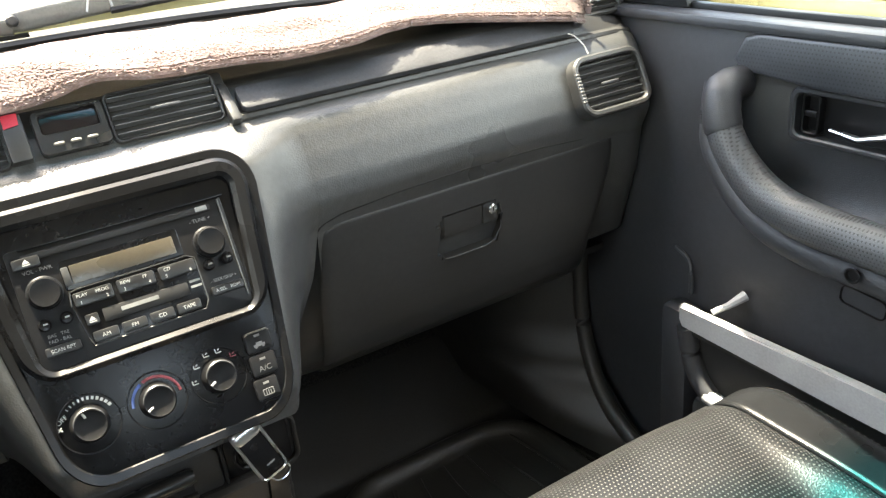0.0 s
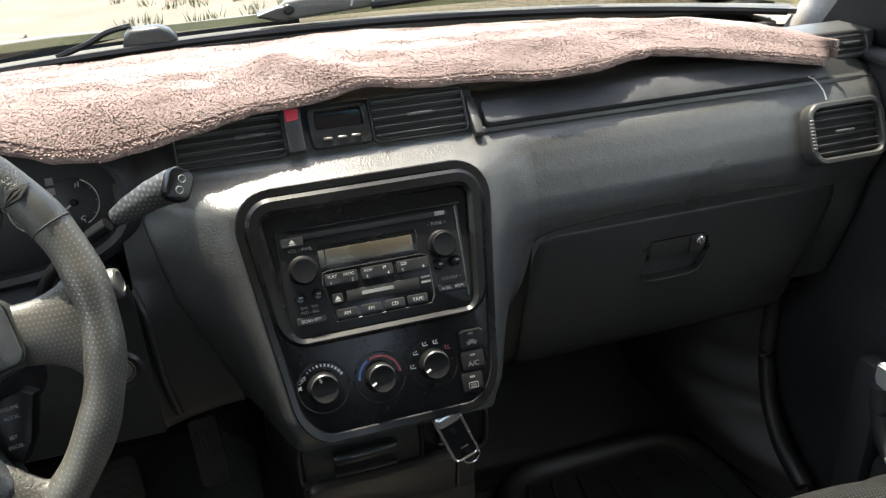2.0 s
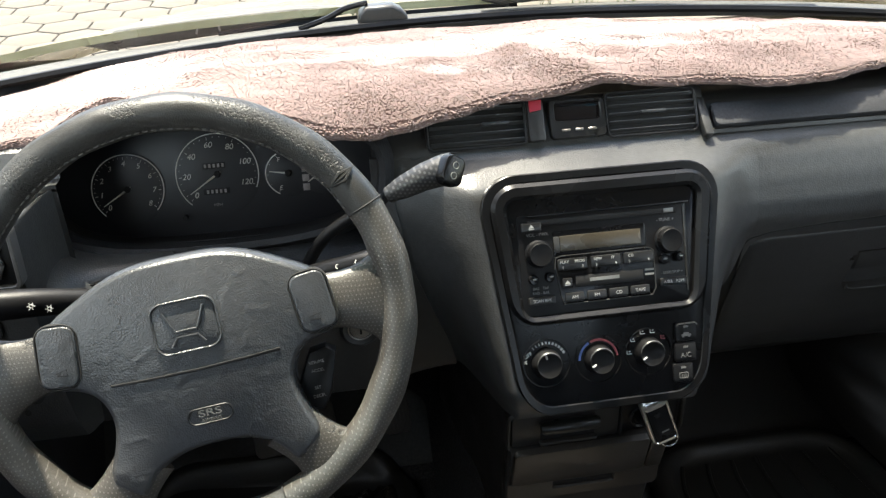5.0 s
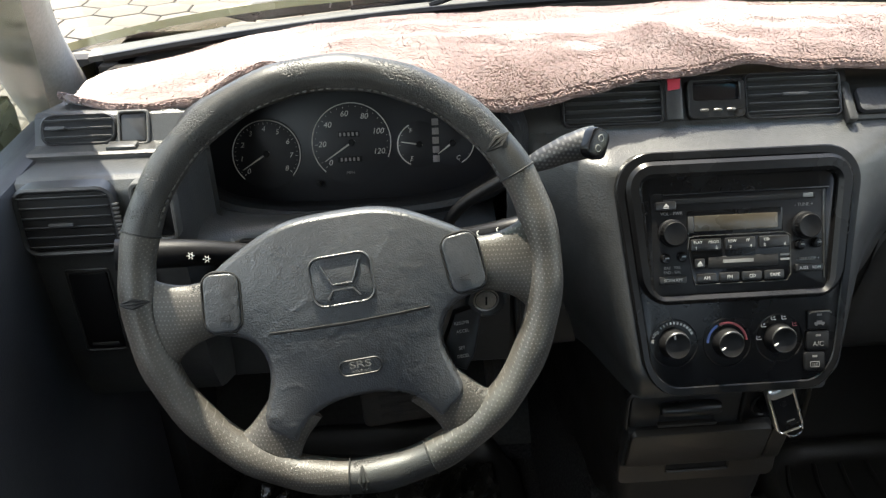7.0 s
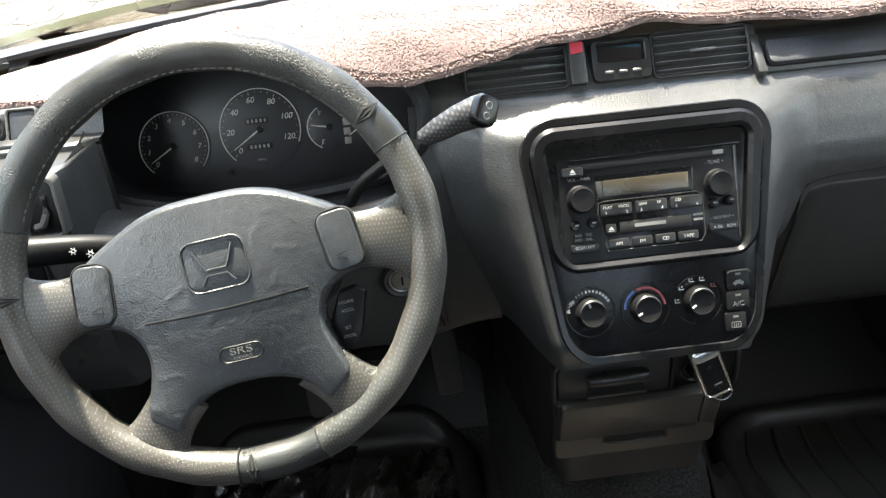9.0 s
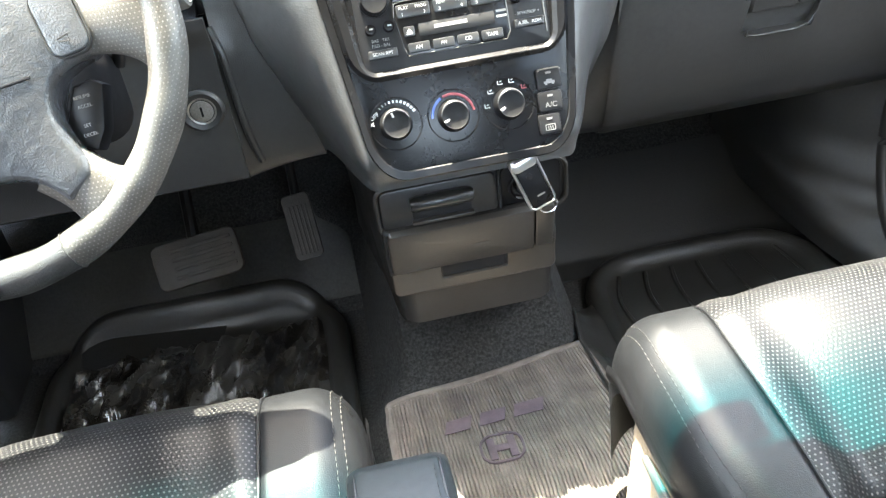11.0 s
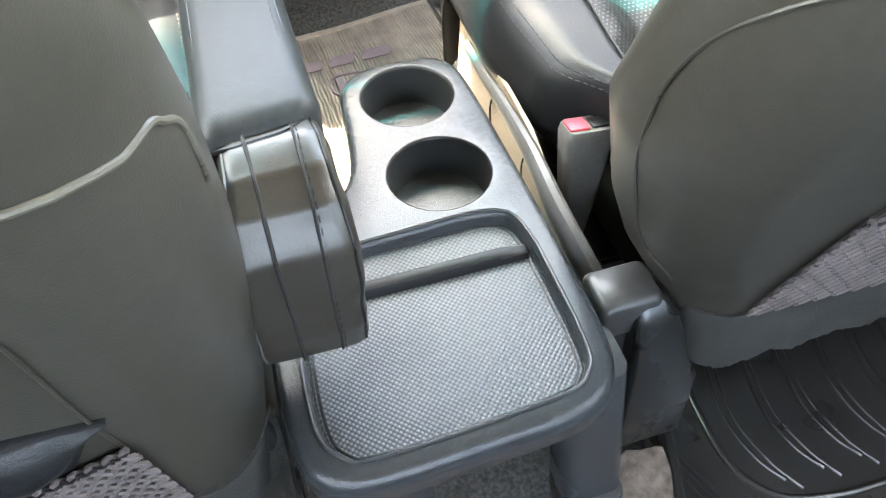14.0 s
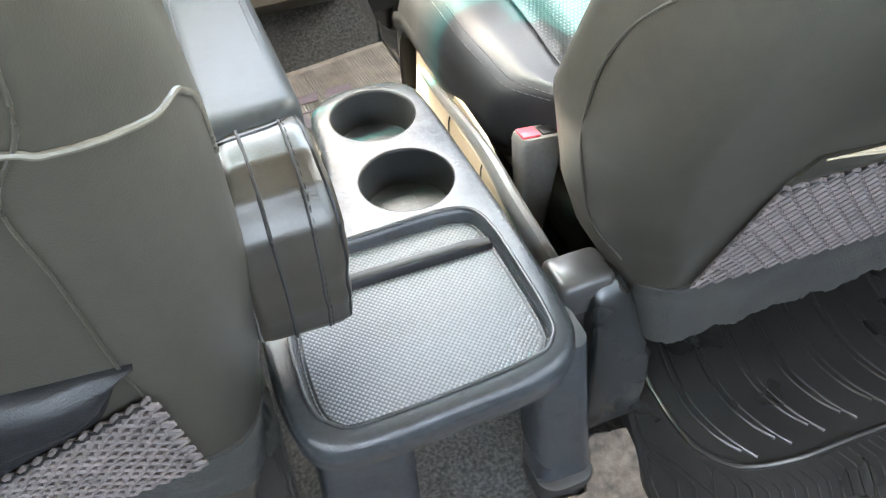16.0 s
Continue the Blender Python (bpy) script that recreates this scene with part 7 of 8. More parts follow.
# ---------------------------------------------------------------- seats
def cushion(t, x0, x1, side):
    """x0, x1: outer edges; side: the bolster next to the gangway (-1 left, 1 right)."""
    cx, hw = (x0 + x1) / 2, (x1 - x0) / 2
    b = 0.092
    back = 0.15

    def narrow(x, y):
        # the gangway side draws in towards the backrest
        k = 0.018 * smooth((0.45 - y) / 0.12) + 0.050 * smooth((0.36 - y) / 0.07)
        if side < 0 and x < x0 + b:
            return x + k * (x0 + b - x) / b
        if side > 0 and x > x1 - b:
            return x - 0.4 * k * (x - x1 + b) / b
        return x

    def top(x, y):
        k = max(0.0, (abs(x - cx) - (hw - b - 0.05)) / 0.05)
        z = 0.262 + (0.045 - 0.030 * smooth((y - 0.38) / 0.2)) * smooth(k) + 0.045 * smooth((y - 0.33) / 0.26)
        q = min(1.0, abs(x - cx) / (hw - b))
        z += 0.026 * (1 - q ** 4) * smooth((y - 0.34) / 0.05)
        d = 0.64 - y
        if d < 0.075:
            z -= 0.075 * (1 - math.sqrt(max(0.0, 1 - ((0.075 - d) / 0.075) ** 2)))
        z -= 0.006 * math.exp(-((y - 0.365) / 0.008) ** 2) * (1 - smooth(k))
        return z

    def strip(xa, xb, nm, material, label, edge=None):
        bm = bmesh.new()

        def g(u, v):
            # runs from the back, over the nose and down the front
            s = back + 0.02 + v * (0.865 - back)
            x = xa + (xb - xa) * u
            if s < 0.66:
                y = -0.02 + s
                z = top(x, y)
            else:
                y = 0.64 - 0.01 * ((s - 0.66) / 0.225)
                z = top(x, 0.6399) - (s - 0.66) * 0.55
            if edge:
                e = abs(x - edge[0]) / edge[1]
                if e < 1:
                    r = 1 - math.sqrt(max(0.0, 1 - (1 - e) ** 2))
                    z -= 0.055 * r
                    y -= 0.04 * r * smooth((y - 0.4) / 0.2)
            p = min(abs(u), abs(1 - u))
            z -= 0.004 * math.exp(-(p / 0.03) ** 2)
            return Vector((narrow(x, y), y, z))
        sheet(bm, g, 26, 80)
        part(nm, bm, material, t, label, 70)
        return g
    inner0, inner1 = x0 + b, x1 - b
    strip(inner0, inner1, "cushion_panel", M_PERF, "perforated dark leather cushion panel")
    strip(x0, inner0, "bolster", M_LEATHER, "smooth black leather bolster", (x0, 0.05))
    strip(x1, inner1, "bolster", M_LEATHER, "smooth black leather bolster", (x1, 0.05))
    # side walls of the cushion
    for x, s in ((x0, -1), (x1, 1)):
        bm = bmesh.new()

        def w(u, v):
            y = back + (0.61 - back) * u
            zt = top(x, y) - 0.055
            bulge = 0.003 * math.sin(math.pi * min(1.0, v * 1.2))
            return Vector((narrow(x, y) + s * bulge - s * 0.012 * v * v, y, zt - v * (0.04 if s == side else 0.105)))
        sheet(bm, w, 30, 10)
        part("cushion_side", bm, M_LEATHER, t, "", 70)
    # piping and stitches along the seams
    for xs in (inner0, inner1):
        bm = bmesh.new()
        tube(bm, [Vector((xs, back + (0.625 - back) * i / 60, top(xs, back + (0.625 - back) * i / 60) - 0.0015)) for i in range(61)], 0.0016, n=6)
        part("seam", bm, M_LEATHER, t)
    for xo, s in ((x0, 1), (x1, -1)):
        for off in (0.018, 0.026):
            bm = bmesh.new()
            pts = []
            for i in range(60):
                y = back + (0.63 - back) * i / 59
                x = xo + s * off
                e = off / 0.05
                r = 1 - math.sqrt(max(0.0, 1 - (1 - e) ** 2))
                pts.append(Vector((narrow(x, y), y - 0.04 * r * smooth((y - 0.4) / 0.2), top(x, y) - 0.055 * r + 0.0006)))
            stitches(bm, pts, 0.0045, 0.003, 0.0007)
            part("stitching", bm, M_STITCH, t, "grey double stitching")
    bm = bmesh.new()
    box(bm, (cx + 0.03 * (side < 0), 0.385, 0.135), (2 * hw - 0.13, 0.44, 0.14), 0.03)
    part("base", bm, M_BLACK, t)
    for x in (x0 + 0.07, x1 - 0.07):
        bm = bmesh.new()
        box(bm, (x, 0.39, 0.035), (0.035, 0.42, 0.03), 0.004)
        part("rail", bm, M_STEEL, t, "dull steel seat rail")


from mathutils.bvhtree import BVHTree


def backrest(t, x0, x1, yr, lean, wide):
    """yr: rear face's y at z 0.44; lean: its slope; wide: the share of the full width level by level."""
    cx, hw = (x0 + x1) / 2, (x1 - x0) / 2
    lv = [(z, th, k) for (z, th), k in zip(((0.205, 0.02), (0.225, 0.05), (0.27, 0.09), (0.33, 0.115), (0.42, 0.15), (0.52, 0.145), (0.60, 0.135), (0.67, 0.12), (0.73, 0.10), (0.78, 0.08), (0.82, 0.06), (0.84, 0.03)), wide)]
    rings = []
    for z, th, k in lv:
        y0 = yr - lean * (z - 0.44)
        w = hw * k
        ring = []
        for x, y in rrect(2 * w, th + 0.03, min(0.055, th * 0.48 + 0.012), 8):
            # hollow between the front bolsters, crowned behind
            if y > 0:
                push = max(0.0, min(0.05, 0.4 * th) - (th + 0.03 - 2 * min(0.055, th * 0.48 + 0.012)) + 0.004)
                yy = y - 0.04 * smooth(1 - abs(x) / (w * 0.7)) + push * (abs(x) / w) ** 3
            else:
                yy = y + min(0.05, 0.4 * th) * (abs(x) / w) ** 3
            ring.append(Vector((cx + x, y0 + (th + 0.03) / 2 + yy, z)))
        rings.append(ring)
    # finer rows between the levels
    fine = []
    for a, b in zip(rings, rings[1:]):
        for k in range(4):
            fine.append([p.lerp(q, k / 4) for p, q in zip(a, b)])
    fine.append(rings[-1])
    bm = bmesh.new()
    loft(bm, fine)
    tree = BVHTree.FromBMesh(bm)
    part("backrest", bm, M_BACK, t, "grey vinyl seat back", 70)

    def rear(x, z):
        """The rear face's y at a place."""
        for k in range(30):
            hit = tree.ray_cast(Vector((x + (cx - x) * k * 0.002, -1.0, z)), Vector((0, 1, 0)))[0]
            if hit is not None:
                return hit.y
        return yr - lean * (z - 0.44)
    return rear


def seat_driver():
    t = thing("driver_seat", (-0.40, 0.25, 0.0), "black perforated leather driver's seat with folding armrest", "car seat", "front seats")
    cushion(t, -0.645, -0.158, 1)
    rear = backrest(t, -0.645, -0.155, -0.002, 0.173, (0.82, 0.88, 0.93, 0.97, 1.0, 1.0, 0.975, 0.896, 0.805, 0.715, 0.608, 0.50))

    def on(x, z, off=-0.0012):
        return Vector((x, rear(x, z) + off, z))
    # rear: welt, loose lower cover and stretched net
    bm = bmesh.new()
    tube(bm, [on(p.x, p.z) for p in bez([(-0.156, 0, 0.505), (-0.1565, 0, 0.524), (-0.158, 0, 0.543), (-0.162, 0, 0.556), (-0.166, 0, 0.563), (-0.175, 0, 0.565), (-0.188, 0, 0.572), (-0.214, 0, 0.583), (-0.240, 0, 0.590), (-0.38, 0, 0.605), (-0.50, 0, 0.61)], 8)], 0.0017, n=8)
    part("welt", bm, M_WELTSHINE, t, "raised welt with its highlight painted pale")
    bm = bmesh.new()
    tube(bm, [on(p.x, p.z) for p in bez([(-0.212, 0, 0.66), (-0.216, 0, 0.60), (-0.235, 0, 0.565), (-0.233, 0, 0.513), (-0.231, 0, 0.437), (-0.227, 0, 0.395), (-0.218, 0, 0.302)], 8)], 0.0011, n=6)
    part("panel_seam", bm, M_BACK, t)
    bm = bmesh.new()

    def fold(u, v):
        x = -0.2245 - 0.27 * u
        low = 0.402 - 0.40 * (-0.2245 - x) if u > 0.0 else 0.402
        top = 0.434 + 0.03 * u
        z = top + (low + 0.004 - top) * v * smooth(0.02 + u * 9)
        return on(x, z, -0.003 - 0.014 * math.sin(math.pi * min(1.0, v * 1.15)) ** 0.8 * min(1, u * 7) + 0.003 * noise.noise((x * 24, v * 3, 2)))
    sheet(bm, fold, 40, 16)
    slab(bm, (0, 0.004, 0))
    part("loose_cover", bm, M_LEATHER, t, "loose shiny black lower cover", 60)
    mesh_panel(t, [(-0.225, 0.402), (-0.217, 0.306), (-0.40, 0.292), (-0.40, 0.332)], lambda x, z: rear(x, z) - 0.003, 16)
    bm = bmesh.new()

    def felt(u, v):
        x = -0.168 - 0.40 * u
        z = lin(x, [(-0.40, 0.345), (-0.289, 0.328), (-0.217, 0.308), (-0.186, 0.276), (-0.168, 0.262)]) - v * (0.052 + 0.012 * noise.noise((x * 25, 0, 0)))
        return on(x, z, -0.003 + 0.004 * noise.noise((x * 18, v * 3, 5)))
    sheet(bm, felt, 110, 8)
    slab(bm, (0, 0.005, 0))
    part("felt_skirt", bm, M_FELT, t, "frayed grey felt skirt", 60)
    bm = bmesh.new()
    tube(bm, bez([(-0.186, 0.080, 0.256), (-0.186, 0.079, 0.236), (-0.195, 0.079, 0.230), (-0.197, 0.080, 0.208), (-0.206, 0.080, 0.194), (-0.213, 0.080, 0.198)], 6), 0.0013, n=6)
    part("spring_wire", bm, M_HINGE, t, "bent seat spring wire")
    bm = bmesh.new()
    rings = []
    for z, x0, x1, y0 in ((0.020, -0.205, -0.174, 0.100), (0.070, -0.208, -0.172, 0.096), (0.150, -0.214, -0.171, 0.092), (0.210, -0.212, -0.171, 0.092), (0.250, -0.200, -0.172, 0.094), (0.272, -0.188, -0.175, 0.098)):
        rings.append([Vector(((x0 + x1) / 2 + x, (y0 + 0.20) / 2 + y, z)) for x, y in rrect(x1 - x0, 0.20 - y0, 0.005, 4)])
    loft(bm, rings)
    part("side_cover", bm, M_HOODGLOSS, t, "black plastic side cover", 50)
    # near-black sheet closing the seat's underside
    bm = bmesh.new()
    sheet(bm, lambda u, v: Vector((-0.212 - 0.38 * u, 0.062 + 0.02 * v, 0.285 - 0.225 * v)), 8, 6)
    slab(bm, (0, 0.004, 0))
    part("underside_sheet", bm, M_VOID, t)
    # folding armrest
    bm = bmesh.new()
    rings = []
    path = [(0.386, 0.430, 0.018), (0.382, 0.430, 0.032), (0.372, 0.429, 0.038), (0.34, 0.431, 0.040), (0.27, 0.434, 0.041), (0.20, 0.437, 0.042), (0.180, 0.437, 0.0425), (0.170, 0.436, 0.0425), (0.163, 0.4345, 0.040), (0.159, 0.432, 0.035)]
    for y, z, h in path:
        k = min(1.0, h / 0.038)
        q = max(0.0, (0.182 - y) / 0.023)
        ring = []
        for x, zz in rrect(0.068 + 0.012 * (0.386 - y), 0.078, 0.013, 6):
            x = x * (1 - 0.42 * q ** 2.5) if x > 0 else x
            ring.append(Vector((-0.131 + x * (0.94 + 0.06 * k), y + 0.12 * q * (x + 0.03), z + zz * h / 0.04 - 0.018)))
        rings.append(ring)
    loft(bm, rings)
    arm = part("armrest", bm, M_ARM, t, "blue-black leather folding armrest", 60)
    bm = bmesh.new()
    rings = []
    heel = ((0.186, 0.412, 0.056, 0.080, 0), (0.172, 0.412, 0.058, 0.080, 0), (0.160, 0.412, 0.060, 0.081, 5), (0.146, 0.408, 0.063, 0.088, 16), (0.137, 0.399, 0.067, 0.092, 30), (0.133, 0.384, 0.070, 0.090, 46), (0.132, 0.364, 0.071, 0.082, 62), (0.133, 0.340, 0.071, 0.074, 78), (0.136, 0.322, 0.070, 0.066, 88), (0.137, 0.317, 0.066, 0.060, 90), (0.138, 0.314, 0.054, 0.048, 90))
    steps = []
    for a, c in zip(heel, heel[1:] + heel[-1:]):
        for k in range(9 if a is not c else 1):
            y, z, w, h, tilt = [p + (q - p) * k / 9 for p, q in zip(a, c)]
            s = len(steps) / 90
            steps.append((Matrix.Translation((-0.1275 - 0.004 * s, y, z)) @ Matrix.Rotation(radians(tilt), 4, "X"), w, h, -0.014 + 0.008 * s, 0.013 + 0.003 * s))

    def crease(p):
        a = 0.0026 * noise.noise((p.x * 38, p.y * 18, p.z * 18)) + 0.0012 * noise.noise((p.x * 80, p.y * 40, p.z * 40))
        fold = 1 - abs(noise.noise((p.x * 30 + p.z * 10, p.y * 30, p.z * 26 + 3.0))) * 3.0
        return a + 0.0012 * max(0.0, fold)
    for m, w, h, sl, sr in steps:
        o, ring = m.translation, []
        for x, zz in rrect(w, h, 0.011, 16):
            p = m @ Vector((x, 0, zz))
            ring.append(p + (p - o).normalized() * crease(p))
        rings.append(ring)
    loft(bm, rings)
    part("armrest_heel", bm, M_WRAP, arm, "wrinkled black leather wrap on the armrest's heel", 60)

    def on_heel(off, rise):
        out = []
        for m, w, h, sl, sr in steps[:86]:
            x = off if off in (-1, 1) else 0
            p = m @ Vector((x * (w / 2 - 0.0042) if x else (sl if off < 0 else sr), 0, h / 2 - (0.0030 if x else 0.0)))
            out.append(p + (p - m.translation).normalized() * (crease(p) + rise))
        return out
    for off, r, mm, rise in ((-0.5, 0.0013, M_VOID, 0.0006), (0.5, 0.0009, M_VOID, 0.0006), (-1, 0.0011, M_HINGE, 0.0004), (1, 0.0011, M_LEATHER, 0.0006)):
        bm = bmesh.new()
        tube(bm, on_heel(off, rise), r, n=6)
        part("wrap_seam", bm, mm, arm)
    bm = bmesh.new()
    stitches(bm, [p + Vector((0.0022, 0, 0)) for p in on_heel(0.5, 0.0004)], 0.0045, 0.003, 0.0006)
    part("stitching", bm, M_STITCH, arm)
    for xs in (-0.1035, -0.1585):
        bm = bmesh.new()
        tube(bm, bez([(xs, 0.378, 0.441), (xs, 0.370, 0.4465), (xs, 0.34, 0.4495), (xs, 0.27, 0.4535), (xs, 0.20, 0.4565), (xs, 0.182, 0.4560), (xs + 0.001, 0.174, 0.4520)], 8), 0.0011, n=6)
        part("piping", bm, M_LEATHER, arm)
    bm = bmesh.new()
    stitches(bm, bez([(-0.1075, 0.368, 0.4487), (-0.1075, 0.34, 0.4518), (-0.1075, 0.27, 0.4558), (-0.1075, 0.19, 0.4590)], 10), 0.005, 0.003, 0.0006)
    part("stitching", bm, M_STITCH, arm)
    # front lip: flap over the wrap
    bm = bmesh.new()
    tube(bm, bez([(-0.163, 0.176, 0.440), (-0.1605, 0.164, 0.447), (-0.152, 0.158, 0.4515), (-0.135, 0.1595, 0.4525), (-0.119, 0.162, 0.4525), (-0.109, 0.168, 0.4515), (-0.102, 0.178, 0.4490), (-0.098, 0.192, 0.444)], 8), 0.0017, n=6)
    part("flap_edge", bm, M_BLACK, arm)


def mesh_panel(t, quad, yf, n):
    """A stretched knitted net between four corners given as (x, z): dense twisted cords, thin cross threads and a laced top edge."""
    a, b, c, d = [Vector((x, yf(x, z), z)) for x, z in quad]
    bm = bmesh.new()
    for i in range(n + 1):
        k = i / n
        p, q = a.lerp(b, k), d.lerp(c, k)
        segs = 76
        tube(bm, [p.lerp(q, j / segs) + (a.lerp(d, j / segs) - b.lerp(c, j / segs)) * (0.36 / n * (1, 0.4, -1, -0.4)[(j + 2 * i) % 4]) + Vector((0, -0.002, 0)) for j in range(segs + 1)], 0.30 * (a - b).length / n, n=6)
    part("net", bm, M_MESH, t, "stretched mauve-grey net cords")
    bm = bmesh.new()
    tube(bm, [a.lerp(d, s / 40) + Vector((0, -0.0035, 0.0014 * (-1) ** s)) for s in range(41)], 0.0011, n=5)
    part("net_lacing", bm, M_BLACK, t, "dark zigzag lacing")
    bm = bmesh.new()
    for i in range(n):
        p = a.lerp(b, (i + 0.5) / n)
        tube(bm, [p + Vector((-0.004 if i % 2 else 0.003, -0.003, -0.002)), p + Vector((0.003 if i % 2 else -0.004, -0.004, 0.002))], 0.0013, n=5)
    part("net_edge", bm, M_MESH, t, "knotted net edge")
    # sheet behind the cords: shade in the net's gaps put into a darker mauve
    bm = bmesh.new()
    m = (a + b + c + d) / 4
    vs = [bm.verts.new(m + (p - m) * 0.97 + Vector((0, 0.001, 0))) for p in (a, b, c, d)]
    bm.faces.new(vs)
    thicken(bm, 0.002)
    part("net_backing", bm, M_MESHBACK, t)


def seat_passenger():
    t = thing("passenger_seat", (0.365, 0.25, 0.0), "black perforated leather front passenger seat", "car seat", "front seats")
    cushion(t, 0.096, 0.645, -1)
    rear = backrest(t, 0.079, 0.64, 0.018, 0.335, (0.72, 0.77, 0.855, 0.935, 1.0, 0.967, 0.913, 0.857, 0.791, 0.71, 0.626, 0.543))

    def on(x, z, off=-0.0012):
        return Vector((x, rear(x, z) + off, z))
    bm = bmesh.new()
    tube(bm, bez([on(x, z) for x, y, z in [(0.20, 0, 0.635), (0.145, 0, 0.60), (0.112, 0, 0.567), (0.097, 0, 0.541), (0.088, 0, 0.51), (0.083, 0, 0.475), (0.0805, 0, 0.445), (0.083, 0, 0.404), (0.0955, 0, 0.350), (0.112, 0, 0.30), (0.134, 0, 0.265)]], 8), 0.0013, n=6)
    part("welt", bm, M_BACK, t)
    bm = bmesh.new()

    def flap(u, v):
        x = 0.236 + 0.28 * u
        top, low = 0.392 - 0.16 * (x - 0.236), 0.364 - 0.05 * (x - 0.218)
        return on(x - 0.016 * v * (1 - u), top + (low - top) * v, -0.0035 - 0.006 * math.sin(math.pi * v) * smooth(u * 5))
    sheet(bm, flap, 30, 10)
    slab(bm, (0, 0.003, 0))
    part("loose_cover", bm, M_BACK, t, "loose grey vinyl lower cover", 60)
    for dz, r in ((0.0, 0.0035), (-0.006, 0.0022)):
        bm = bmesh.new()
        tube(bm, [flap(k / 20, 0.0) + Vector((0, -0.003, dz * smooth(k / 8))) for k in range(21)], [0.0008 + r * smooth(k / 10) for k in range(21)], n=7)
        part("folded_edge", bm, M_BEIGE, t, "cream folded edge of the cover")
    mesh_panel(t, [(0.218, 0.361), (0.187, 0.240), (0.52, 0.215), (0.52, 0.345)], lambda x, z: rear(x, z) - 0.003, 16)
    bm = bmesh.new()

    def felt(u, v):
        x = 0.150 + 0.42 * u
        z = 0.236 - 0.006 * u - v * (0.068 + 0.010 * smooth(u * 9)) * (1.0 + 0.13 * noise.noise((x * 45, 0, 0)) + 0.07 * noise.noise((x * 190, 0, 4)))
        return on(x, max(0.2051, z), -0.003 + 0.004 * noise.noise((x * 18, v * 3, 5))) + Vector((0, 0, min(0.0, z - 0.2051)))
    sheet(bm, felt, 110, 8)
    slab(bm, (0, 0.005, 0))
    part("felt_skirt", bm, M_FELT, t, "frayed grey felt skirt", 60)
    # beige side shield, hinge bar and loose cords
    bm = bmesh.new()

    def shield(u, v):
        y = 0.215 + 0.40 * u
        z0 = lin(y, [(0.2, 0.225), (0.27, 0.235), (0.33, 0.255), (0.39, 0.256), (0.50, 0.245), (0.62, 0.225)])
        return Vector((0.0985 - 0.010 * v + 0.06 * smooth((u - 0.8) / 0.2), y, z0 - v * (z0 - 0.06)))
    sheet(bm, shield, 24, 8)
    slab(bm, (0.004, 0, 0))
    part("side_shield", bm, M_BEIGE, t, "beige plastic side shield", 60)
    bm = bmesh.new()
    tube(bm, bez([(0.094, 0.50, 0.232), (0.0875, 0.42, 0.250), (0.085, 0.35, 0.262), (0.083, 0.28, 0.268), (0.084, 0.22, 0.256), (0.104, 0.16, 0.205)], 8), [0.004 + 0.0065 * i / 40 for i in range(41)], n=10, flat=1.2)
    part("hinge_bar", bm, M_HINGE, t, "dark grey hinge bar along the seat")
    for a, c in ((0.385, 0.30), (0.30, 0.22)):
        bm = bmesh.new()
        tube(bm, bez([(0.088, a, 0.262), (0.079, a - 0.005, 0.245), (0.081, a - 0.006, 0.20), (0.083, a + 0.01, 0.14)], 8), 0.0010, n=5)
        part("loose_cord", bm, M_BLACK, t)
    # recliner cover
    bm = bmesh.new()
    rings = []
    for z, y0, y1, x0, x1 in ((0.046, 0.106, 0.16, 0.108, 0.172), (0.050, 0.103, 0.16, 0.106, 0.176), (0.10, 0.102, 0.16, 0.106, 0.176), (0.140, 0.102, 0.16, 0.106, 0.174), (0.165, 0.102, 0.16, 0.106, 0.163), (0.19, 0.103, 0.16, 0.106, 0.154), (0.212, 0.106, 0.16, 0.106, 0.149), (0.230, 0.111, 0.16, 0.106, 0.144), (0.243, 0.120, 0.158, 0.108, 0.138), (0.250, 0.130, 0.155, 0.112, 0.130)):
        rings.append([Vector(((x0 + x1) / 2 + x, (y0 + y1) / 2 + y, z)) for x, y in rrect(x1 - x0, y1 - y0, min(0.010, 0.4 * (x1 - x0)), 5)])
    loft(bm, rings)
    part("recliner_cover", bm, M_HOODGLOSS, t, "black plastic recliner cover", 50)
    # solid near-black boxes paint the shade of the recess beside the cover
    bm = bmesh.new()
    box(bm, (0.094, 0.143, 0.108), (0.028, 0.036, 0.216), 0.002)
    box(bm, (0.132, 0.150, 0.026), (0.050, 0.05, 0.05), 0.004)
    part("recess_shade", bm, M_VOID, t)
    bm = bmesh.new()
    rings = []
    for z, y0, y1, x0, x1 in ((0.214, 0.1215, 0.162, 0.080, 0.130), (0.236, 0.119, 0.163, 0.078, 0.131), (0.248, 0.120, 0.162, 0.0785, 0.1305), (0.2525, 0.124, 0.158, 0.083, 0.127)):
        rings.append([Vector(((x0 + x1) / 2 + x, (y0 + y1) / 2 + y, z)) for x, y in rrect(x1 - x0, y1 - y0, 0.007, 5)])
    loft(bm, rings)
    part("cover_cap", bm, M_TRIM, t, "grey plastic cap", 50)


# paler than the seat back: the highlight along the fold, put into the colour
M_WELTSHINE = mat("welt_highlight", (0.060, 0.055, 0.044), 0.45, var=0.2, vscale=40)
M_WRAP = mat("wrinkled_black_leather", (0.022, 0.0190, 0.0148), 0.33, bump=0.05, bscale=700, cells=True, vscale=14, spec=0.5, wrinkle=0.24, wscale=34.0)
seat_driver()
seat_passenger()


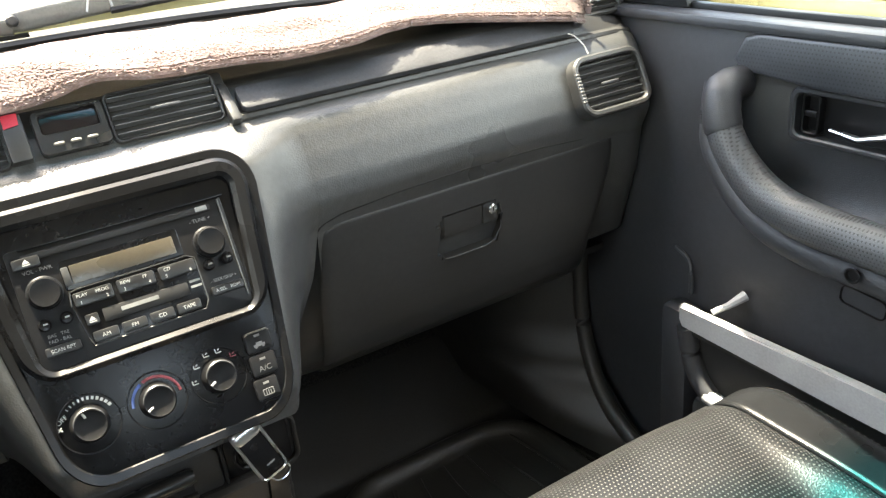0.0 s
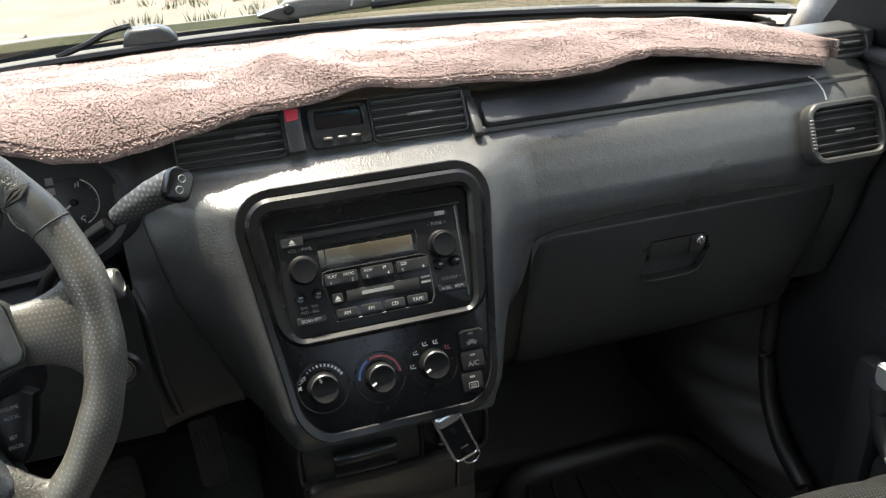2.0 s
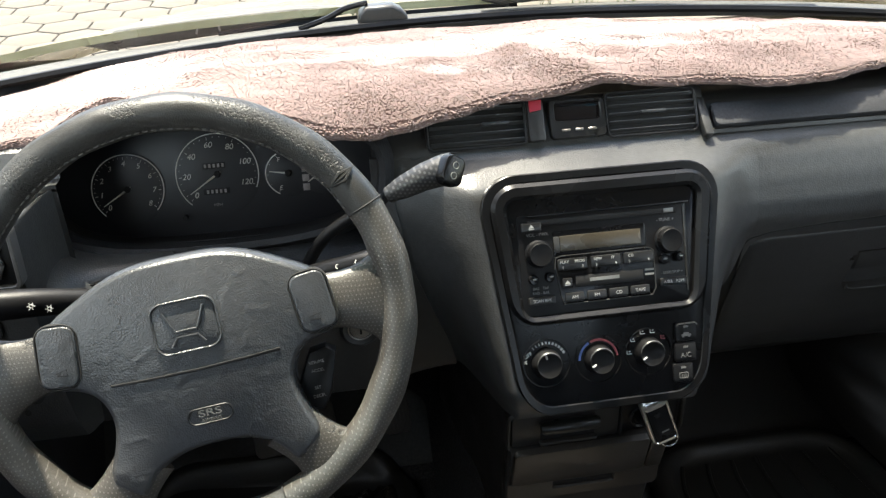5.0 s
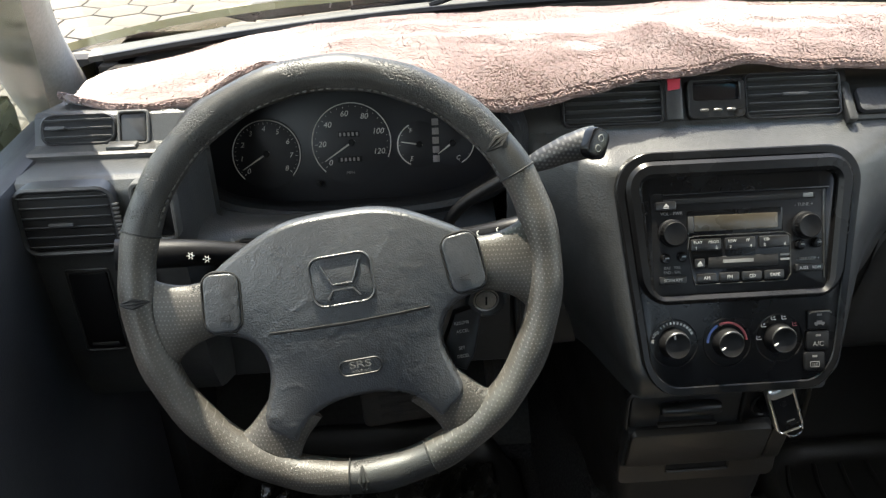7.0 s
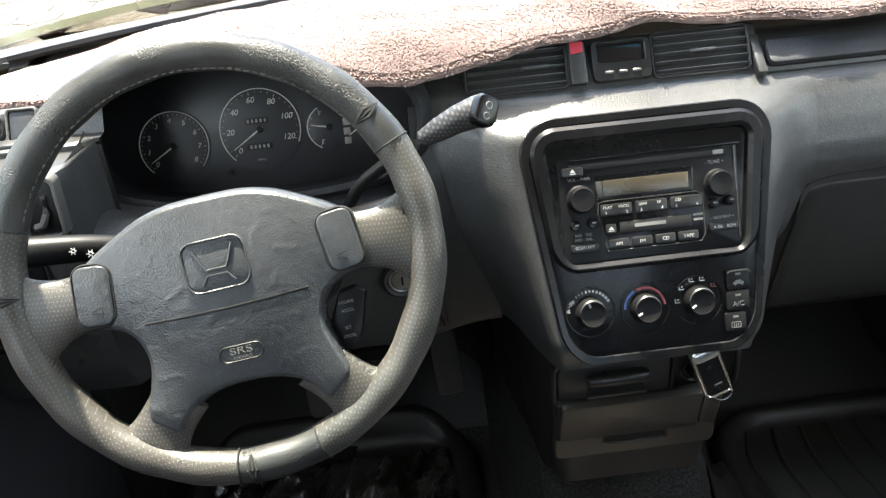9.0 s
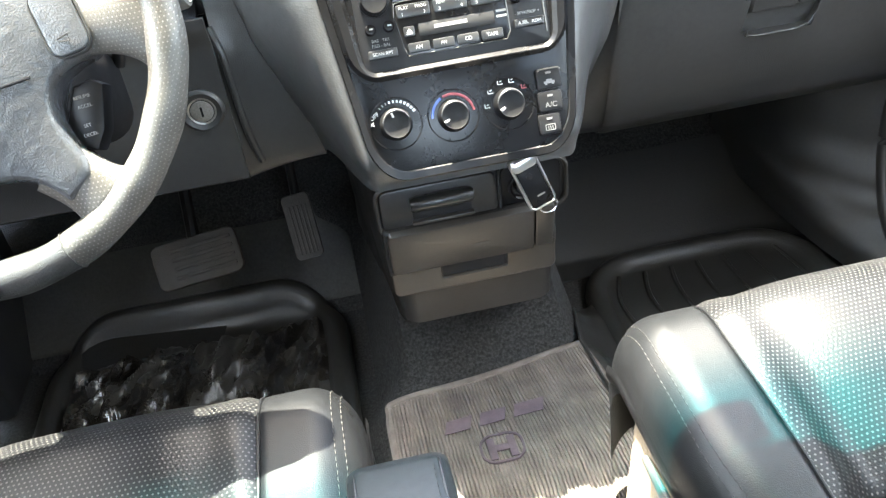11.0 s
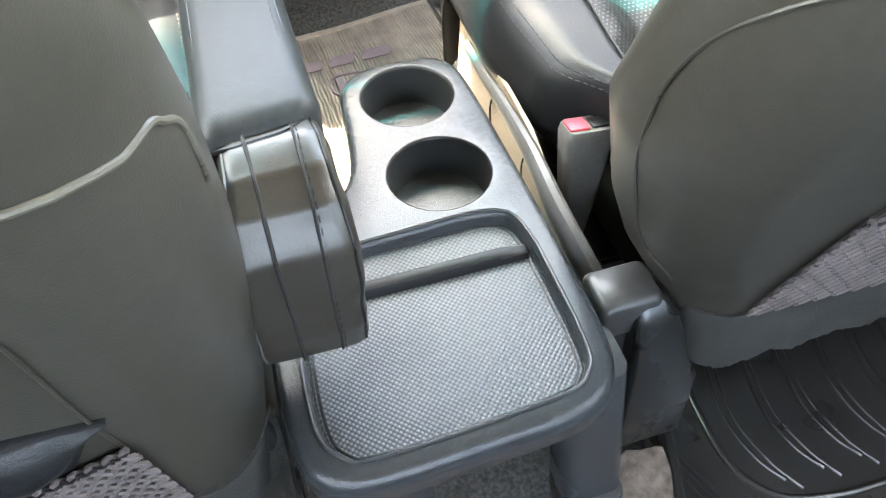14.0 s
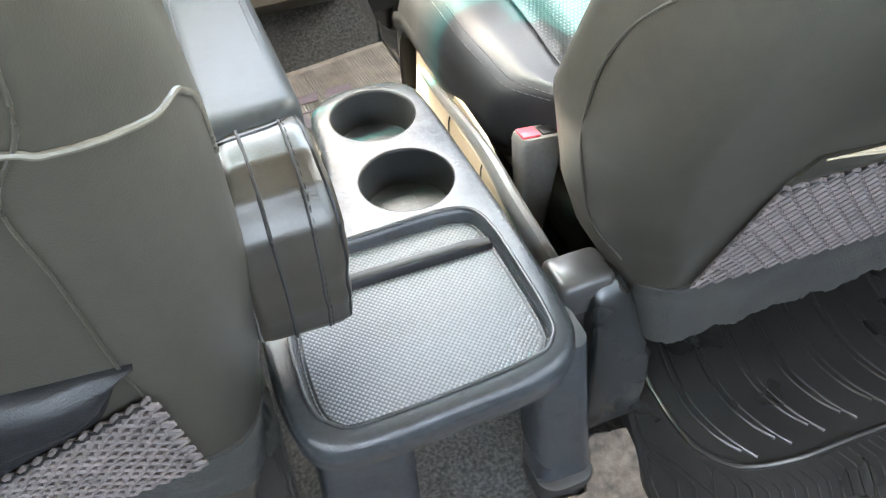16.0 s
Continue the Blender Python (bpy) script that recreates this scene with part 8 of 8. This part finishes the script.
def buckle():
    t = thing("seat_belt_buckle", (0.155, 0.30, 0.08), "grey seat belt buckle with a red release button", "seat belt buckle")
    m = Matrix.Translation((0.142, 0.302, 0.270)) @ Matrix.Rotation(radians(-8), 4, "X") @ Matrix.Rotation(radians(5), 4, "Y")
    bm = bmesh.new()
    rings = [[m @ Vector((x, y, z)) for x, y in rrect(w, d, 0.006, 4)] for z, w, d in ((-0.125, 0.022, 0.016), (-0.095, 0.030, 0.020), (-0.045, 0.040, 0.026), (-0.008, 0.045, 0.030), (-0.002, 0.043, 0.028), (0.0, 0.041, 0.026))]
    loft(bm, rings)
    part("housing", bm, M_BUCKLE, t)
    bm = bmesh.new()
    box(bm, (-0.010, 0, 0.0005), (0.019, 0.019, 0.004), 0.0015, m)
    part("release_button", bm, M_RED, t, "red release button")
    bm = bmesh.new()
    box(bm, (0.011, 0.0, 0.0004), (0.017, 0.016, 0.003), 0.001, m)
    part("latch_slot", bm, M_BLACK, t)
    bm = bmesh.new()
    tube(bm, [m @ Vector((0, 0, -0.12)), (0.160, 0.285, 0.11), (0.165, 0.26, 0.06)], 0.007, n=8, flat=0.5)
    part("stem", bm, M_BLACK, t)


buckle()


# ---------------------------------------------------------------- table between the seats
def table():
    t = thing("centre_table", (-0.04, 0.2, 0.03), "blue-grey plastic folding table with two cup holders", "car table")
    pts = bez([(0.0, 0.440, 0), (0.034, 0.437, 0), (0.055, 0.418, 0), (0.061, 0.38, 0), (0.064, 0.30, 0), (0.066, 0.20, 0), (0.066, 0.10, 0), (0.057, 0.058, 0), (0.028, 0.036, 0), (-0.04, 0.031, 0), (-0.118, 0.029, 0), (-0.150, 0.040, 0), (-0.163, 0.070, 0), (-0.165, 0.13, 0), (-0.158, 0.20, 0), (-0.130, 0.245, 0), (-0.092, 0.275, 0), (-0.072, 0.305, 0), (-0.064, 0.35, 0), (-0.060, 0.40, 0), (-0.050, 0.424, 0), (-0.03, 0.437, 0), (0.0, 0.440, 0)], 5)
    out = [(p.x, p.y) for p in pts[:-1]][::-1]
    Z = 0.278
    holes = [(0.000, 0.383, 0.0415), (-0.001, 0.278, 0.0425)]
    # top skin with round holes and the tray opening, filled between the loops
    bm = bmesh.new()

    def ringv(pl, z):
        vs = [bm.verts.new((x, y, z)) for x, y in pl]
        return vs, [bm.edges.new((vs[i], vs[(i + 1) % len(vs)])) for i in range(len(vs))]
    top_out = inset(out, 0.008)
    v_out, e_out = ringv(top_out, Z)
    edges = list(e_out)
    rims = []
    for cx, cy, r in holes:
        v, e = ringv(circle(r + 0.002, 36, cx, cy), Z)
        edges += e
        rims.append((v, cx, cy, r))
    tray_pl = [(p.x, p.y) for p in bez([(0.047, 0.18, 0), (0.047, 0.092, 0), (0.039, 0.063, 0), (0.010, 0.051, 0), (-0.105, 0.045, 0), (-0.134, 0.054, 0), (-0.145, 0.082, 0), (-0.142, 0.15, 0), (-0.128, 0.205, 0), (-0.10, 0.220, 0), (-0.04, 0.224, 0), (0.016, 0.225, 0), (0.040, 0.213, 0), (0.047, 0.18, 0)], 5)[:-1]]
    e_tray = ringv(tray_pl, Z)[1]
    edges += e_tray
    bmesh.ops.triangle_fill(bm, edges=edges, use_beauty=True)
    # rounded outer edge and skirt
    prev = v_out
    for ins, z in ((0.004, Z - 0.0018), (0.001, Z - 0.006), (0.0, Z - 0.012), (0.002, Z - 0.030), (0.010, Z - 0.040)):
        nxt = [bm.verts.new((x, y, z)) for x, y in inset(out, ins)]
        for i in range(len(nxt)):
            j = (i + 1) % len(nxt)
            bm.faces.new((prev[i], prev[j], nxt[j], nxt[i]))
        prev = nxt
    bm.faces.new(prev)
    part("top", bm, M_TABLE, t, "", 50)
    for v, cx, cy, r in rims:
        bm = bmesh.new()
        prof = [(r + 0.002, 0.0), (r + 0.0005, -0.001), (r, -0.003), (r - 0.002, -0.045), (r - 0.004, -0.052), (r - 0.010, -0.053), (0.0001, -0.053)]
        rings = [[Vector((cx + q * math.cos(2 * math.pi * i / 36), cy + q * math.sin(2 * math.pi * i / 36), Z + z)) for i in range(36)] for q, z in prof]
        loft(bm, rings, cap=False)
        part("cup_holder", bm, M_CUP, t, "dark round cup holder", 50)
    # tray: sloped lip, wall and dimpled floor
    bm = bmesh.new()
    rings = [[Vector((x, y, Z)) for x, y in tray_pl]]
    ccw = tray_pl[::-1]
    for ins, z in ((0.0015, -0.0010), (0.003, -0.004), (0.0040, -0.008), (0.0055, -0.0122)):
        rings.append([Vector((x, y, Z + z)) for x, y in inset(ccw, ins)][::-1])
    loft(bm, rings, cap=False)
    for v in bm.verts:
        if v.co.z < Z - 0.006:
            v.co.z += 0.0015 * (1 - (v.co.y - 0.05) / 0.17)
    part("tray_wall", bm, M_TABLE, t, "", 50)
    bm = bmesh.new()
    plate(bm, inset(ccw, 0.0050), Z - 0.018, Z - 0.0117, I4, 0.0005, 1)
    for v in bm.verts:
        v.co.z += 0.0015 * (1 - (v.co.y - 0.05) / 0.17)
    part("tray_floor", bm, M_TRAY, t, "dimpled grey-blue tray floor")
    bm = bmesh.new()
    rings = []
    for i in range(9):
        x = -0.1375 + 0.1775 * i / 8
        e = 0.004 * (i == 8)
        rings.append([Vector((x, y, z - (e if z > Z - 0.006 else 0))) for y, z in ((0.1755, Z - 0.016), (0.1775, Z - 0.006), (0.179, Z - 0.0035), (0.181, Z - 0.0028), (0.1865, Z - 0.0028), (0.189, Z - 0.005), (0.190, Z - 0.016))])
    loft(bm, rings)
    part("tray_rib", bm, M_BLACK, t, "raised rib across the tray")
    bm = bmesh.new()
    edge = inset(ccw, 0.0075)
    tube(bm, [Vector((x, y, Z - 0.0119 + 0.0015 * (1 - (y - 0.05) / 0.17))) for x, y in edge + edge[:1]], 0.0011, n=6)
    part("floor_bead", bm, M_TABLE, t)
    bm = bmesh.new()
    tube(bm, [Vector((x, y, Z + 0.0004)) for x, y in tray_pl], 0.0017, n=8, loop=True)
    part("lip_bead", bm, M_TABLE, t)
    # legs
    for (x, y, w, d, tx) in ((0.080, 0.098, 0.058, 0.05, 0.056), (-0.109, 0.112, 0.088, 0.05, -0.108)):
        bm = bmesh.new()
        rings = []
        for k in (0, 0.06, 0.3, 0.6, 0.8, 1.0):
            ring = []
            for px, py in rrect(w * (1 - 0.08 * k), d, 0.014, 5):
                # hollowed along the middle of the rear face
                dent = 0.010 * smooth(1 - abs(px) / (0.28 * w)) if py < -0.4 * d else 0.0
                ring.append(Vector((x + (tx - x) * k + px, y + py + dent, 0.012 + (Z - 0.052) * k)))
            rings.append(ring)
        loft(bm, rings)
        part("leg", bm, M_TABLE, t, "", 50)
    bm = bmesh.new()
    plate(bm, rrect(0.062, 0.06, 0.02, 5), 0.0, 0.022, Matrix.Translation((0.078, 0.092, 0.006)), 0.006)
    part("foot", bm, M_DASHLOW, t)
    bm = bmesh.new()
    box(bm, (0.0, 0.33, 0.128), (0.05, 0.05, 0.17), 0.008)
    part("front_strut", bm, M_DASHLOW, t)


M_CUP = mat("cup_holder_plastic", (0.0145, 0.0158, 0.016), 0.36, bump=0.06, bscale=900, vscale=12, spec=0.25)
table()


# ---------------------------------------------------------------- mats
def tray_mat(name, x0, x1, y0, y1, z, label, ribs):
    t = thing(name, ((x0 + x1) / 2, (y0 + y1) / 2, z), label, "floor mat", "rubber floor mats")
    bm = bmesh.new()
    cx, cy, w, h = (x0 + x1) / 2, (y0 + y1) / 2, x1 - x0, y1 - y0
    outl = rrect(w, h, 0.11, 10, cx, cy)
    rings = [[Vector((x, y, z + dz + 1.1 * max(0.0, y - 1.10))) for x, y in inset(outl, i)] for i, dz in ((0.0, 0.0), (0.001, 0.010), (0.007, 0.019), (0.016, 0.0235), (0.025, 0.0225), (0.033, 0.015), (0.040, 0.008), (0.055, 0.006))]
    loft(bm, rings)
    part("tray", bm, M_RUBBER, t, "", 70)
    bm = bmesh.new()
    ya = y1 - 0.03
    xa, xb = (0.165, x1 + 0.055) if x0 > 0 else (x0 - 0.045, -0.150)

    def apron(u, v):
        y = ya + (1.215 - ya) * v
        # the side by the tunnel is rounded off and laps up it
        q = 0.05 * smooth((v - 0.55) / 0.45) ** 2
        x = (xa + q) + (xb - xa - q) * u if x0 > 0 else xa + (xb - xa - q) * u
        return Vector((x, y, floor_z(x, y) + 0.0065 + 0.0015 * noise.noise((x * 9, y * 9, 3.0))))
    sheet(bm, apron, 60, 30)
    slab(bm, (0, 0, -0.004))
    part("apron", bm, M_APRON if x0 > 0 else M_TOEMAT, t, "", 60)
    bm = bmesh.new()

    def lap(u, v):
        # flange along the tunnel with a bead at its edge
        y = 0.50 + 0.47 * v
        e = lin(y, [(0.50, 0.176), (0.62, 0.166), (0.70, 0.155), (0.84, 0.143), (0.92, 0.158), (0.98, 0.185)])
        x = e + (x0 + 0.012 - e) * u
        zl = floor_z(e, y) + 0.010
        return Vector((x, y, max(floor_z(x, y) + 0.006, zl + (z + 0.016 - zl) * u ** 0.8) + 0.0012 * math.sin(u * 12)))
    if x0 > 0:
        sheet(bm, lap, 10, 40)
        slab(bm, (0, 0, -0.004))
        part("flange", bm, M_RUBBER, t, "", 70)
        bm = bmesh.new()
        tube(bm, [lap(0.0, k / 40) + Vector((0, 0, 0.001)) for k in range(41)], 0.0032, n=7)
        part("edge_bead", bm, M_RUBBER, t)
    for pts in ribs:
        bm = bmesh.new()
        tube(bm, bez(pts, 8), 0.0036, n=6, flat=0.8)
        part("rib", bm, M_RUBBER, t)
    return t


def mats():
    ribs = [[(0.24 + 0.05 * i, 0.72, 0.012), (0.26 + 0.05 * i, 0.84, 0.012), (0.25 + 0.05 * i, 0.96, 0.012), (0.27 + 0.045 * i, 1.03, 0.012)] for i in range(8)]
    tray_mat("rubber_mat", 0.200, 0.60, 0.55, 1.085, 0.004, "black moulded rubber tray mat in the passenger footwell", ribs)
    ribs = [[(-0.60 + 0.045 * i, 0.70, 0.012), (-0.585 + 0.045 * i, 0.84, 0.012), (-0.60 + 0.045 * i, 0.95, 0.012), (-0.58 + 0.042 * i, 1.01, 0.012)] for i in range(9)]
    tray_mat("rubber_mat", -0.655, -0.178, 0.55, 1.146, 0.004, "worn black rubber tray mat below the pedals", ribs)
    # crumpled film lying on the mat below the wheel
    bm = bmesh.new()

    def crumple(u, v):
        x, y = -0.615 + 0.40 * u, 0.60 + (0.478 + 0.022 * noise.noise((u * 9, 0.5, 1)) + 0.010 * noise.noise((u * 40, 0.5, 3))) * v
        a = x + 0.25 * math.sin(y * 9) * 0.2
        q = 1.6 - 2.6 * abs(noise.noise((a * 30, y * 7, 2.0))) - 1.9 * abs(noise.noise((a * 62, y * 20, 5.0)))
        return Vector((x, y, 0.012 + 0.015 * max(0.0, q) * smooth((1 - v) / 0.03) * smooth(u / 0.03) * smooth((1 - u) / 0.03)))
    sheet(bm, crumple, 120, 110)
    slab(bm, (0, 0, -0.001))
    single("plastic_film", bm, M_FILM, "crumpled dusty plastic film on the driver's mat", "plastic film", sharp=70)
    # rear mat: paired curved ridges inside an oval rim, chevron ribs behind it
    t = thing("rubber_mat", (0.42, 0.08, 0.0), "black ridged rubber mat in the rear footwell", "floor mat", "rubber floor mats")
    bm = bmesh.new()
    outl = [(0.172, 0.34), (0.169, 0.12), (0.157, 0.08), (0.144, 0.042), (0.138, -0.004), (0.136, -0.20), (0.70, -0.20), (0.70, 0.34)]
    rings = [[Vector((x, y, z)) for x, y in inset(outl, d)] for d, z in ((0.0, 0.006), (0.001, 0.017), (0.004, 0.020), (0.010, 0.019), (0.014, 0.012))]
    loft(bm, rings)
    part("tray", bm, M_REARMAT, t, "", 50)
    for n in range(10):
        x = 0.041 * n
        for d, e in ((0.0, 0.0), (0.009, 0.012)):
            bm = bmesh.new()
            pts = bez([(x + 0.260 + 1.25 * d, 0.040 - e, 0.0125), (x + 0.247 + 1.15 * d, 0.062 - e / 2, 0.0125), (x + 0.239 + d, 0.095, 0.0125), (x + 0.240 + d, 0.130, 0.0125), (x + 0.249 + 0.9 * d, 0.172, 0.0125), (x + 0.268 + 0.8 * d, 0.235, 0.0125)], 6)
            tube(bm, pts, [0.0017 + 0.0012 * math.exp(-k * 0.5) for k in range(len(pts))], n=7)
            part("ridge", bm, M_REARMAT, t)
    oval = [(0.232, 0.24), (0.219, 0.16), (0.215, 0.10), (0.218, 0.067), (0.231, 0.041), (0.253, 0.023), (0.303, 0.012), (0.369, 0.010), (0.48, 0.008), (0.66, 0.008)]
    bm = bmesh.new()
    tube(bm, bez([(x, y, 0.013) for x, y in oval], 8), 0.0040, n=9, flat=0.9)
    part("oval_rim", bm, M_REARMAT, t)
    # bent ribs between the oval and the mat's edge
    for n in range(38):
        bm = bmesh.new()
        x = 0.182 + 0.0125 * n
        yt = lin(x, [(0.18, 0.125), (0.205, 0.10), (0.215, 0.062), (0.231, 0.033), (0.253, 0.015), (0.303, 0.004), (0.6, 0.0)])
        yc = max(-0.020, yt - 0.085) if x < 0.215 else yt - 0.020
        tube(bm, [Vector(p) for p in ((x - 0.014 * (yt - yc) / 0.04, yt, 0.0120), (x - 0.001, yc + 0.003, 0.0122), (x - 0.001, yc - 0.003, 0.0122), (x - 0.030, yc - 0.060, 0.0120), (x - 0.095, yc - 0.17, 0.0120)) if p[0] > 0.150], 0.0017, n=6, flat=0.9)
        part("chevron_rib", bm, M_REARMAT, t)
    t = thing("rubber_runner", (0.42, -0.10, 0.0), "black ribbed rubber runner under the rear mat", "floor mat")
    bm = bmesh.new()
    box(bm, (0.42, -0.52, 0.0035), (0.56, 0.52, 0.005), 0.002)
    part("sheet", bm, M_RUBBER, t)
    for i in range(26):
        bm = bmesh.new()
        box(bm, (0.155 + 0.021 * i, -0.52, 0.0075), (0.008, 0.50, 0.004), 0.001, I4, 1)
        part("rib", bm, M_RUBBER, t)
    # centre mat with a bound edge
    t = thing("centre_mat", (0.01, 0.68, 0.06), "grey-brown ribbed cloth mat with mauve shapes", "floor mat")
    bm = bmesh.new()

    def up(x, y, d=0.0):
        return Vector((x, y, floor_z(x, y) + 0.007 + d))
    # cords running fore and aft
    n = 62
    for i in range(n):
        x = -0.136 + 0.272 * (i + 0.5) / n
        pts = []
        for k in range(13):
            y = 0.46 + (0.810 + 0.06 * (x + 0.12) * 1.6 - 0.46) * k / 12
            xr = lin(y, [(0.46, 0.168), (0.66, 0.166), (0.74, 0.154), (0.826, 0.138)])
            xx = -0.136 + (x + 0.136) / 0.272 * (xr + 0.136)
            pts.append(up(xx + 0.0012 * noise.noise((x * 90, y * 30, 0)), y, 0.0008 * noise.noise((x * 300, y * 60, 3))))
        tube(bm, pts, 0.0026, n=5)
    tagged(part("ribbed_weave", bm, M_MATCLOTH, t, "", 80), "ribbed grey-brown cloth cords", kind="stuff")
    bm = bmesh.new()
    edge = bez([up(-0.139, 0.46), up(-0.139, 0.70), up(-0.138, 0.785), up(-0.122, 0.806), up(0.0, 0.817), up(0.128, 0.838), up(0.142, 0.826), up(0.158, 0.74), up(0.170, 0.66), up(0.172, 0.46)], 8)
    tube(bm, edge, 0.006, n=7, flat=0.7)
    part("binding", bm, M_MATEDGE, t, "sewn edge binding")
    def shape(name, outline, dz=0.0036):
        bm = bmesh.new()
        vs = [bm.verts.new(up(x, y, dz)) for x, y in outline]
        bm.faces.new(vs)
        thicken(bm, 0.0012)
        part(name, bm, M_MAUVE, t, "mauve shape on the mat")
    for x, w in ((-0.074, 0.040), (-0.028, 0.040), (0.018, 0.046)):
        y = 0.731 + 0.10 * (x + 0.074) * 0.6
        pl = [(x, y), (x + w - 0.006, y + 0.002), (x + w, y + 0.023), (x + 0.006, y + 0.021)]
        shape("print_shape", pl)
    bm = bmesh.new()
    frame_ring(bm, rrect(0.056, 0.046, 0.018, 6, -0.008, 0.694), rrect(0.050, 0.040, 0.015, 6, -0.008, 0.694), floor_z(0, 0.69) + 0.008, floor_z(0, 0.69) + 0.0118, I4, 0.0005)
    part("emblem_shape", bm, M_MAUVE, t)
    bm = bmesh.new()
    for c in ((-0.021, 0.694), (0.005, 0.694)):
        box(bm, (c[0], c[1], floor_z(0, 0.69) + 0.010), (0.010, 0.034, 0.003), 0.001)
    box(bm, (-0.008, 0.694, floor_z(0, 0.69) + 0.010), (0.018, 0.010, 0.003), 0.001)
    part("emblem_bars", bm, M_MAUVE, t)
    # tan carpet showing by the table's foot
    bm = bmesh.new()
    far = [(-0.24, 0.112), (-0.206, 0.116), (-0.165, 0.115), (-0.15, 0.098), (-0.109, 0.087), (-0.056, 0.074), (0.051, 0.056), (0.086, 0.054), (0.098, 0.066), (0.112, 0.100), (0.127, 0.110), (0.165, 0.106)]

    def offcut(u, v):
        x = -0.235 + 0.372 * u + 0.024 * u * smooth((v - 0.3) / 0.7)
        y = -0.20 + (interp(x, far) + 0.20 + 0.004 * noise.noise((u * 30, 0.5, 1))) * v
        return Vector((x, y, 0.010 + 0.003 * noise.noise((u * 9, v * 7, 0)) + 0.005 * smooth((v - 0.93) / 0.07)))
    sheet(bm, offcut, 60, 40)
    thicken(bm, -0.008)
    single("carpet_offcut", bm, M_FOAM, "worn tan carpet offcut beside the table's foot", "carpet")


mats()


# ---------------------------------------------------------------- paving ahead of the car
def paving():
    t = thing("pavement", (-2.0, 6.0, -0.52), "pale hexagonal concrete paving with sandy joints", "paving", kind="structure")
    R = 0.21
    outl = [(R * 0.972 * math.cos(math.pi / 3 * k + math.pi / 6), R * 0.972 * math.sin(math.pi / 3 * k + math.pi / 6)) for k in range(6)]
    bm = bmesh.new()
    plate(bm, outl, -0.05, 0.03, I4, 0.012, 2)
    me = bpy.data.meshes.new("paver")
    bm.to_mesh(me)
    bm.free()
    finish(me, M_PAVER)
    rest = bmesh.new()
    k = 0
    rng = random.Random(3)
    for j in range(-6, 30):
        for i in range(-16, 12):
            x = i * R * math.sqrt(3) + (j % 2) * R * math.sqrt(3) / 2 - 1.2
            y = 2.6 + j * R * 1.5
            if x > -0.4 + 0.25 * math.sin(y * 2.1) - 0.10 * (y - 5) or y > 8.5 + 0.3 * math.sin(x * 2.3):
                continue
            m = Matrix.Translation((x, y, -0.515 + rng.uniform(-0.004, 0.004))) @ Matrix.Rotation(rng.uniform(-0.02, 0.02), 4, "Z")
            if k < 300 and -4.2 < x < -0.3 and 5.0 < y < 8.8:
                ob = new("paver", me)
                ob.parent = t
                ob.matrix_parent_inverse = Matrix.Translation(-Vector(t["base"]))
                ob.matrix_basis = m
                k += 1
            else:
                plate(rest, outl, -0.05, 0.03, m, 0.012, 1)
    ob = part("paving_rest", rest, M_PAVER, t)
    tagged(ob, kind="stuff")
    bm = bmesh.new()
    for _ in range(70):
        x, y = rng.uniform(-0.9, 3.2), rng.uniform(5.0, 10.5)
        for q in range(14):
            a, l = rng.uniform(0, 6.28), rng.uniform(0.04, 0.11)
            dx, dy = rng.gauss(0, 0.05), rng.gauss(0, 0.05)
            tube(bm, [(x + dx, y + dy, -0.52), (x + dx + 0.4 * l * math.cos(a), y + dy + 0.4 * l * math.sin(a), -0.52 + l)], [0.006, 0.001], n=3, cap=False)
    ob = single("dry_weeds", bm, M_WEED, "sparse dry weeds on sandy ground", "weeds", kind="stuff")


paving()
